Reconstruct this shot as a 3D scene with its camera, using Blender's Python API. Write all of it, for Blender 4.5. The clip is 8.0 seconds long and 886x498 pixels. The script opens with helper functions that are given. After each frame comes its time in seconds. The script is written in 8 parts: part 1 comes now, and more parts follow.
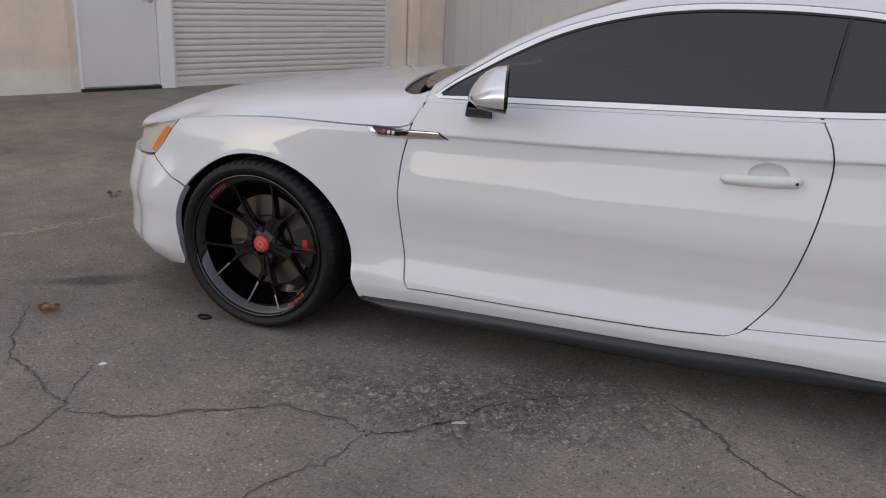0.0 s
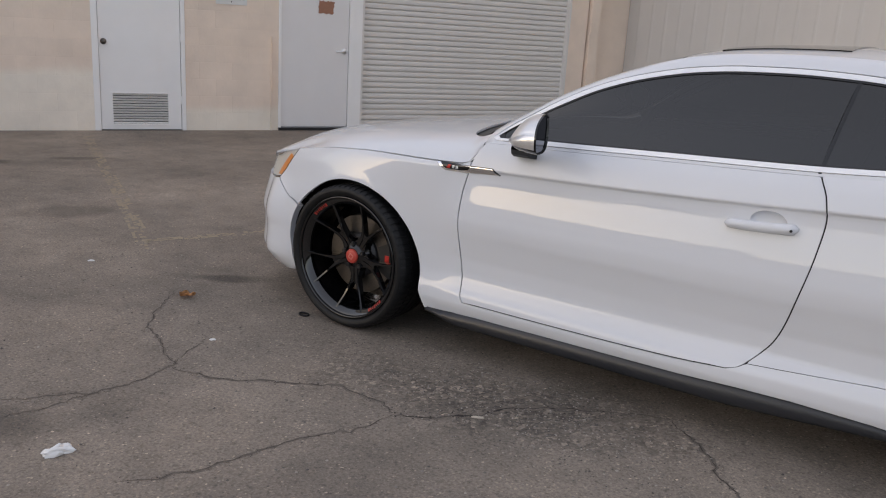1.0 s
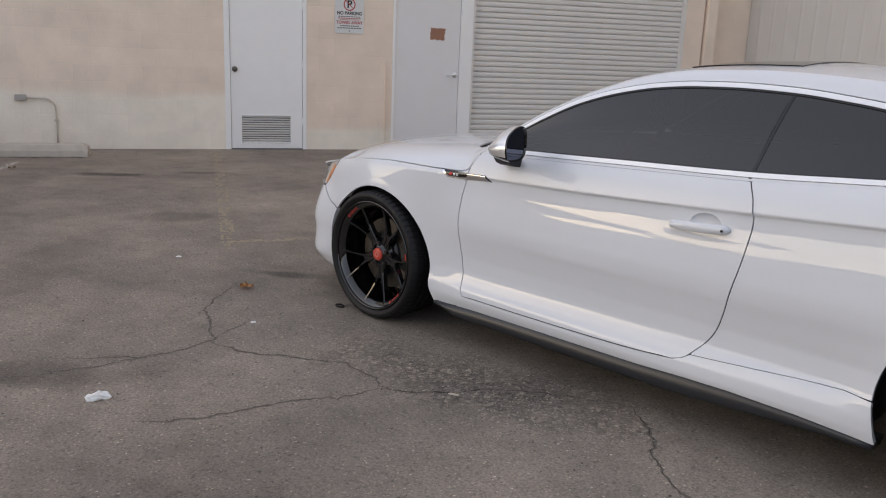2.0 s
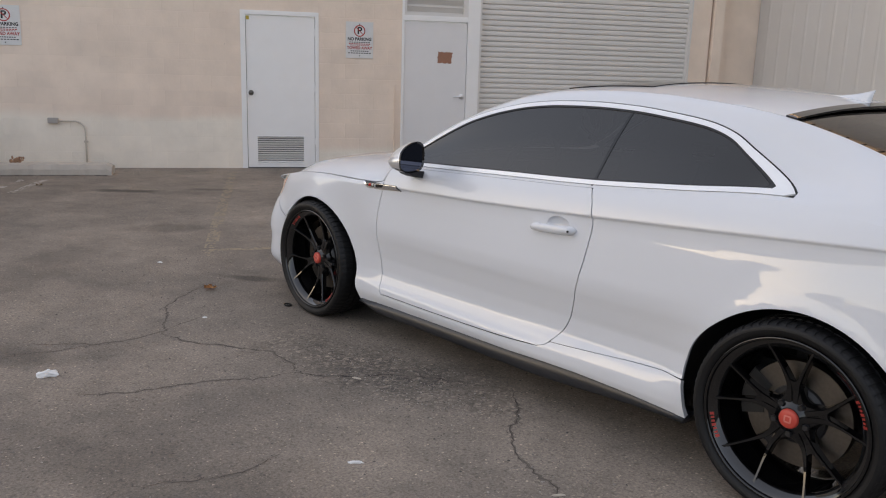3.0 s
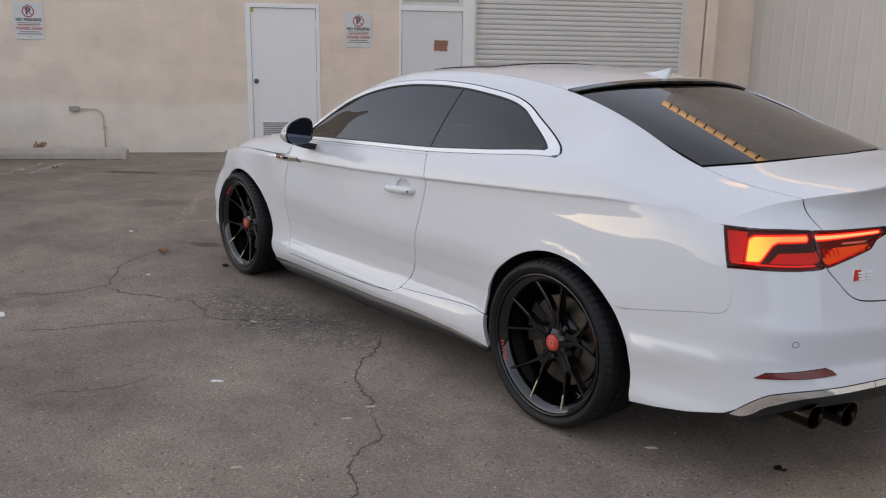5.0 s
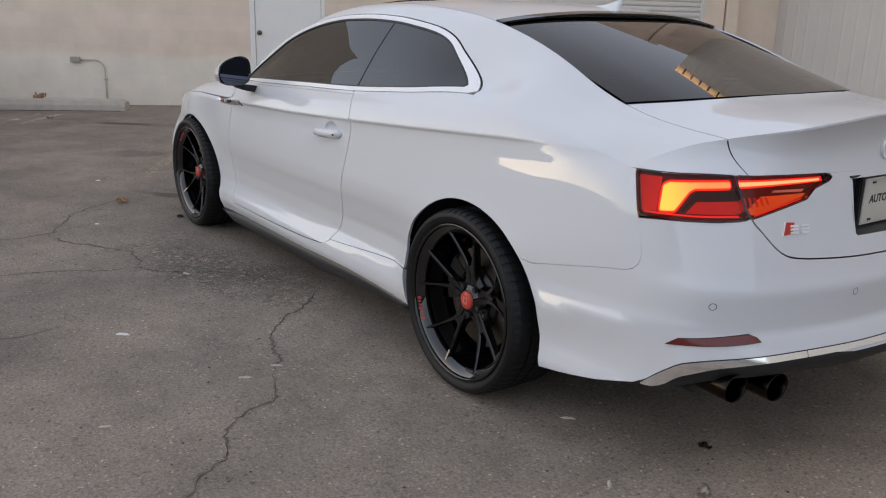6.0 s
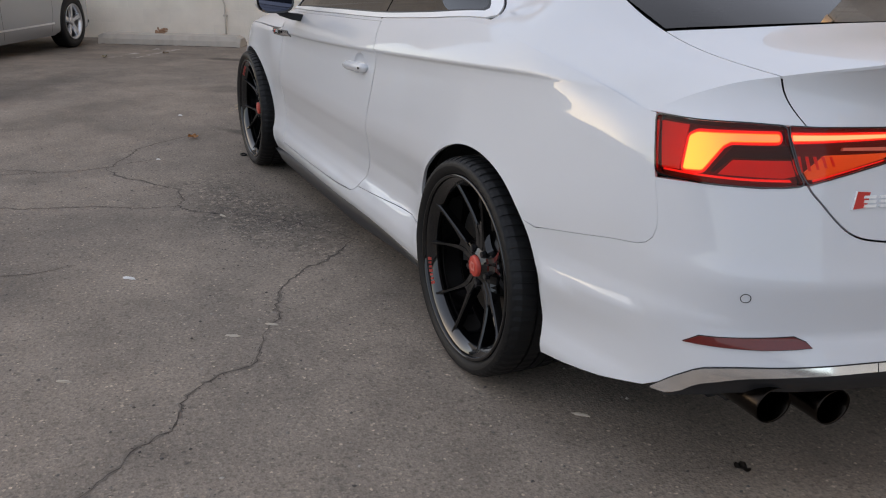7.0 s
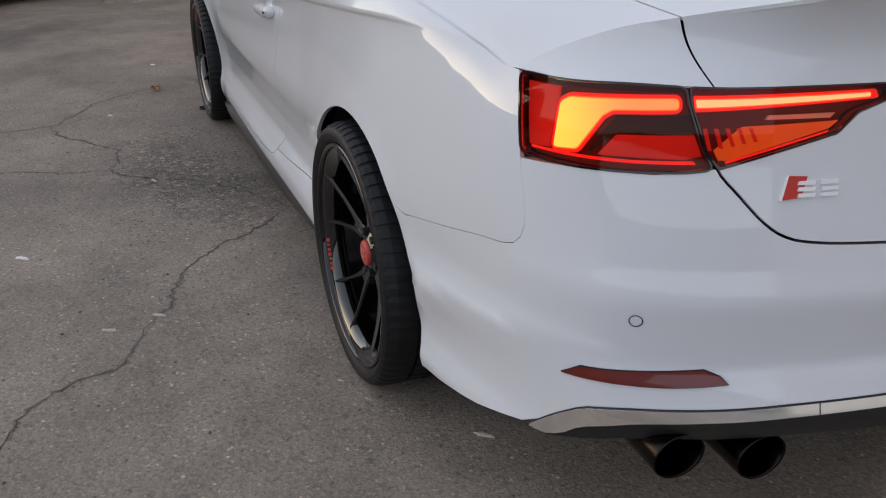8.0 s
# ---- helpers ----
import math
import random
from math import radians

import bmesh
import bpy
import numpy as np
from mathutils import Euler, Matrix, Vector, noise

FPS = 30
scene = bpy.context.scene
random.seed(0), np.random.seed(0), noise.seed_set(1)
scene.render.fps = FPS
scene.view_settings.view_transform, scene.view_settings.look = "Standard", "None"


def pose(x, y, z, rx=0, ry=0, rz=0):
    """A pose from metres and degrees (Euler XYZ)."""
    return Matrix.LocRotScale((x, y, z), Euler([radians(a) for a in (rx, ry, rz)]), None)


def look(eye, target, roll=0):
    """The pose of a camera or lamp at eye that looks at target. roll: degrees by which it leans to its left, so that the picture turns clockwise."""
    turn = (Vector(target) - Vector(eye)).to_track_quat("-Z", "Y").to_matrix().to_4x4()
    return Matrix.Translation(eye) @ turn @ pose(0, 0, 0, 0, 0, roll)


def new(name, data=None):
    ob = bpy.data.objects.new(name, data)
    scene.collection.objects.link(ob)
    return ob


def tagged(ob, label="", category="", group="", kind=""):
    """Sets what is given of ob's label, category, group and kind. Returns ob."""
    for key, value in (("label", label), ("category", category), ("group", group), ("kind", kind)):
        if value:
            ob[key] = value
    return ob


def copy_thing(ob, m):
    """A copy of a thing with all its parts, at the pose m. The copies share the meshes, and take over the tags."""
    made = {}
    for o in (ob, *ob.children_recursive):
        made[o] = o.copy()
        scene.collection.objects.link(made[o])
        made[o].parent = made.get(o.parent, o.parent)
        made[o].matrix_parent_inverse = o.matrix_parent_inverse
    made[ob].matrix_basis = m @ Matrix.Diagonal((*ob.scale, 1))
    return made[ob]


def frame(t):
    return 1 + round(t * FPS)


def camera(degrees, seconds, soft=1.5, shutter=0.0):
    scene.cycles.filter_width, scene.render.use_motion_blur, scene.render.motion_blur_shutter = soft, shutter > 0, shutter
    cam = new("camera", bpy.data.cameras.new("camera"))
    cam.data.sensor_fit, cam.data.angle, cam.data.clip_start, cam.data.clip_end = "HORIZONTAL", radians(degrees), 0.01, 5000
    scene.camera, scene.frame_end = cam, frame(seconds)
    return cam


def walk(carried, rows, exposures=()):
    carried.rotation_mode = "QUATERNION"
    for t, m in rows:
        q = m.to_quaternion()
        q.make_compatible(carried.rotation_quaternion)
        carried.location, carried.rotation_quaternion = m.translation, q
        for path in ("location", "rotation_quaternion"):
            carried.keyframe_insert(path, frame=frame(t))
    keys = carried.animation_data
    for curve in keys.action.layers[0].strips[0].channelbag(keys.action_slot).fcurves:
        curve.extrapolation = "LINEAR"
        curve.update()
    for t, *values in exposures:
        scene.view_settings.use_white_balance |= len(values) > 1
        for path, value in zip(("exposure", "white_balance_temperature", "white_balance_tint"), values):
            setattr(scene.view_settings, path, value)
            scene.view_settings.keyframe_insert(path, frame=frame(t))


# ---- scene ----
cam = camera(56.0, 8.0, soft=1.1)
PATH = [
    (0, (0.283, -3.499, 1.3), (-0.364, -1.706, 0.694), 2.5),
    (0.5, (0.663, -3.547, 1.319), (-0.285, -1.882, 0.745), 3.5),
    (1, (0.962, -3.671, 1.34), (-0.115, -2.065, 0.831), 3.5),
    (1.2, (1.133, -3.684, 1.328), (0.0, -2.118, 0.813), 3.3),
    (2.3, (1.942, -3.552, 1.379), (0.51, -2.235, 0.913), 1.8),
    (2.5, (2.107, -3.535, 1.378), (0.648, -2.251, 0.908), 1.5),
    (3, (2.502, -3.415, 1.408), (1.044, -2.115, 0.979), 1.7),
    (3.5, (2.825, -3.342, 1.408), (1.351, -2.068, 0.958), 1.5),
    (4, (3.111, -3.367, 1.403), (1.604, -2.137, 0.94), 0.5),
    (4.5, (3.342, -3.29, 1.423), (1.84, -2.046, 0.977), 0.8),
    (4.7, (3.459, -3.224, 1.422), (1.933, -2.009, 0.98), 0.7),
    (6, (3.578, -2.561, 1.291), (2.006, -1.449, 0.748), 1.4),
    (6.5, (3.572, -2.241, 1.246), (1.906, -1.342, 0.602), 0.1),
    (7, (3.427, -1.975, 1.205), (1.725, -1.167, 0.533), 1.3),
    (7.5, (3.262, -1.685, 1.176), (1.581, -0.9, 0.43), 0.2),
    (8, (3.195, -1.416, 1.168), (1.496, -0.738, 0.359), -0.8),
]
walk(cam, [(t, look(eye, target, roll)) for t, eye, target, roll in PATH], exposures=[(0.0, 1.47, 6650, 13), (1.0, 1.51, 6680, 13), (2.5, 1.57, 6680, 12), (4.7, 1.55, 6600, 12), (6.0, 1.54, 6540, 11), (8.0, 1.54, 6520, 11)])

# ---- world, sun ----
SUN_EL, SUN_AZ = radians(1.2), math.atan2(-0.80, -0.60)   # low evening sun, past the end of the long wall
sun_from = Vector((math.cos(SUN_AZ) * math.cos(SUN_EL), math.sin(SUN_AZ) * math.cos(SUN_EL), math.sin(SUN_EL)))
world = bpy.data.worlds.new("evening_sky")
scene.world = world
world.use_nodes = True
wn = world.node_tree.nodes
sky = wn.new("ShaderNodeTexSky")
sky.sky_type = "NISHITA"
sky.sun_disc = False
sky.sun_elevation = radians(12.0)
sky.sun_rotation = math.pi / 2 - SUN_AZ
sky.air_density, sky.dust_density, sky.ozone_density = 0.8, 0.6, 0.3
wn["Background"].inputs["Strength"].default_value = 0.118
veil = wn.new("ShaderNodeMix")                      # a thin, even veil of high cloud over the clear sky
veil.data_type = "RGBA"
veil.inputs["Factor"].default_value = 0.62
veil.inputs["B"].default_value = (2.72, 2.79, 3.10, 1)
world.node_tree.links.new(sky.outputs[0], veil.inputs["A"])
world.node_tree.links.new(veil.outputs["Result"], wn["Background"].inputs["Color"])
sun = new("sun", bpy.data.lights.new("sun", "SUN"))
sun.data.energy, sun.data.angle, sun.data.color = 5.0, radians(0.4), (1.0, 0.52, 0.14)
sun.matrix_world = look(sun_from * 60, (0, 0, 0))

# ---- materials ----
def mat(name):
    m = bpy.data.materials.new(name)
    m.use_nodes = True
    return m, m.node_tree.nodes, m.node_tree.links, m.node_tree.nodes["Principled BSDF"]


def plain(name, colour, rough=0.5, metal=0.0, coat=0.0, grain=0.06, scale=40.0, bump=0.0):
    """A near-plain surface with a faint grain in colour and roughness."""
    m, n, l, b = mat(name)
    co = n.new("ShaderNodeTexCoord")
    nz = n.new("ShaderNodeTexNoise")
    nz.inputs["Scale"].default_value, nz.inputs["Detail"].default_value = scale, 4.0
    l.new(co.outputs["Object"], nz.inputs["Vector"])
    r = n.new("ShaderNodeMapRange")
    r.inputs["To Min"].default_value, r.inputs["To Max"].default_value = 1 - grain, 1 + grain
    l.new(nz.outputs["Fac"], r.inputs["Value"])
    mx = n.new("ShaderNodeMix")
    mx.data_type, mx.blend_type = "RGBA", "MULTIPLY"
    mx.inputs["Factor"].default_value = 1.0
    mx.inputs["A"].default_value = (*colour, 1)
    l.new(r.outputs["Result"], mx.inputs["B"])
    l.new(mx.outputs["Result"], b.inputs["Base Color"])
    b.inputs["Roughness"].default_value, b.inputs["Metallic"].default_value = rough, metal
    b.inputs["Coat Weight"].default_value = coat
    b.inputs["Coat Roughness"].default_value = 0.015
    b.inputs["Coat IOR"].default_value = 1.65
    if bump:
        bp = n.new("ShaderNodeBump")
        bp.inputs["Strength"].default_value, bp.inputs["Distance"].default_value = 1.0, bump
        l.new(nz.outputs["Fac"], bp.inputs["Height"])
        l.new(bp.outputs["Normal"], b.inputs["Normal"])
    return m


M_PAINT = plain("white_car_paint", (0.69, 0.702, 0.728), 0.32, 0.0, 1.0, 0.015, 3.0)
M_PAINT.node_tree.nodes["Principled BSDF"].inputs["Specular IOR Level"].default_value = 0.1
M_PAINT.node_tree.nodes["Principled BSDF"].inputs["Coat IOR"].default_value = 1.52
M_SEAM = plain("dark_gap", (0.012, 0.012, 0.013), 0.7)
M_BLACK = plain("gloss_black", (0.003, 0.003, 0.0034), 0.05, 0.0, 0.2)
M_RIM = plain("worn_gloss_black", (0.004, 0.004, 0.0045), 0.10, 0.0, 0.45)
M_SATIN = plain("satin_black_plastic", (0.013, 0.013, 0.0145), 0.42)
M_BLADE = plain("dark_grey_sill", (0.019, 0.020, 0.024), 0.34)
M_FAR = plain("dark_far_wall", (0.17, 0.145, 0.125), 0.8, 0, 0, 0.2, 1.5)
M_RUBBER = plain("tyre_rubber", (0.007, 0.007, 0.0075), 0.55, 0, 0, 0.25, 25.0, 0.0006)
M_RUBBER.node_tree.nodes["Principled BSDF"].inputs["Specular IOR Level"].default_value = 0.32
M_ALU = plain("bright_aluminium_trim", (0.90, 0.90, 0.90), 0.32, 0.30, 0, 0.03)
M_ALU_DULL = plain("matt_aluminium", (0.80, 0.80, 0.80), 0.30, 0.65, 0, 0.05)
M_STEEL = plain("brake_disc_steel", (0.15, 0.135, 0.12), 0.38, 1.0, 0, 0.2, 90)
M_CALIPER = plain("black_caliper", (0.02, 0.02, 0.02), 0.4)
M_RED = plain("red_enamel", (0.55, 0.03, 0.02), 0.35)
M_REDCAP = plain("red_cap", (0.50, 0.06, 0.04), 0.4)
M_INTERIOR = plain("dark_interior", (0.014, 0.014, 0.015), 0.65, 0, 0, 0.3)
M_SILVER = plain("silver_grey_paint", (0.36, 0.37, 0.38), 0.35, 0.6, 1.0, 0.02)
M_PLATE = plain("cream_plate", (0.62, 0.60, 0.52), 0.45)


def glass(name, tint, gloss=1.5, rough=0.0, sheen=(1, 1, 1)):
    """Tinted glass: clear tint under a Fresnel gloss."""
    m, n, l, b = mat(name)
    n.remove(b)
    tr = n.new("ShaderNodeBsdfTransparent")
    tr.inputs["Color"].default_value = (*tint, 1)
    gl = n.new("ShaderNodeBsdfGlossy")
    gl.inputs["Roughness"].default_value = rough
    gl.inputs["Color"].default_value = (*sheen, 1)
    fr = n.new("ShaderNodeFresnel")
    fr.inputs["IOR"].default_value = gloss
    mx = n.new("ShaderNodeMixShader")
    l.new(fr.outputs[0], mx.inputs["Fac"])
    l.new(tr.outputs[0], mx.inputs[1])
    l.new(gl.outputs[0], mx.inputs[2])
    l.new(mx.outputs[0], n["Material Output"].inputs["Surface"])
    return m


M_GLASS = glass("tinted_window_glass", (0.07, 0.07, 0.07), 1.78, 0.0, (0.93, 0.92, 0.90))
M_REARGLASS = glass("rear_window_glass", (0.05, 0.05, 0.05), 1.60, 0.0, (0.95, 0.92, 0.90))
M_LENS = glass("clear_lens", (0.92, 0.92, 0.92), 1.5)
M_REDLENS = glass("red_lens", (0.97, 0.46, 0.36), 1.27)
M_MIRROR = plain("mirror_glass", (0.10, 0.11, 0.15), 0.03, 1.0, 0, 0.0)


def glow(name, colour, power):
    m, n, l, b = mat(name)
    b.inputs["Base Color"].default_value = (*colour, 1)
    b.inputs["Emission Color"].default_value = (*colour, 1)
    b.inputs["Emission Strength"].default_value = power
    return m


def fading_glow(name, outer, inner, y0, y1, power):
    """A light guide whose colour runs from outer to inner between the distances y0 and y1 from the car's middle."""
    m, n, l, b = mat(name)
    co = n.new("ShaderNodeTexCoord")
    sp = n.new("ShaderNodeSeparateXYZ")
    l.new(co.outputs["Object"], sp.inputs[0])
    ab = n.new("ShaderNodeMath")
    ab.operation = "ABSOLUTE"
    l.new(sp.outputs["Y"], ab.inputs[0])
    rg = n.new("ShaderNodeMapRange")
    rg.interpolation_type = "SMOOTHSTEP"
    rg.inputs["From Min"].default_value, rg.inputs["From Max"].default_value = y0, y1
    l.new(ab.outputs[0], rg.inputs["Value"])
    mx = n.new("ShaderNodeMix")
    mx.data_type = "RGBA"
    mx.inputs["A"].default_value, mx.inputs["B"].default_value = (*outer, 1), (*inner, 1)
    l.new(rg.outputs["Result"], mx.inputs["Factor"])
    l.new(mx.outputs["Result"], b.inputs["Base Color"])
    l.new(mx.outputs["Result"], b.inputs["Emission Color"])
    b.inputs["Emission Strength"].default_value = power
    return m


STAINS = ((-2.32, -0.81, 0.26, 0.075, 0.6, 0.50), (-6.7, 0.0, 0.42, 0.16, 0.9, 0.68), (-6.3, 0.9, 0.30, 0.12, 0.9, 0.40), (-4.2, -0.5, 0.5, 0.2, 1.1, 0.30),
          (-1.75, -2.6, 0.75, 0.16, 0.95, 0.38), (-4.6, -2.4, 1.6, 0.5, 2.6, 0.30), (-3.3, -1.9, 1.0, 0.30, 2.4, 0.25), (-0.45, -1.12, 0.75, 0.30, 0.35, 0.22), (0.0, -2.3, 0.7, 0.25, 0.6, 0.18), (-8.3, -1.9, 0.9, 0.5, 2.6, 0.40))


def asphalt():
    m, n, l, b = mat("worn_asphalt")
    co = n.new("ShaderNodeTexCoord")

    def noise_at(scale, detail=5.0, rough=0.6):
        q = n.new("ShaderNodeTexNoise")
        q.inputs["Scale"].default_value, q.inputs["Detail"].default_value = scale, detail
        q.inputs["Roughness"].default_value = rough
        l.new(co.outputs["Object"], q.inputs["Vector"])
        return q

    def ramp(src, stops):
        q = n.new("ShaderNodeValToRGB")
        e = q.color_ramp.elements
        e[0].position, e[0].color = stops[0][0], (*stops[0][1], 1)
        e[1].position, e[1].color = stops[-1][0], (*stops[-1][1], 1)
        for p, c in stops[1:-1]:
            x = e.new(p)
            x.color = (*c, 1)
        l.new(src, q.inputs["Fac"])
        return q

    def mul(a, c, f=1.0, mode="MULTIPLY"):
        q = n.new("ShaderNodeMix")
        q.data_type, q.blend_type = "RGBA", mode
        q.inputs["Factor"].default_value = f
        l.new(a, q.inputs["A"])
        l.new(c, q.inputs["B"])
        return q

    def grey(v):
        return (v, v, v)

    def blob(sx, sy, la, lb, turn, lo=1.15, hi=2.0):
        """0 inside a ragged oval, 1 outside."""
        mp = n.new("ShaderNodeMapping")
        mp.vector_type = "TEXTURE"
        mp.inputs["Location"].default_value = (sx, sy, 0)
        mp.inputs["Rotation"].default_value = (0, 0, turn)
        mp.inputs["Scale"].default_value = (la, lb, 1000)
        l.new(co.outputs["Object"], mp.inputs["Vector"])
        ln = n.new("ShaderNodeVectorMath")
        ln.operation = "LENGTH"
        l.new(mp.outputs[0], ln.inputs[0])
        ad = n.new("ShaderNodeMath")
        ad.operation = "MULTIPLY_ADD"
        l.new(warp.outputs["Fac"], ad.inputs[0])
        ad.inputs[1].default_value = 1.6
        l.new(ln.outputs["Value"], ad.inputs[2])
        rg = n.new("ShaderNodeMapRange")
        rg.interpolation_type = "SMOOTHSTEP"
        rg.inputs["From Min"].default_value, rg.inputs["From Max"].default_value = lo, hi
        l.new(ad.outputs[0], rg.inputs["Value"])
        return rg

    def cells(scale):
        q = n.new("ShaderNodeTexVoronoi")
        q.inputs["Scale"].default_value = scale
        l.new(co.outputs["Object"], q.inputs["Vector"])
        return q

    warp = noise_at(3.0, 4)
    big = ramp(noise_at(0.55, 5, 0.55).outputs["Fac"], [(0.30, (0.200, 0.167, 0.136)), (0.50, (0.247, 0.207, 0.168)), (0.68, (0.300, 0.250, 0.202))])
    patch = ramp(noise_at(1.1, 3, 0.5).outputs["Fac"], [(0.33, (0.88, 0.89, 0.90)), (0.5, (1.0, 1.0, 1.0)), (0.66, (1.09, 1.08, 1.07))])
    mid = ramp(noise_at(5.0, 6, 0.65).outputs["Fac"], [(0.28, grey(0.80)), (0.5, grey(1.0)), (0.72, grey(1.15))])
    fine = ramp(noise_at(90, 3, 0.7).outputs["Fac"], [(0.25, grey(0.62)), (0.5, grey(1.0)), (0.78, (1.36, 1.34, 1.31))])
    c = mul(mul(mul(big.outputs[0], patch.outputs[0]).outputs["Result"], mid.outputs[0]).outputs["Result"], fine.outputs[0])
    # stone chips of the aggregate, a few pale, some dark, and pits between them
    vo = cells(150.0)
    chip = ramp(vo.outputs["Color"], [(0.0, grey(0.62)), (0.35, grey(0.96)), (0.80, grey(1.04)), (0.91, (1.45, 1.42, 1.37)), (0.98, (2.5, 2.4, 2.25))])
    c2 = mul(c.outputs["Result"], chip.outputs[0], 0.92)
    pits = ramp(noise_at(38, 2, 0.5).outputs["Fac"], [(0.60, grey(1.0)), (0.70, grey(0.70))])
    c2 = mul(c2.outputs["Result"], pits.outputs[0])
    # the broken patch beside the front wheel, where coarse stone shows
    coarse = cells(62.0)
    stones = ramp(coarse.outputs["Color"], [(0.0, grey(0.30)), (0.45, grey(0.74)), (0.75, grey(1.08)), (1.0, (2.3, 2.25, 2.15))])
    rough_patch = mul(c2.outputs["Result"], stones.outputs[0])
    pick = n.new("ShaderNodeMix")
    pick.data_type = "RGBA"
    l.new(blob(-0.45, -1.15, 0.85, 0.30, 0.25, 0.9, 2.1).outputs["Result"], pick.inputs["Factor"])
    l.new(rough_patch.outputs["Result"], pick.inputs["A"])
    l.new(c2.outputs["Result"], pick.inputs["B"])
    # old oil and tyre stains, the last a dark patch along the parked car: (x, y, half length, half width, turn, depth)
    col = pick.outputs["Result"]
    for sx, sy, la, lb, turn, deep in STAINS:
        rg = blob(sx, sy, la, lb, turn)
        rg.inputs["To Min"].default_value = 1 - deep
        q = n.new("ShaderNodeMix")
        q.data_type, q.blend_type = "RGBA", "MULTIPLY"
        q.inputs["Factor"].default_value = 1.0
        l.new(col, q.inputs["A"])
        l.new(rg.outputs["Result"], q.inputs["B"])
        col = q.outputs["Result"]
    l.new(col, b.inputs["Base Color"])
    b.inputs["Roughness"].default_value = 0.78
    b.inputs["Specular IOR Level"].default_value = 0.35
    bp = n.new("ShaderNodeBump")
    bp.inputs["Strength"].default_value, bp.inputs["Distance"].default_value = 0.40, 0.003
    hs = n.new("ShaderNodeMath")
    hs.operation = "ADD"
    l.new(noise_at(45, 4).outputs["Fac"], hs.inputs[0])
    l.new(vo.outputs["Distance"], hs.inputs[1])
    l.new(hs.outputs[0], bp.inputs["Height"])
    l.new(bp.outputs["Normal"], b.inputs["Normal"])
    return m


M_ASPHALT = asphalt()
M_CRACK = plain("crack_dirt", (0.034, 0.027, 0.022), 0.95, 0, 0, 0.3, 60)
M_CRACK_EDGE = plain("crumbled_crack_edge", (0.152, 0.127, 0.104), 0.95, 0, 0, 0.5, 40)
M_CRACK_DUSTY = plain("dust_filled_crack", (0.062, 0.050, 0.041), 0.95, 0, 0, 0.5, 30)
M_CONCRETE = plain("worn_concrete", (0.56, 0.51, 0.44), 0.85, 0, 0, 0.25, 14, 0.004)
M_DOORW = plain("white_painted_door", (0.90, 0.885, 0.86), 0.5, 0, 0, 0.03, 5)
M_ROLLUP = plain("pale_grey_slats", (0.73, 0.70, 0.66), 0.5, 0, 0, 0.06, 8)
M_METALWALL = plain("pale_metal_cladding", (0.66, 0.635, 0.60), 0.55, 0, 0, 0.06, 2)
M_LINE = plain("faded_yellow_line", (0.34, 0.275, 0.19), 0.85, 0, 0, 0.3, 30)
M_LINEW = plain("faded_white_line", (0.50, 0.46, 0.41), 0.85, 0, 0, 0.3, 30)


# ---- helpers of this file ----
def link_mesh(name, bm, material, parent=None, label="", smooth=False):
    me = bpy.data.meshes.new(name)
    bm.to_mesh(me)
    bm.free()
    me.materials.append(material)
    if smooth:
        for f in me.polygons:
            f.use_smooth = True
    ob = new(name, me)
    if parent:
        ob.parent = parent
    if label:
        ob["label"] = label
    return ob


def part(name, bm, material, parent, label="", smooth=False):
    return link_mesh(name, bm, material, parent, label, smooth)


def bm_box(cx, cy, cz, sx, sy, sz, bevel=0.0, seg=2, bm=None, m=None):
    bm = bm or bmesh.new()
    made = bmesh.ops.create_cube(bm, size=1.0, matrix=(m or Matrix.Identity(4)) @ Matrix.Translation((cx, cy, cz)) @ Matrix.Diagonal((sx, sy, sz, 1)))
    if bevel:
        es = {e for v in made["verts"] for e in v.link_edges}
        bmesh.ops.bevel(bm, geom=list(es), offset=bevel, segments=seg, affect="EDGES")
    return bm


def bm_cyl(r1, r2, depth, m, seg=32, bm=None):
    bm = bm or bmesh.new()
    bmesh.ops.create_cone(bm, cap_ends=True, segments=seg, radius1=r1, radius2=r2, depth=depth, matrix=m)
    return bm


def bm_lathe(profile, seg, m, bm=None, close=False):
    """Turns (radius, along) points round the local z axis."""
    bm = bm or bmesh.new()
    rings = []
    for k in range(seg):
        a = 2 * math.pi * k / seg
        rings.append([bm.verts.new(m @ Vector((r * math.cos(a), r * math.sin(a), h))) for r, h in profile])
    n = len(profile)
    for k in range(seg):
        p, q = rings[k], rings[(k + 1) % seg]
        for i in range(n if close else n - 1):
            j = (i + 1) % n
            bm.faces.new((p[i], q[i], q[j], p[j]))
    bmesh.ops.recalc_face_normals(bm, faces=bm.faces)
    return bm


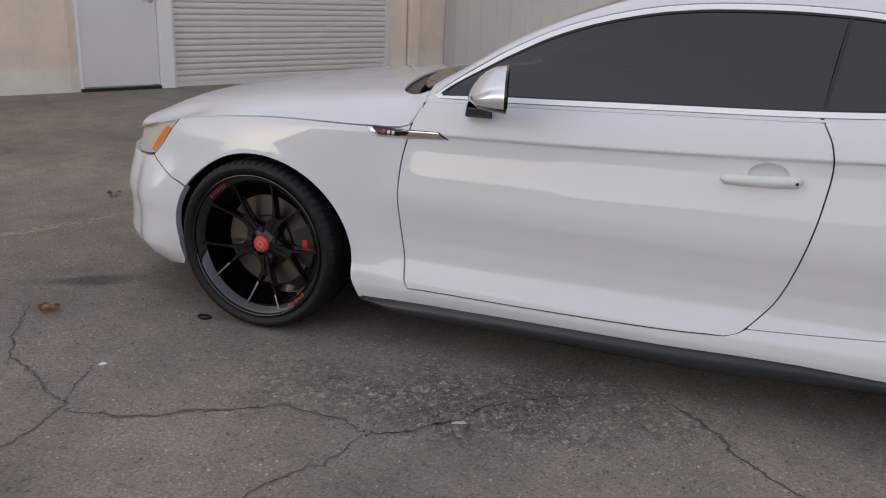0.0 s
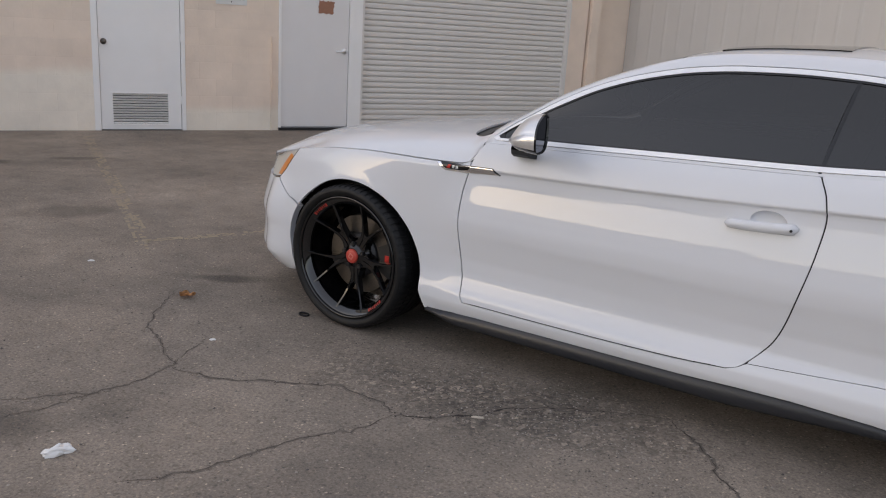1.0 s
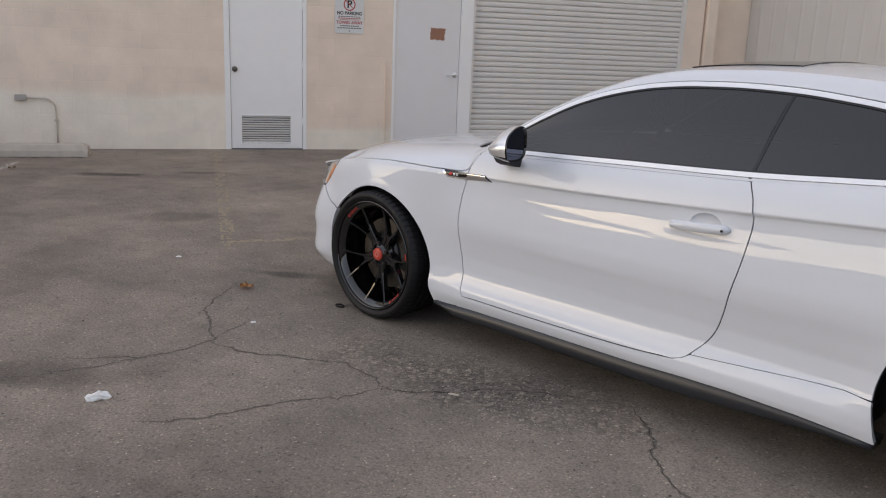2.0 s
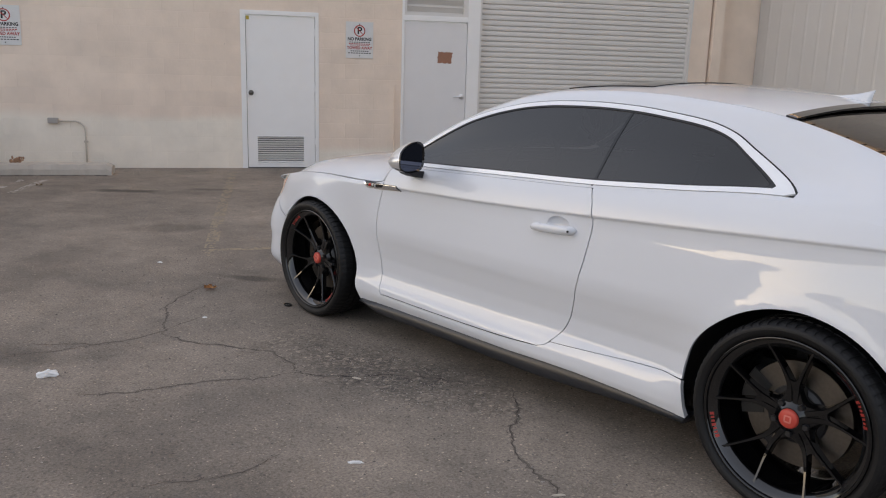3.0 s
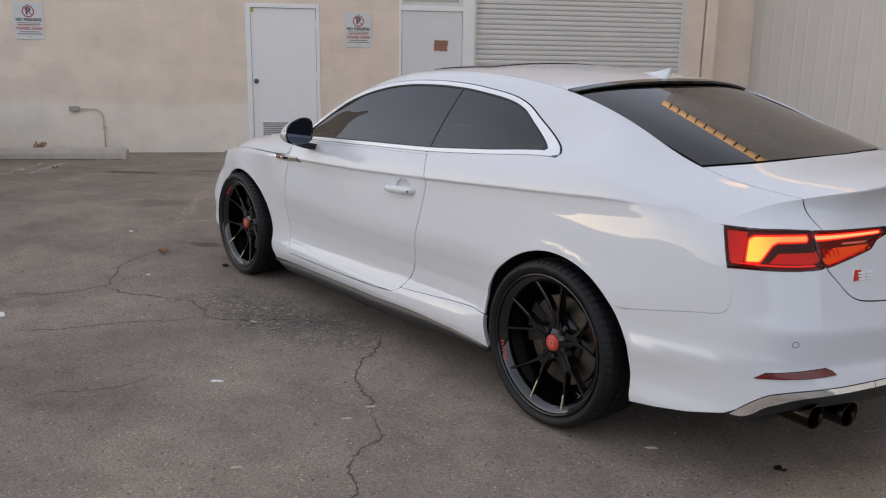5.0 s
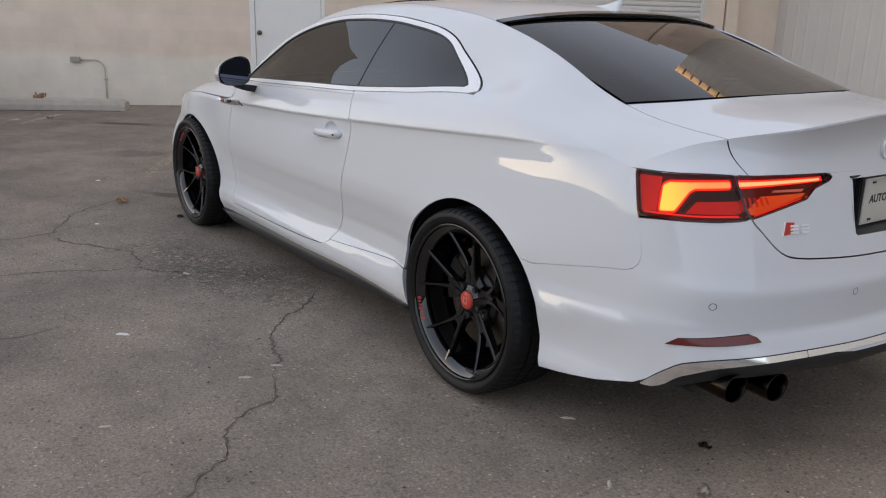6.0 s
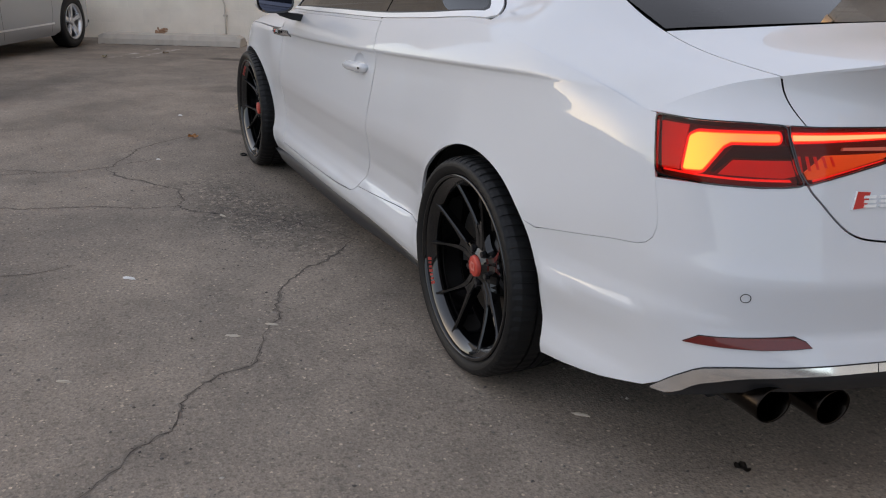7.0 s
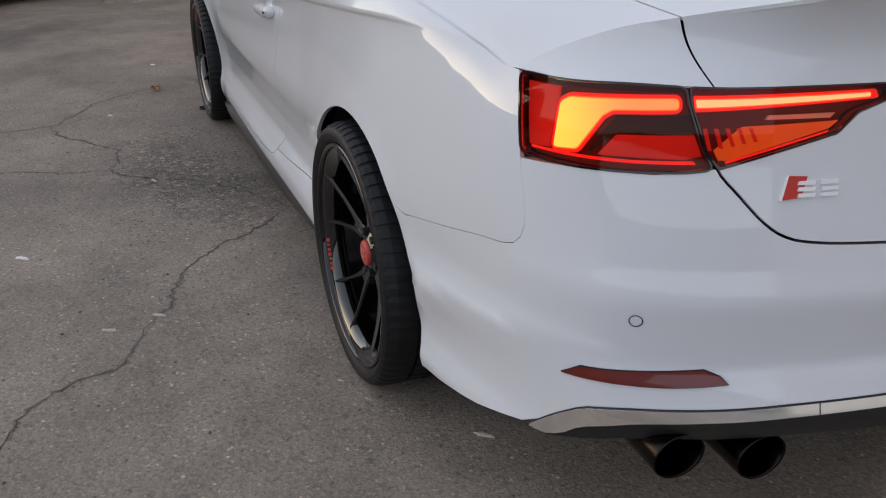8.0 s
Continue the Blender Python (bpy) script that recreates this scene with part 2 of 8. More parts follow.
def bm_tube(points, radius, seg=8, bm=None):
    """A round tube along points."""
    bm = bm or bmesh.new()
    pts = [Vector(p) for p in points]
    rings = []
    for i, p in enumerate(pts):
        d = (pts[min(i + 1, len(pts) - 1)] - pts[max(i - 1, 0)]).normalized()
        a = d.orthogonal().normalized() if i == 0 else (prev - d * prev.dot(d)).normalized()
        prev = a
        c = d.cross(a)
        rings.append([bm.verts.new(p + radius * (math.cos(t) * a + math.sin(t) * c)) for t in (2 * math.pi * k / seg for k in range(seg))])
    for p, q in zip(rings, rings[1:]):
        for k in range(seg):
            bm.faces.new((p[k], p[(k + 1) % seg], q[(k + 1) % seg], q[k]))
    bm.faces.new(rings[0][::-1])
    bm.faces.new(rings[-1])
    bmesh.ops.recalc_face_normals(bm, faces=bm.faces)
    return bm


def empty(name, m=None):
    ob = new(name)
    ob.empty_display_size = 0.2
    if m:
        ob.matrix_world = m
    return ob

# ---- the yard: u runs along the long wall, n towards it ----
U, N = Vector((0.4695, 0.8829, 0)), Vector((-0.8829, 0.4695, 0))
WALL_N, LOW = 8.2, -0.075           # the long wall's face, and the ground's level at its foot
YARD = Matrix(((U.x, N.x, 0, 0), (U.y, N.y, 0, 0), (0, 0, 1, 0), (0, 0, 0, 1)))   # (u, n, z) -> world


def yard(u, n, z=0.0):
    return U * u + N * n + Vector((0, 0, z))


def smooth01(a, b, x):
    t = np.clip((x - a) / (b - a), 0, 1)
    return t * t * (3 - 2 * t)


def ground_z(x, y):
    n = x * N.x + y * N.y
    return LOW * smooth01(3.5, 7.6, n)


def build_ground():
    xs = np.concatenate([[-400, -120, -50, -25], np.arange(-14, 8.01, 0.25), [14, 25, 50, 120, 400]])
    ys = np.concatenate([[-400, -120, -50, -25], np.arange(-10, 12.01, 0.25), [16, 25, 50, 120, 400]])
    verts = [(x, y, float(ground_z(x, y))) for y in ys for x in xs]
    w = len(xs)
    faces = [(j * w + i, j * w + i + 1, (j + 1) * w + i + 1, (j + 1) * w + i) for j in range(len(ys) - 1) for i in range(w - 1)]
    me = bpy.data.meshes.new("ground")
    me.from_pydata(verts, [], faces)
    me.materials.append(M_ASPHALT)
    for f in me.polygons:
        f.use_smooth = True
    tagged(new("ground", me), "worn grey-brown asphalt yard with cracks and faint stains", "ground", kind="structure")


build_ground()


def yard_box(u0, u1, n0, n1, z0, z1, bevel=0.0, bm=None):
    """A box in yard directions."""
    bm = bm_box((u0 + u1) / 2, (n0 + n1) / 2, (z0 + z1) / 2, u1 - u0, n1 - n0, z1 - z0, bevel, 2, bm, YARD)
    return bm


def fixed(bm):
    bmesh.ops.recalc_face_normals(bm, faces=bm.faces)
    return bm


# ---- the long wall: painted concrete block ----
BLOCK_L, BLOCK_H, JOINT0 = 0.406, 0.208, -0.06


def wall_paint():
    """Tan wall paint with a paler, patchy coat along the foot."""
    m, n, l, b = mat("painted_block_wall")
    geo = n.new("ShaderNodeNewGeometry")
    sep = n.new("ShaderNodeSeparateXYZ")
    l.new(geo.outputs["Position"], sep.inputs[0])

    def noise_of(scale, detail, vec=None, rough=0.55):
        q = n.new("ShaderNodeTexNoise")
        q.inputs["Scale"].default_value, q.inputs["Detail"].default_value, q.inputs["Roughness"].default_value = scale, detail, rough
        l.new(vec or geo.outputs["Position"], q.inputs["Vector"])
        return q.outputs["Fac"]

    def math_of(op, a, c):
        q = n.new("ShaderNodeMath")
        q.operation = op
        for i, v in enumerate((a, c)):
            if isinstance(v, (int, float)):
                q.inputs[i].default_value = v
            else:
                l.new(v, q.inputs[i])
        return q.outputs[0]

    # along the wall
    dot = n.new("ShaderNodeVectorMath")
    dot.operation = "DOT_PRODUCT"
    dot.inputs[1].default_value = tuple(U)
    l.new(geo.outputs["Position"], dot.inputs[0])
    step = n.new("ShaderNodeMapRange")
    step.interpolation_type = "SMOOTHSTEP"
    step.inputs["From Min"].default_value, step.inputs["From Max"].default_value = -1.75, -0.85
    step.inputs["To Min"].default_value, step.inputs["To Max"].default_value = 0.62, 0.20
    l.new(dot.outputs["Value"], step.inputs["Value"])
    edge = math_of("ADD", step.outputs["Result"], math_of("MULTIPLY", math_of("SUBTRACT", noise_of(0.9, 4), 0.5), 0.30))
    low = n.new("ShaderNodeMapRange")
    low.interpolation_type = "SMOOTHSTEP"
    low.inputs["From Min"].default_value, low.inputs["From Max"].default_value = 0.10, -0.07
    low.inputs["To Min"].default_value, low.inputs["To Max"].default_value = 0.0, 1.0
    l.new(math_of("SUBTRACT", sep.outputs["Z"], edge), low.inputs["Value"])
    mix = n.new("ShaderNodeMix")
    mix.data_type = "RGBA"
    mix.inputs["A"].default_value = (0.850, 0.708, 0.582, 1)
    mix.inputs["B"].default_value = (0.895, 0.815, 0.695, 1)
    l.new(low.outputs["Result"], mix.inputs["Factor"])
    info = n.new("ShaderNodeObjectInfo")
    vary = n.new("ShaderNodeMapRange")
    vary.inputs["To Min"].default_value, vary.inputs["To Max"].default_value = 0.975, 1.025
    l.new(info.outputs["Random"], vary.inputs["Value"])
    st = n.new("ShaderNodeMapRange")
    st.inputs["From Min"].default_value, st.inputs["From Max"].default_value = 0.25, 0.75
    st.inputs["To Min"].default_value, st.inputs["To Max"].default_value = 0.90, 1.08
    l.new(noise_of(2.2, 6), st.inputs["Value"])
    both = math_of("MULTIPLY", vary.outputs["Result"], st.outputs["Result"])
    # small chips and scuffs
    ch = n.new("ShaderNodeMapRange")
    ch.inputs["From Min"].default_value, ch.inputs["From Max"].default_value = 0.735, 0.76
    ch.inputs["To Min"].default_value, ch.inputs["To Max"].default_value = 1.0, 0.62
    l.new(noise_of(7.0, 5, None, 0.7), ch.inputs["Value"])
    both = math_of("MULTIPLY", both, ch.outputs["Result"])
    mul = n.new("ShaderNodeMix")
    mul.data_type, mul.blend_type = "RGBA", "MULTIPLY"
    mul.inputs["Factor"].default_value = 1.0
    l.new(mix.outputs["Result"], mul.inputs["A"])
    l.new(both, mul.inputs["B"])
    l.new(mul.outputs["Result"], b.inputs["Base Color"])
    b.inputs["Roughness"].default_value = 0.72
    bp = n.new("ShaderNodeBump")
    bp.inputs["Strength"].default_value, bp.inputs["Distance"].default_value = 0.6, 0.004
    l.new(noise_of(28, 5), bp.inputs["Height"])
    l.new(bp.outputs["Normal"], b.inputs["Normal"])
    return m


M_WALL = wall_paint()
WALL_TOP, WALL_END = 6.6, -9.9
OPENINGS = ((-1.835, -0.775, 2.075), (0.40, 1.545, 2.62), (1.545, 4.93, 3.30))   # u from, u to, top


def build_long_wall():
    wall = link_mesh("wall_north", bmesh.new(), M_WALL)
    tagged(wall, "long tan painted concrete block wall, paler along the foot", "wall", kind="structure")
    bm = bmesh.new()
    n0 = WALL_N + 0.003
    edges = [(WALL_END, -1.835), (-0.775, 0.40), (4.93, 5.245)]
    for u0, u1 in edges:
        yard_box(u0, u1, n0, n0 + 0.30, LOW - 0.4, WALL_TOP, bm=bm)
    for u0, u1, top in OPENINGS:
        yard_box(u0, u1, n0, n0 + 0.30, top, WALL_TOP, bm=bm)
    fixed(bm)
    bm.to_mesh(wall.data)
    bm.free()
    # recessed bay beside the roller door, with its pilaster edge
    bay = fixed(yard_box(5.275, 5.45, WALL_N - 0.05, WALL_N + 0.5, LOW - 0.4, WALL_TOP, 0.008))
    tagged(link_mesh("trim_pilaster", bay, M_WALL), "tan painted pilaster beside the roller door", "pilaster", kind="structure")
    rec = fixed(yard_box(5.245, 7.0, WALL_N + 0.30, WALL_N + 0.6, LOW - 0.4, WALL_TOP))
    tagged(link_mesh("wall_bay", rec, M_WALL), "tan painted block wall set back in the corner", "wall", kind="structure")
    ret = fixed(yard_box(WALL_END - 0.3, WALL_END, n0, n0 + 14.0, LOW - 0.4, WALL_TOP))
    tagged(link_mesh("wall_north_end", ret, M_WALL), "tan painted end wall of the long building", "wall", kind="structure")
    roof = fixed(yard_box(WALL_END - 0.3, 7.0, n0 + 0.3, n0 + 14.0, WALL_TOP - 0.25, WALL_TOP - 0.05))
    tagged(link_mesh("roof_north", roof, M_CONCRETE), "flat grey roof of the long building", "roof", kind="structure")
    return wall


LONG_WALL = build_long_wall()


def build_side_wall():
    """The metal-clad building on the right: upright ribs on a flat sheet."""
    u, n0, n1, top = 6.27, -9.5, WALL_N + 0.29, 8.35
    pitch, rib, depth = 0.305, 0.036, 0.005
    prof = []
    k = n1
    while k > n0:
        prof += [(u, k), (u, k - pitch + 2 * rib), (u - depth, k - pitch + 1.4 * rib), (u - depth, k - pitch + 0.6 * rib)]
        k -= pitch
    bm = bmesh.new()
    lo = [bm.verts.new(YARD @ Vector((a, b, LOW - 0.3))) for a, b in prof]
    hi = [bm.verts.new(YARD @ Vector((a, b, top))) for a, b in prof]
    for i in range(len(prof) - 1):
        bm.faces.new((lo[i], lo[i + 1], hi[i + 1], hi[i]))
    yard_box(u + 0.03, u + 9.0, n0, n1, LOW - 0.3, top, bm=bm)
    fixed(bm)
    wall = tagged(link_mesh("wall_east", bm, M_METALWALL), "pale grey ribbed metal wall of the neighbouring building", "wall", kind="structure")
    # a course of short upright panels under the coping, with open joints
    bm = bmesh.new()
    k = n1
    while k > n0 + 0.36:
        yard_box(u - 0.030, u - 0.006, k - 0.30, k, top - 0.72, top, 0.0, bm)
        k -= 0.36
    # added dark strip stands in for shade in the joints
    part("fascia_joint_shade", fixed(yard_box(u - 0.012, u - 0.008, n0, n1, top - 0.72, top, 0.0)), M_SEAM, wall, "dark strip added for the shade in the open joints")
    part("fascia", fixed(bm), M_METALWALL, wall, "course of short upright metal panels")
    cap = fixed(yard_box(u - 0.05, u + 9.04, n0, n1, top, top + 0.12, 0.01))
    tagged(link_mesh("trim_parapet", cap, M_METALWALL), "pale metal coping along the wall top", "coping", kind="structure")


build_side_wall()
# unseen far walls, added to close open sides and keep sun off the ground
for name, box_, label in (("wall_sun_block", (-154.0, -150.0, -40.0, 90.0, -0.5, 11.3), "unseen dark block added to keep the low sun off the yard"),
                          ("wall_west_low", (-62.0, -60.0, -41.0, 62.0, -0.5, 3.3), "unseen dark wall added as skyline on the far side of the yard"),
                          ("wall_south", (-60.0, 44.0, -42.0, -40.0, -0.5, 3.2), "unseen low dark wall added as skyline across the yard"),
                          ("wall_east_far", (42.0, 44.0, -40.0, 62.0, -0.5, 4.0), "unseen low dark wall added as skyline past the metal building"),
                          ("wall_north_far", (-60.0, 42.0, 60.0, 62.0, -0.5, 4.5), "unseen low dark wall added to close the yard behind the long building")):
    tagged(link_mesh(name, fixed(yard_box(*box_)), M_FAR), label, "wall", kind="structure")


def build_far_trees():
    """Rows of bushy trees along the far walls: clumps of small facets with an uneven outline."""
    rnd = random.Random(21)
    verts, faces = [], []
    spots = [(-57.0, rnd.uniform(-20, 30), rnd.uniform(1.8, 3.6)) for _ in range(13)] + [(rnd.uniform(-55, -6), -37.0, rnd.uniform(1.4, 2.9)) for _ in range(12)]
    for u, n, tall in spots:
        for _ in range(90):
            a, r = rnd.uniform(0, 6.283), tall * 0.55 * rnd.random() ** 0.6
            c = yard(u + r * math.cos(a), n + r * math.sin(a), tall * rnd.uniform(0.30, 1.25) * (1.05 - 0.55 * (r / (tall * 0.55)) ** 2))
            for _ in range(4):
                d = Vector((rnd.gauss(0, 1), rnd.gauss(0, 1), rnd.gauss(0, 1))) * 0.32
                e = Vector((rnd.gauss(0, 1), rnd.gauss(0, 1), rnd.gauss(0, 1))) * 0.32
                k = len(verts)
                verts += [tuple(c), tuple(c + d), tuple(c + d * 0.6 + e), tuple(c + e * 0.9)]
                faces.append((k, k + 1, k + 2, k + 3))
    me = bpy.data.meshes.new("far_trees")
    me.from_pydata(verts, [], faces)
    me.materials.append(plain("dark_foliage", (0.055, 0.065, 0.035), 0.8, 0, 0, 0.4, 2.0))
    tagged(new("far_trees", me), "dark bushy trees far off along the yard's edge", "trees", kind="stuff")


build_far_trees()


# ---- doors in the long wall ----
def wall_thing(name, parts, label, category, kind="structure"):
    root = empty(name)
    tagged(root, label, category, kind=kind)
    for pname, bm, material, plabel in parts:
        part(pname, fixed(bm), material, root, plabel)
    return root


def louvre(u0, u1, n, z0, z1, count, bm=None):
    bm = bm or bmesh.new()
    h = (z1 - z0) / count
    for i in range(count):
        z = z0 + h * (i + 0.5)
        m = YARD @ Matrix.Translation(((u0 + u1) / 2, n, z)) @ Matrix.Rotation(radians(35), 4, "X") @ Matrix.Diagonal((u1 - u0, 0.004, h * 0.85, 1))
        bmesh.ops.create_cube(bm, size=1.0, matrix=m)
    return bm


def build_louvre_door():
    g = LOW
    fr = bmesh.new()
    yard_box(-1.835, -1.765, WALL_N - 0.012, WALL_N + 0.12, g, 2.075, 0.004, fr)
    yard_box(-0.825, -0.775, WALL_N - 0.012, WALL_N + 0.12, g, 2.075, 0.004, fr)
    yard_box(-1.765, -0.825, WALL_N - 0.012, WALL_N + 0.12, 2.015, 2.075, 0.004, fr)
    root = wall_thing("door_1", [("door_frame", fr, M_DOORW, "")], "white steel door with a louvred vent low down, closed", "door")
    leaf = bmesh.new()
    n0, n1 = WALL_N + 0.012, WALL_N + 0.055
    yard_box(-1.758, -0.832, n0, n1, 0.37, 2.008, 0.002, leaf)
    yard_box(-1.758, -0.832, n0, n1, g + 0.012, 0.0, 0.002, leaf)
    yard_box(-1.758, -1.625, n0, n1, 0.0, 0.37, 0, leaf)
    yard_box(-0.985, -0.832, n0, n1, 0.0, 0.37, 0, leaf)
    leaf = part("door_leaf", fixed(leaf), M_DOORW, root)
    part("vent", fixed(louvre(-1.625, -0.985, WALL_N + 0.03, 0.0, 0.37, 12)), M_DOORW, root, "louvred vent")
    part("vent_backing", fixed(yard_box(-1.63, -0.98, n1 - 0.004, n1, -0.005, 0.375)), M_SATIN, root)
    vf = bmesh.new()
    yard_box(-1.645, -0.965, n0 - 0.006, n0, 0.37, 0.385, 0, vf)
    yard_box(-1.645, -0.965, n0 - 0.006, n0, -0.015, 0.0, 0, vf)
    part("vent_frame", fixed(vf), M_DOORW, root)
    k = YARD @ Matrix.Translation((-1.705, n0 - 0.03, 0.97)) @ Matrix.Rotation(radians(90), 4, "X")
    part("door_knob", bm_lathe([(0.0, 0.032), (0.02, 0.03), (0.028, 0.018), (0.026, 0.005), (0.012, -0.004), (0.012, -0.02), (0.034, -0.024), (0.036, -0.03), (0, -0.03)], 20, k), M_STEEL, root, "worn dark steel knob", True)
    part("tag", fixed(yard_box(-1.755, -1.715, n0 - 0.003, n0 - 0.001, 1.95, 2.0)), plain("yellow_tag", (0.55, 0.42, 0.06), 0.6), root, "small yellow tag")
    for z in (0.25, 1.0, 1.75):
        part("hinge", fixed(yard_box(-0.835, -0.815, n0 - 0.014, n0 + 0.002, z, z + 0.10, 0.003)), M_DOORW, root)
    part("threshold", fixed(yard_box(-1.765, -0.825, WALL_N - 0.0, WALL_N + 0.1, g - 0.02, g + 0.008)), M_SATIN, root)


def build_lever_door():
    g = LOW + 0.02
    fr = bmesh.new()
    yard_box(0.40, 0.435, WALL_N - 0.012, WALL_N + 0.12, g - 0.05, 2.62, 0.004, fr)
    yard_box(1.365, 1.545, WALL_N - 0.012, WALL_N + 0.12, g - 0.05, 2.62, 0.004, fr)
    yard_box(0.435, 1.365, WALL_N - 0.010, WALL_N + 0.12, 2.025, 2.10, 0.004, fr)
    yard_box(0.435, 1.365, WALL_N - 0.010, WALL_N + 0.12, 2.55, 2.62, 0.004, fr)
    root = wall_thing("door_2", [("door_frame", fr, M_DOORW, "")], "off-white steel door with a brown paint patch and lever handle, closed", "door")
    n0, n1 = WALL_N + 0.014, WALL_N + 0.056
    white = plain("warm_white_door", (0.79, 0.77, 0.755), 0.5, 0, 0, 0.03, 4)
    part("door_leaf", fixed(yard_box(0.441, 1.359, n0, n1, g + 0.03, 2.018, 0.002)), white, root)
    part("transom_vent", fixed(louvre(0.47, 1.30, WALL_N + 0.035, 2.14, 2.54, 4)), M_ROLLUP, root, "grey louvred transom")
    tf = bmesh.new()
    for a in ((0.435, 0.47, 2.10, 2.55), (1.30, 1.365, 2.10, 2.55), (0.47, 1.30, 2.10, 2.14)):
        yard_box(a[0], a[1], WALL_N + 0.0, WALL_N + 0.05, a[2], a[3], 0, tf)
    part("transom_frame", fixed(tf), M_ROLLUP, root)
    part("transom_backing", fixed(yard_box(0.435, 1.365, WALL_N + 0.06, WALL_N + 0.07, 2.10, 2.55)), M_ROLLUP, root)
    # a ragged patch of brown primer
    rnd = random.Random(5)
    bm = bmesh.new()
    out = []
    for i in range(40):
        a = 2 * math.pi * i / 40
        c, s = math.cos(a), math.sin(a)
        q = max(abs(c), abs(s))
        out.append(YARD @ Vector((1.035 + 0.105 * c / q * (1 + rnd.uniform(-0.09, 0.07)) + 0.01 * s, n0 - 0.0035, 1.525 + 0.082 * s / q * (1 + rnd.uniform(-0.12, 0.06)))))
    bm.faces.new([bm.verts.new(p) for p in out])
    part("paint_patch", bm, plain("brown_primer", (0.34, 0.17, 0.11), 0.8, 0, 0, 0.15, 30), root, "brown primer patch")
    m = YARD @ Matrix.Translation((1.30, n0 - 0.008, 0.975)) @ Matrix.Rotation(radians(90), 4, "X")
    lv = bm_lathe([(0, 0.012), (0.03, 0.010), (0.038, 0.0), (0.038, -0.008), (0, -0.008)], 20, m)
    bm_tube([YARD @ Vector((1.30, n0 - 0.01, 0.975)), YARD @ Vector((1.30, n0 - 0.055, 0.975)), YARD @ Vector((1.26, n0 - 0.062, 0.975)), YARD @ Vector((1.17, n0 - 0.055, 0.970))], 0.010, 8, lv)
    part("lever_handle", lv, M_ALU_DULL, root, "worn steel lever handle", True)
    part("threshold", fixed(yard_box(0.40, 1.365, WALL_N - 0.03, WALL_N + 0.1, g - 0.08, g + 0.018)), M_SATIN, root)
    st = bmesh.new()
    yard_box(0.30, 0.375, WALL_N - 0.006, WALL_N + 0.002, LOW, 1.12, 0.002, st)
    yard_box(0.296, 0.302, WALL_N - 0.040, WALL_N + 0.002, LOW, 1.12, 0.001, st)
    tagged(link_mesh("trim_guard", fixed(st), M_WALL), "painted steel angle guarding the wall edge by the door", "edge guard", kind="structure")
    for z in (1.70, 0.95, 0.3):
        part("hinge", fixed(yard_box(0.428, 0.446, n0 - 0.016, n0 + 0.002, z, z + 0.11, 0.003)), M_ALU_DULL, root)


def build_roller_door():
    u0, u1, n = 1.545, 4.93, WALL_N + 0.10
    root = empty("door_3")
    tagged(root, "pale grey steel roller shutter of flat slats, closed", "roller door", kind="structure")
    slat = 0.075
    # one slat's profile, shared by all
    prof = [(0.012, 0.0), (-0.010, 0.002), (-0.015, 0.010), (-0.0175, 0.030), (-0.0165, 0.052), (-0.012, 0.062), (0.012, 0.0645), (0.012, 0.075)]
    bm = bmesh.new()
    a = [bm.verts.new(YARD @ Vector((u0, q, z))) for q, z in prof]
    b = [bm.verts.new(YARD @ Vector((u1, q, z))) for q, z in prof]
    for i in range(len(prof) - 1):
        bm.faces.new((a[i], b[i], b[i + 1], a[i + 1]))
    fixed(bm)
    me = bpy.data.meshes.new("slat")
    bm.to_mesh(me)
    bm.free()
    me.materials.append(M_ROLLUP)
    k = 0
    while LOW + 0.06 + k * slat < 3.25:
        o = new("slat", me)
        o.parent = root
        o.location = N * n + Vector((0, 0, LOW + 0.06 + k * slat))
        k += 1
    part("bottom_bar", fixed(yard_box(u0, u1, n - 0.03, n + 0.03, LOW - 0.01, LOW + 0.06, 0.004)), M_ROLLUP, root)
    for q0, q1 in ((u0, u0 + 0.03), (u1 - 0.03, u1)):
        part("guide_rail", fixed(yard_box(q0, q1, WALL_N - 0.004, n + 0.05, LOW - 0.02, 3.29, 0.002)), M_ROLLUP, root)
    part("backing", fixed(yard_box(u0, u1, n + 0.06, n + 0.10, LOW - 0.02, 3.29)), M_ROLLUP, root)


build_louvre_door()
build_lever_door()
build_roller_door()


# ---- things on and by the long wall ----
def text_mesh(body, size, m, name="lettering", material=None, parent=None, squeeze=1.0, bold=0.0):
    cu = bpy.data.curves.new(name, "FONT")
    cu.body, cu.size, cu.align_x, cu.align_y = body, size, "CENTER", "CENTER"
    cu.offset, cu.extrude = bold, 0.0004
    cu.resolution_u = 3
    tmp = bpy.data.objects.new("tmp", cu)
    scene.collection.objects.link(tmp)
    me = bpy.data.meshes.new_from_object(tmp.evaluated_get(bpy.context.evaluated_depsgraph_get()))
    bpy.data.objects.remove(tmp)
    bpy.data.curves.remove(cu)
    me.transform(m @ Matrix.Diagonal((squeeze, 1, 1, 1)))
    me.name = name
    me.materials.clear()
    me.materials.append(material)
    ob = new(name, me)
    ob.parent = parent
    return ob


M_SIGN = plain("white_sign_sheet", (0.72, 0.71, 0.69), 0.5, 0, 0, 0.06, 12)
M_INK = plain("black_sign_ink", (0.02, 0.02, 0.02), 0.6)
M_INKRED = plain("red_sign_ink", (0.42, 0.035, 0.03), 0.6)


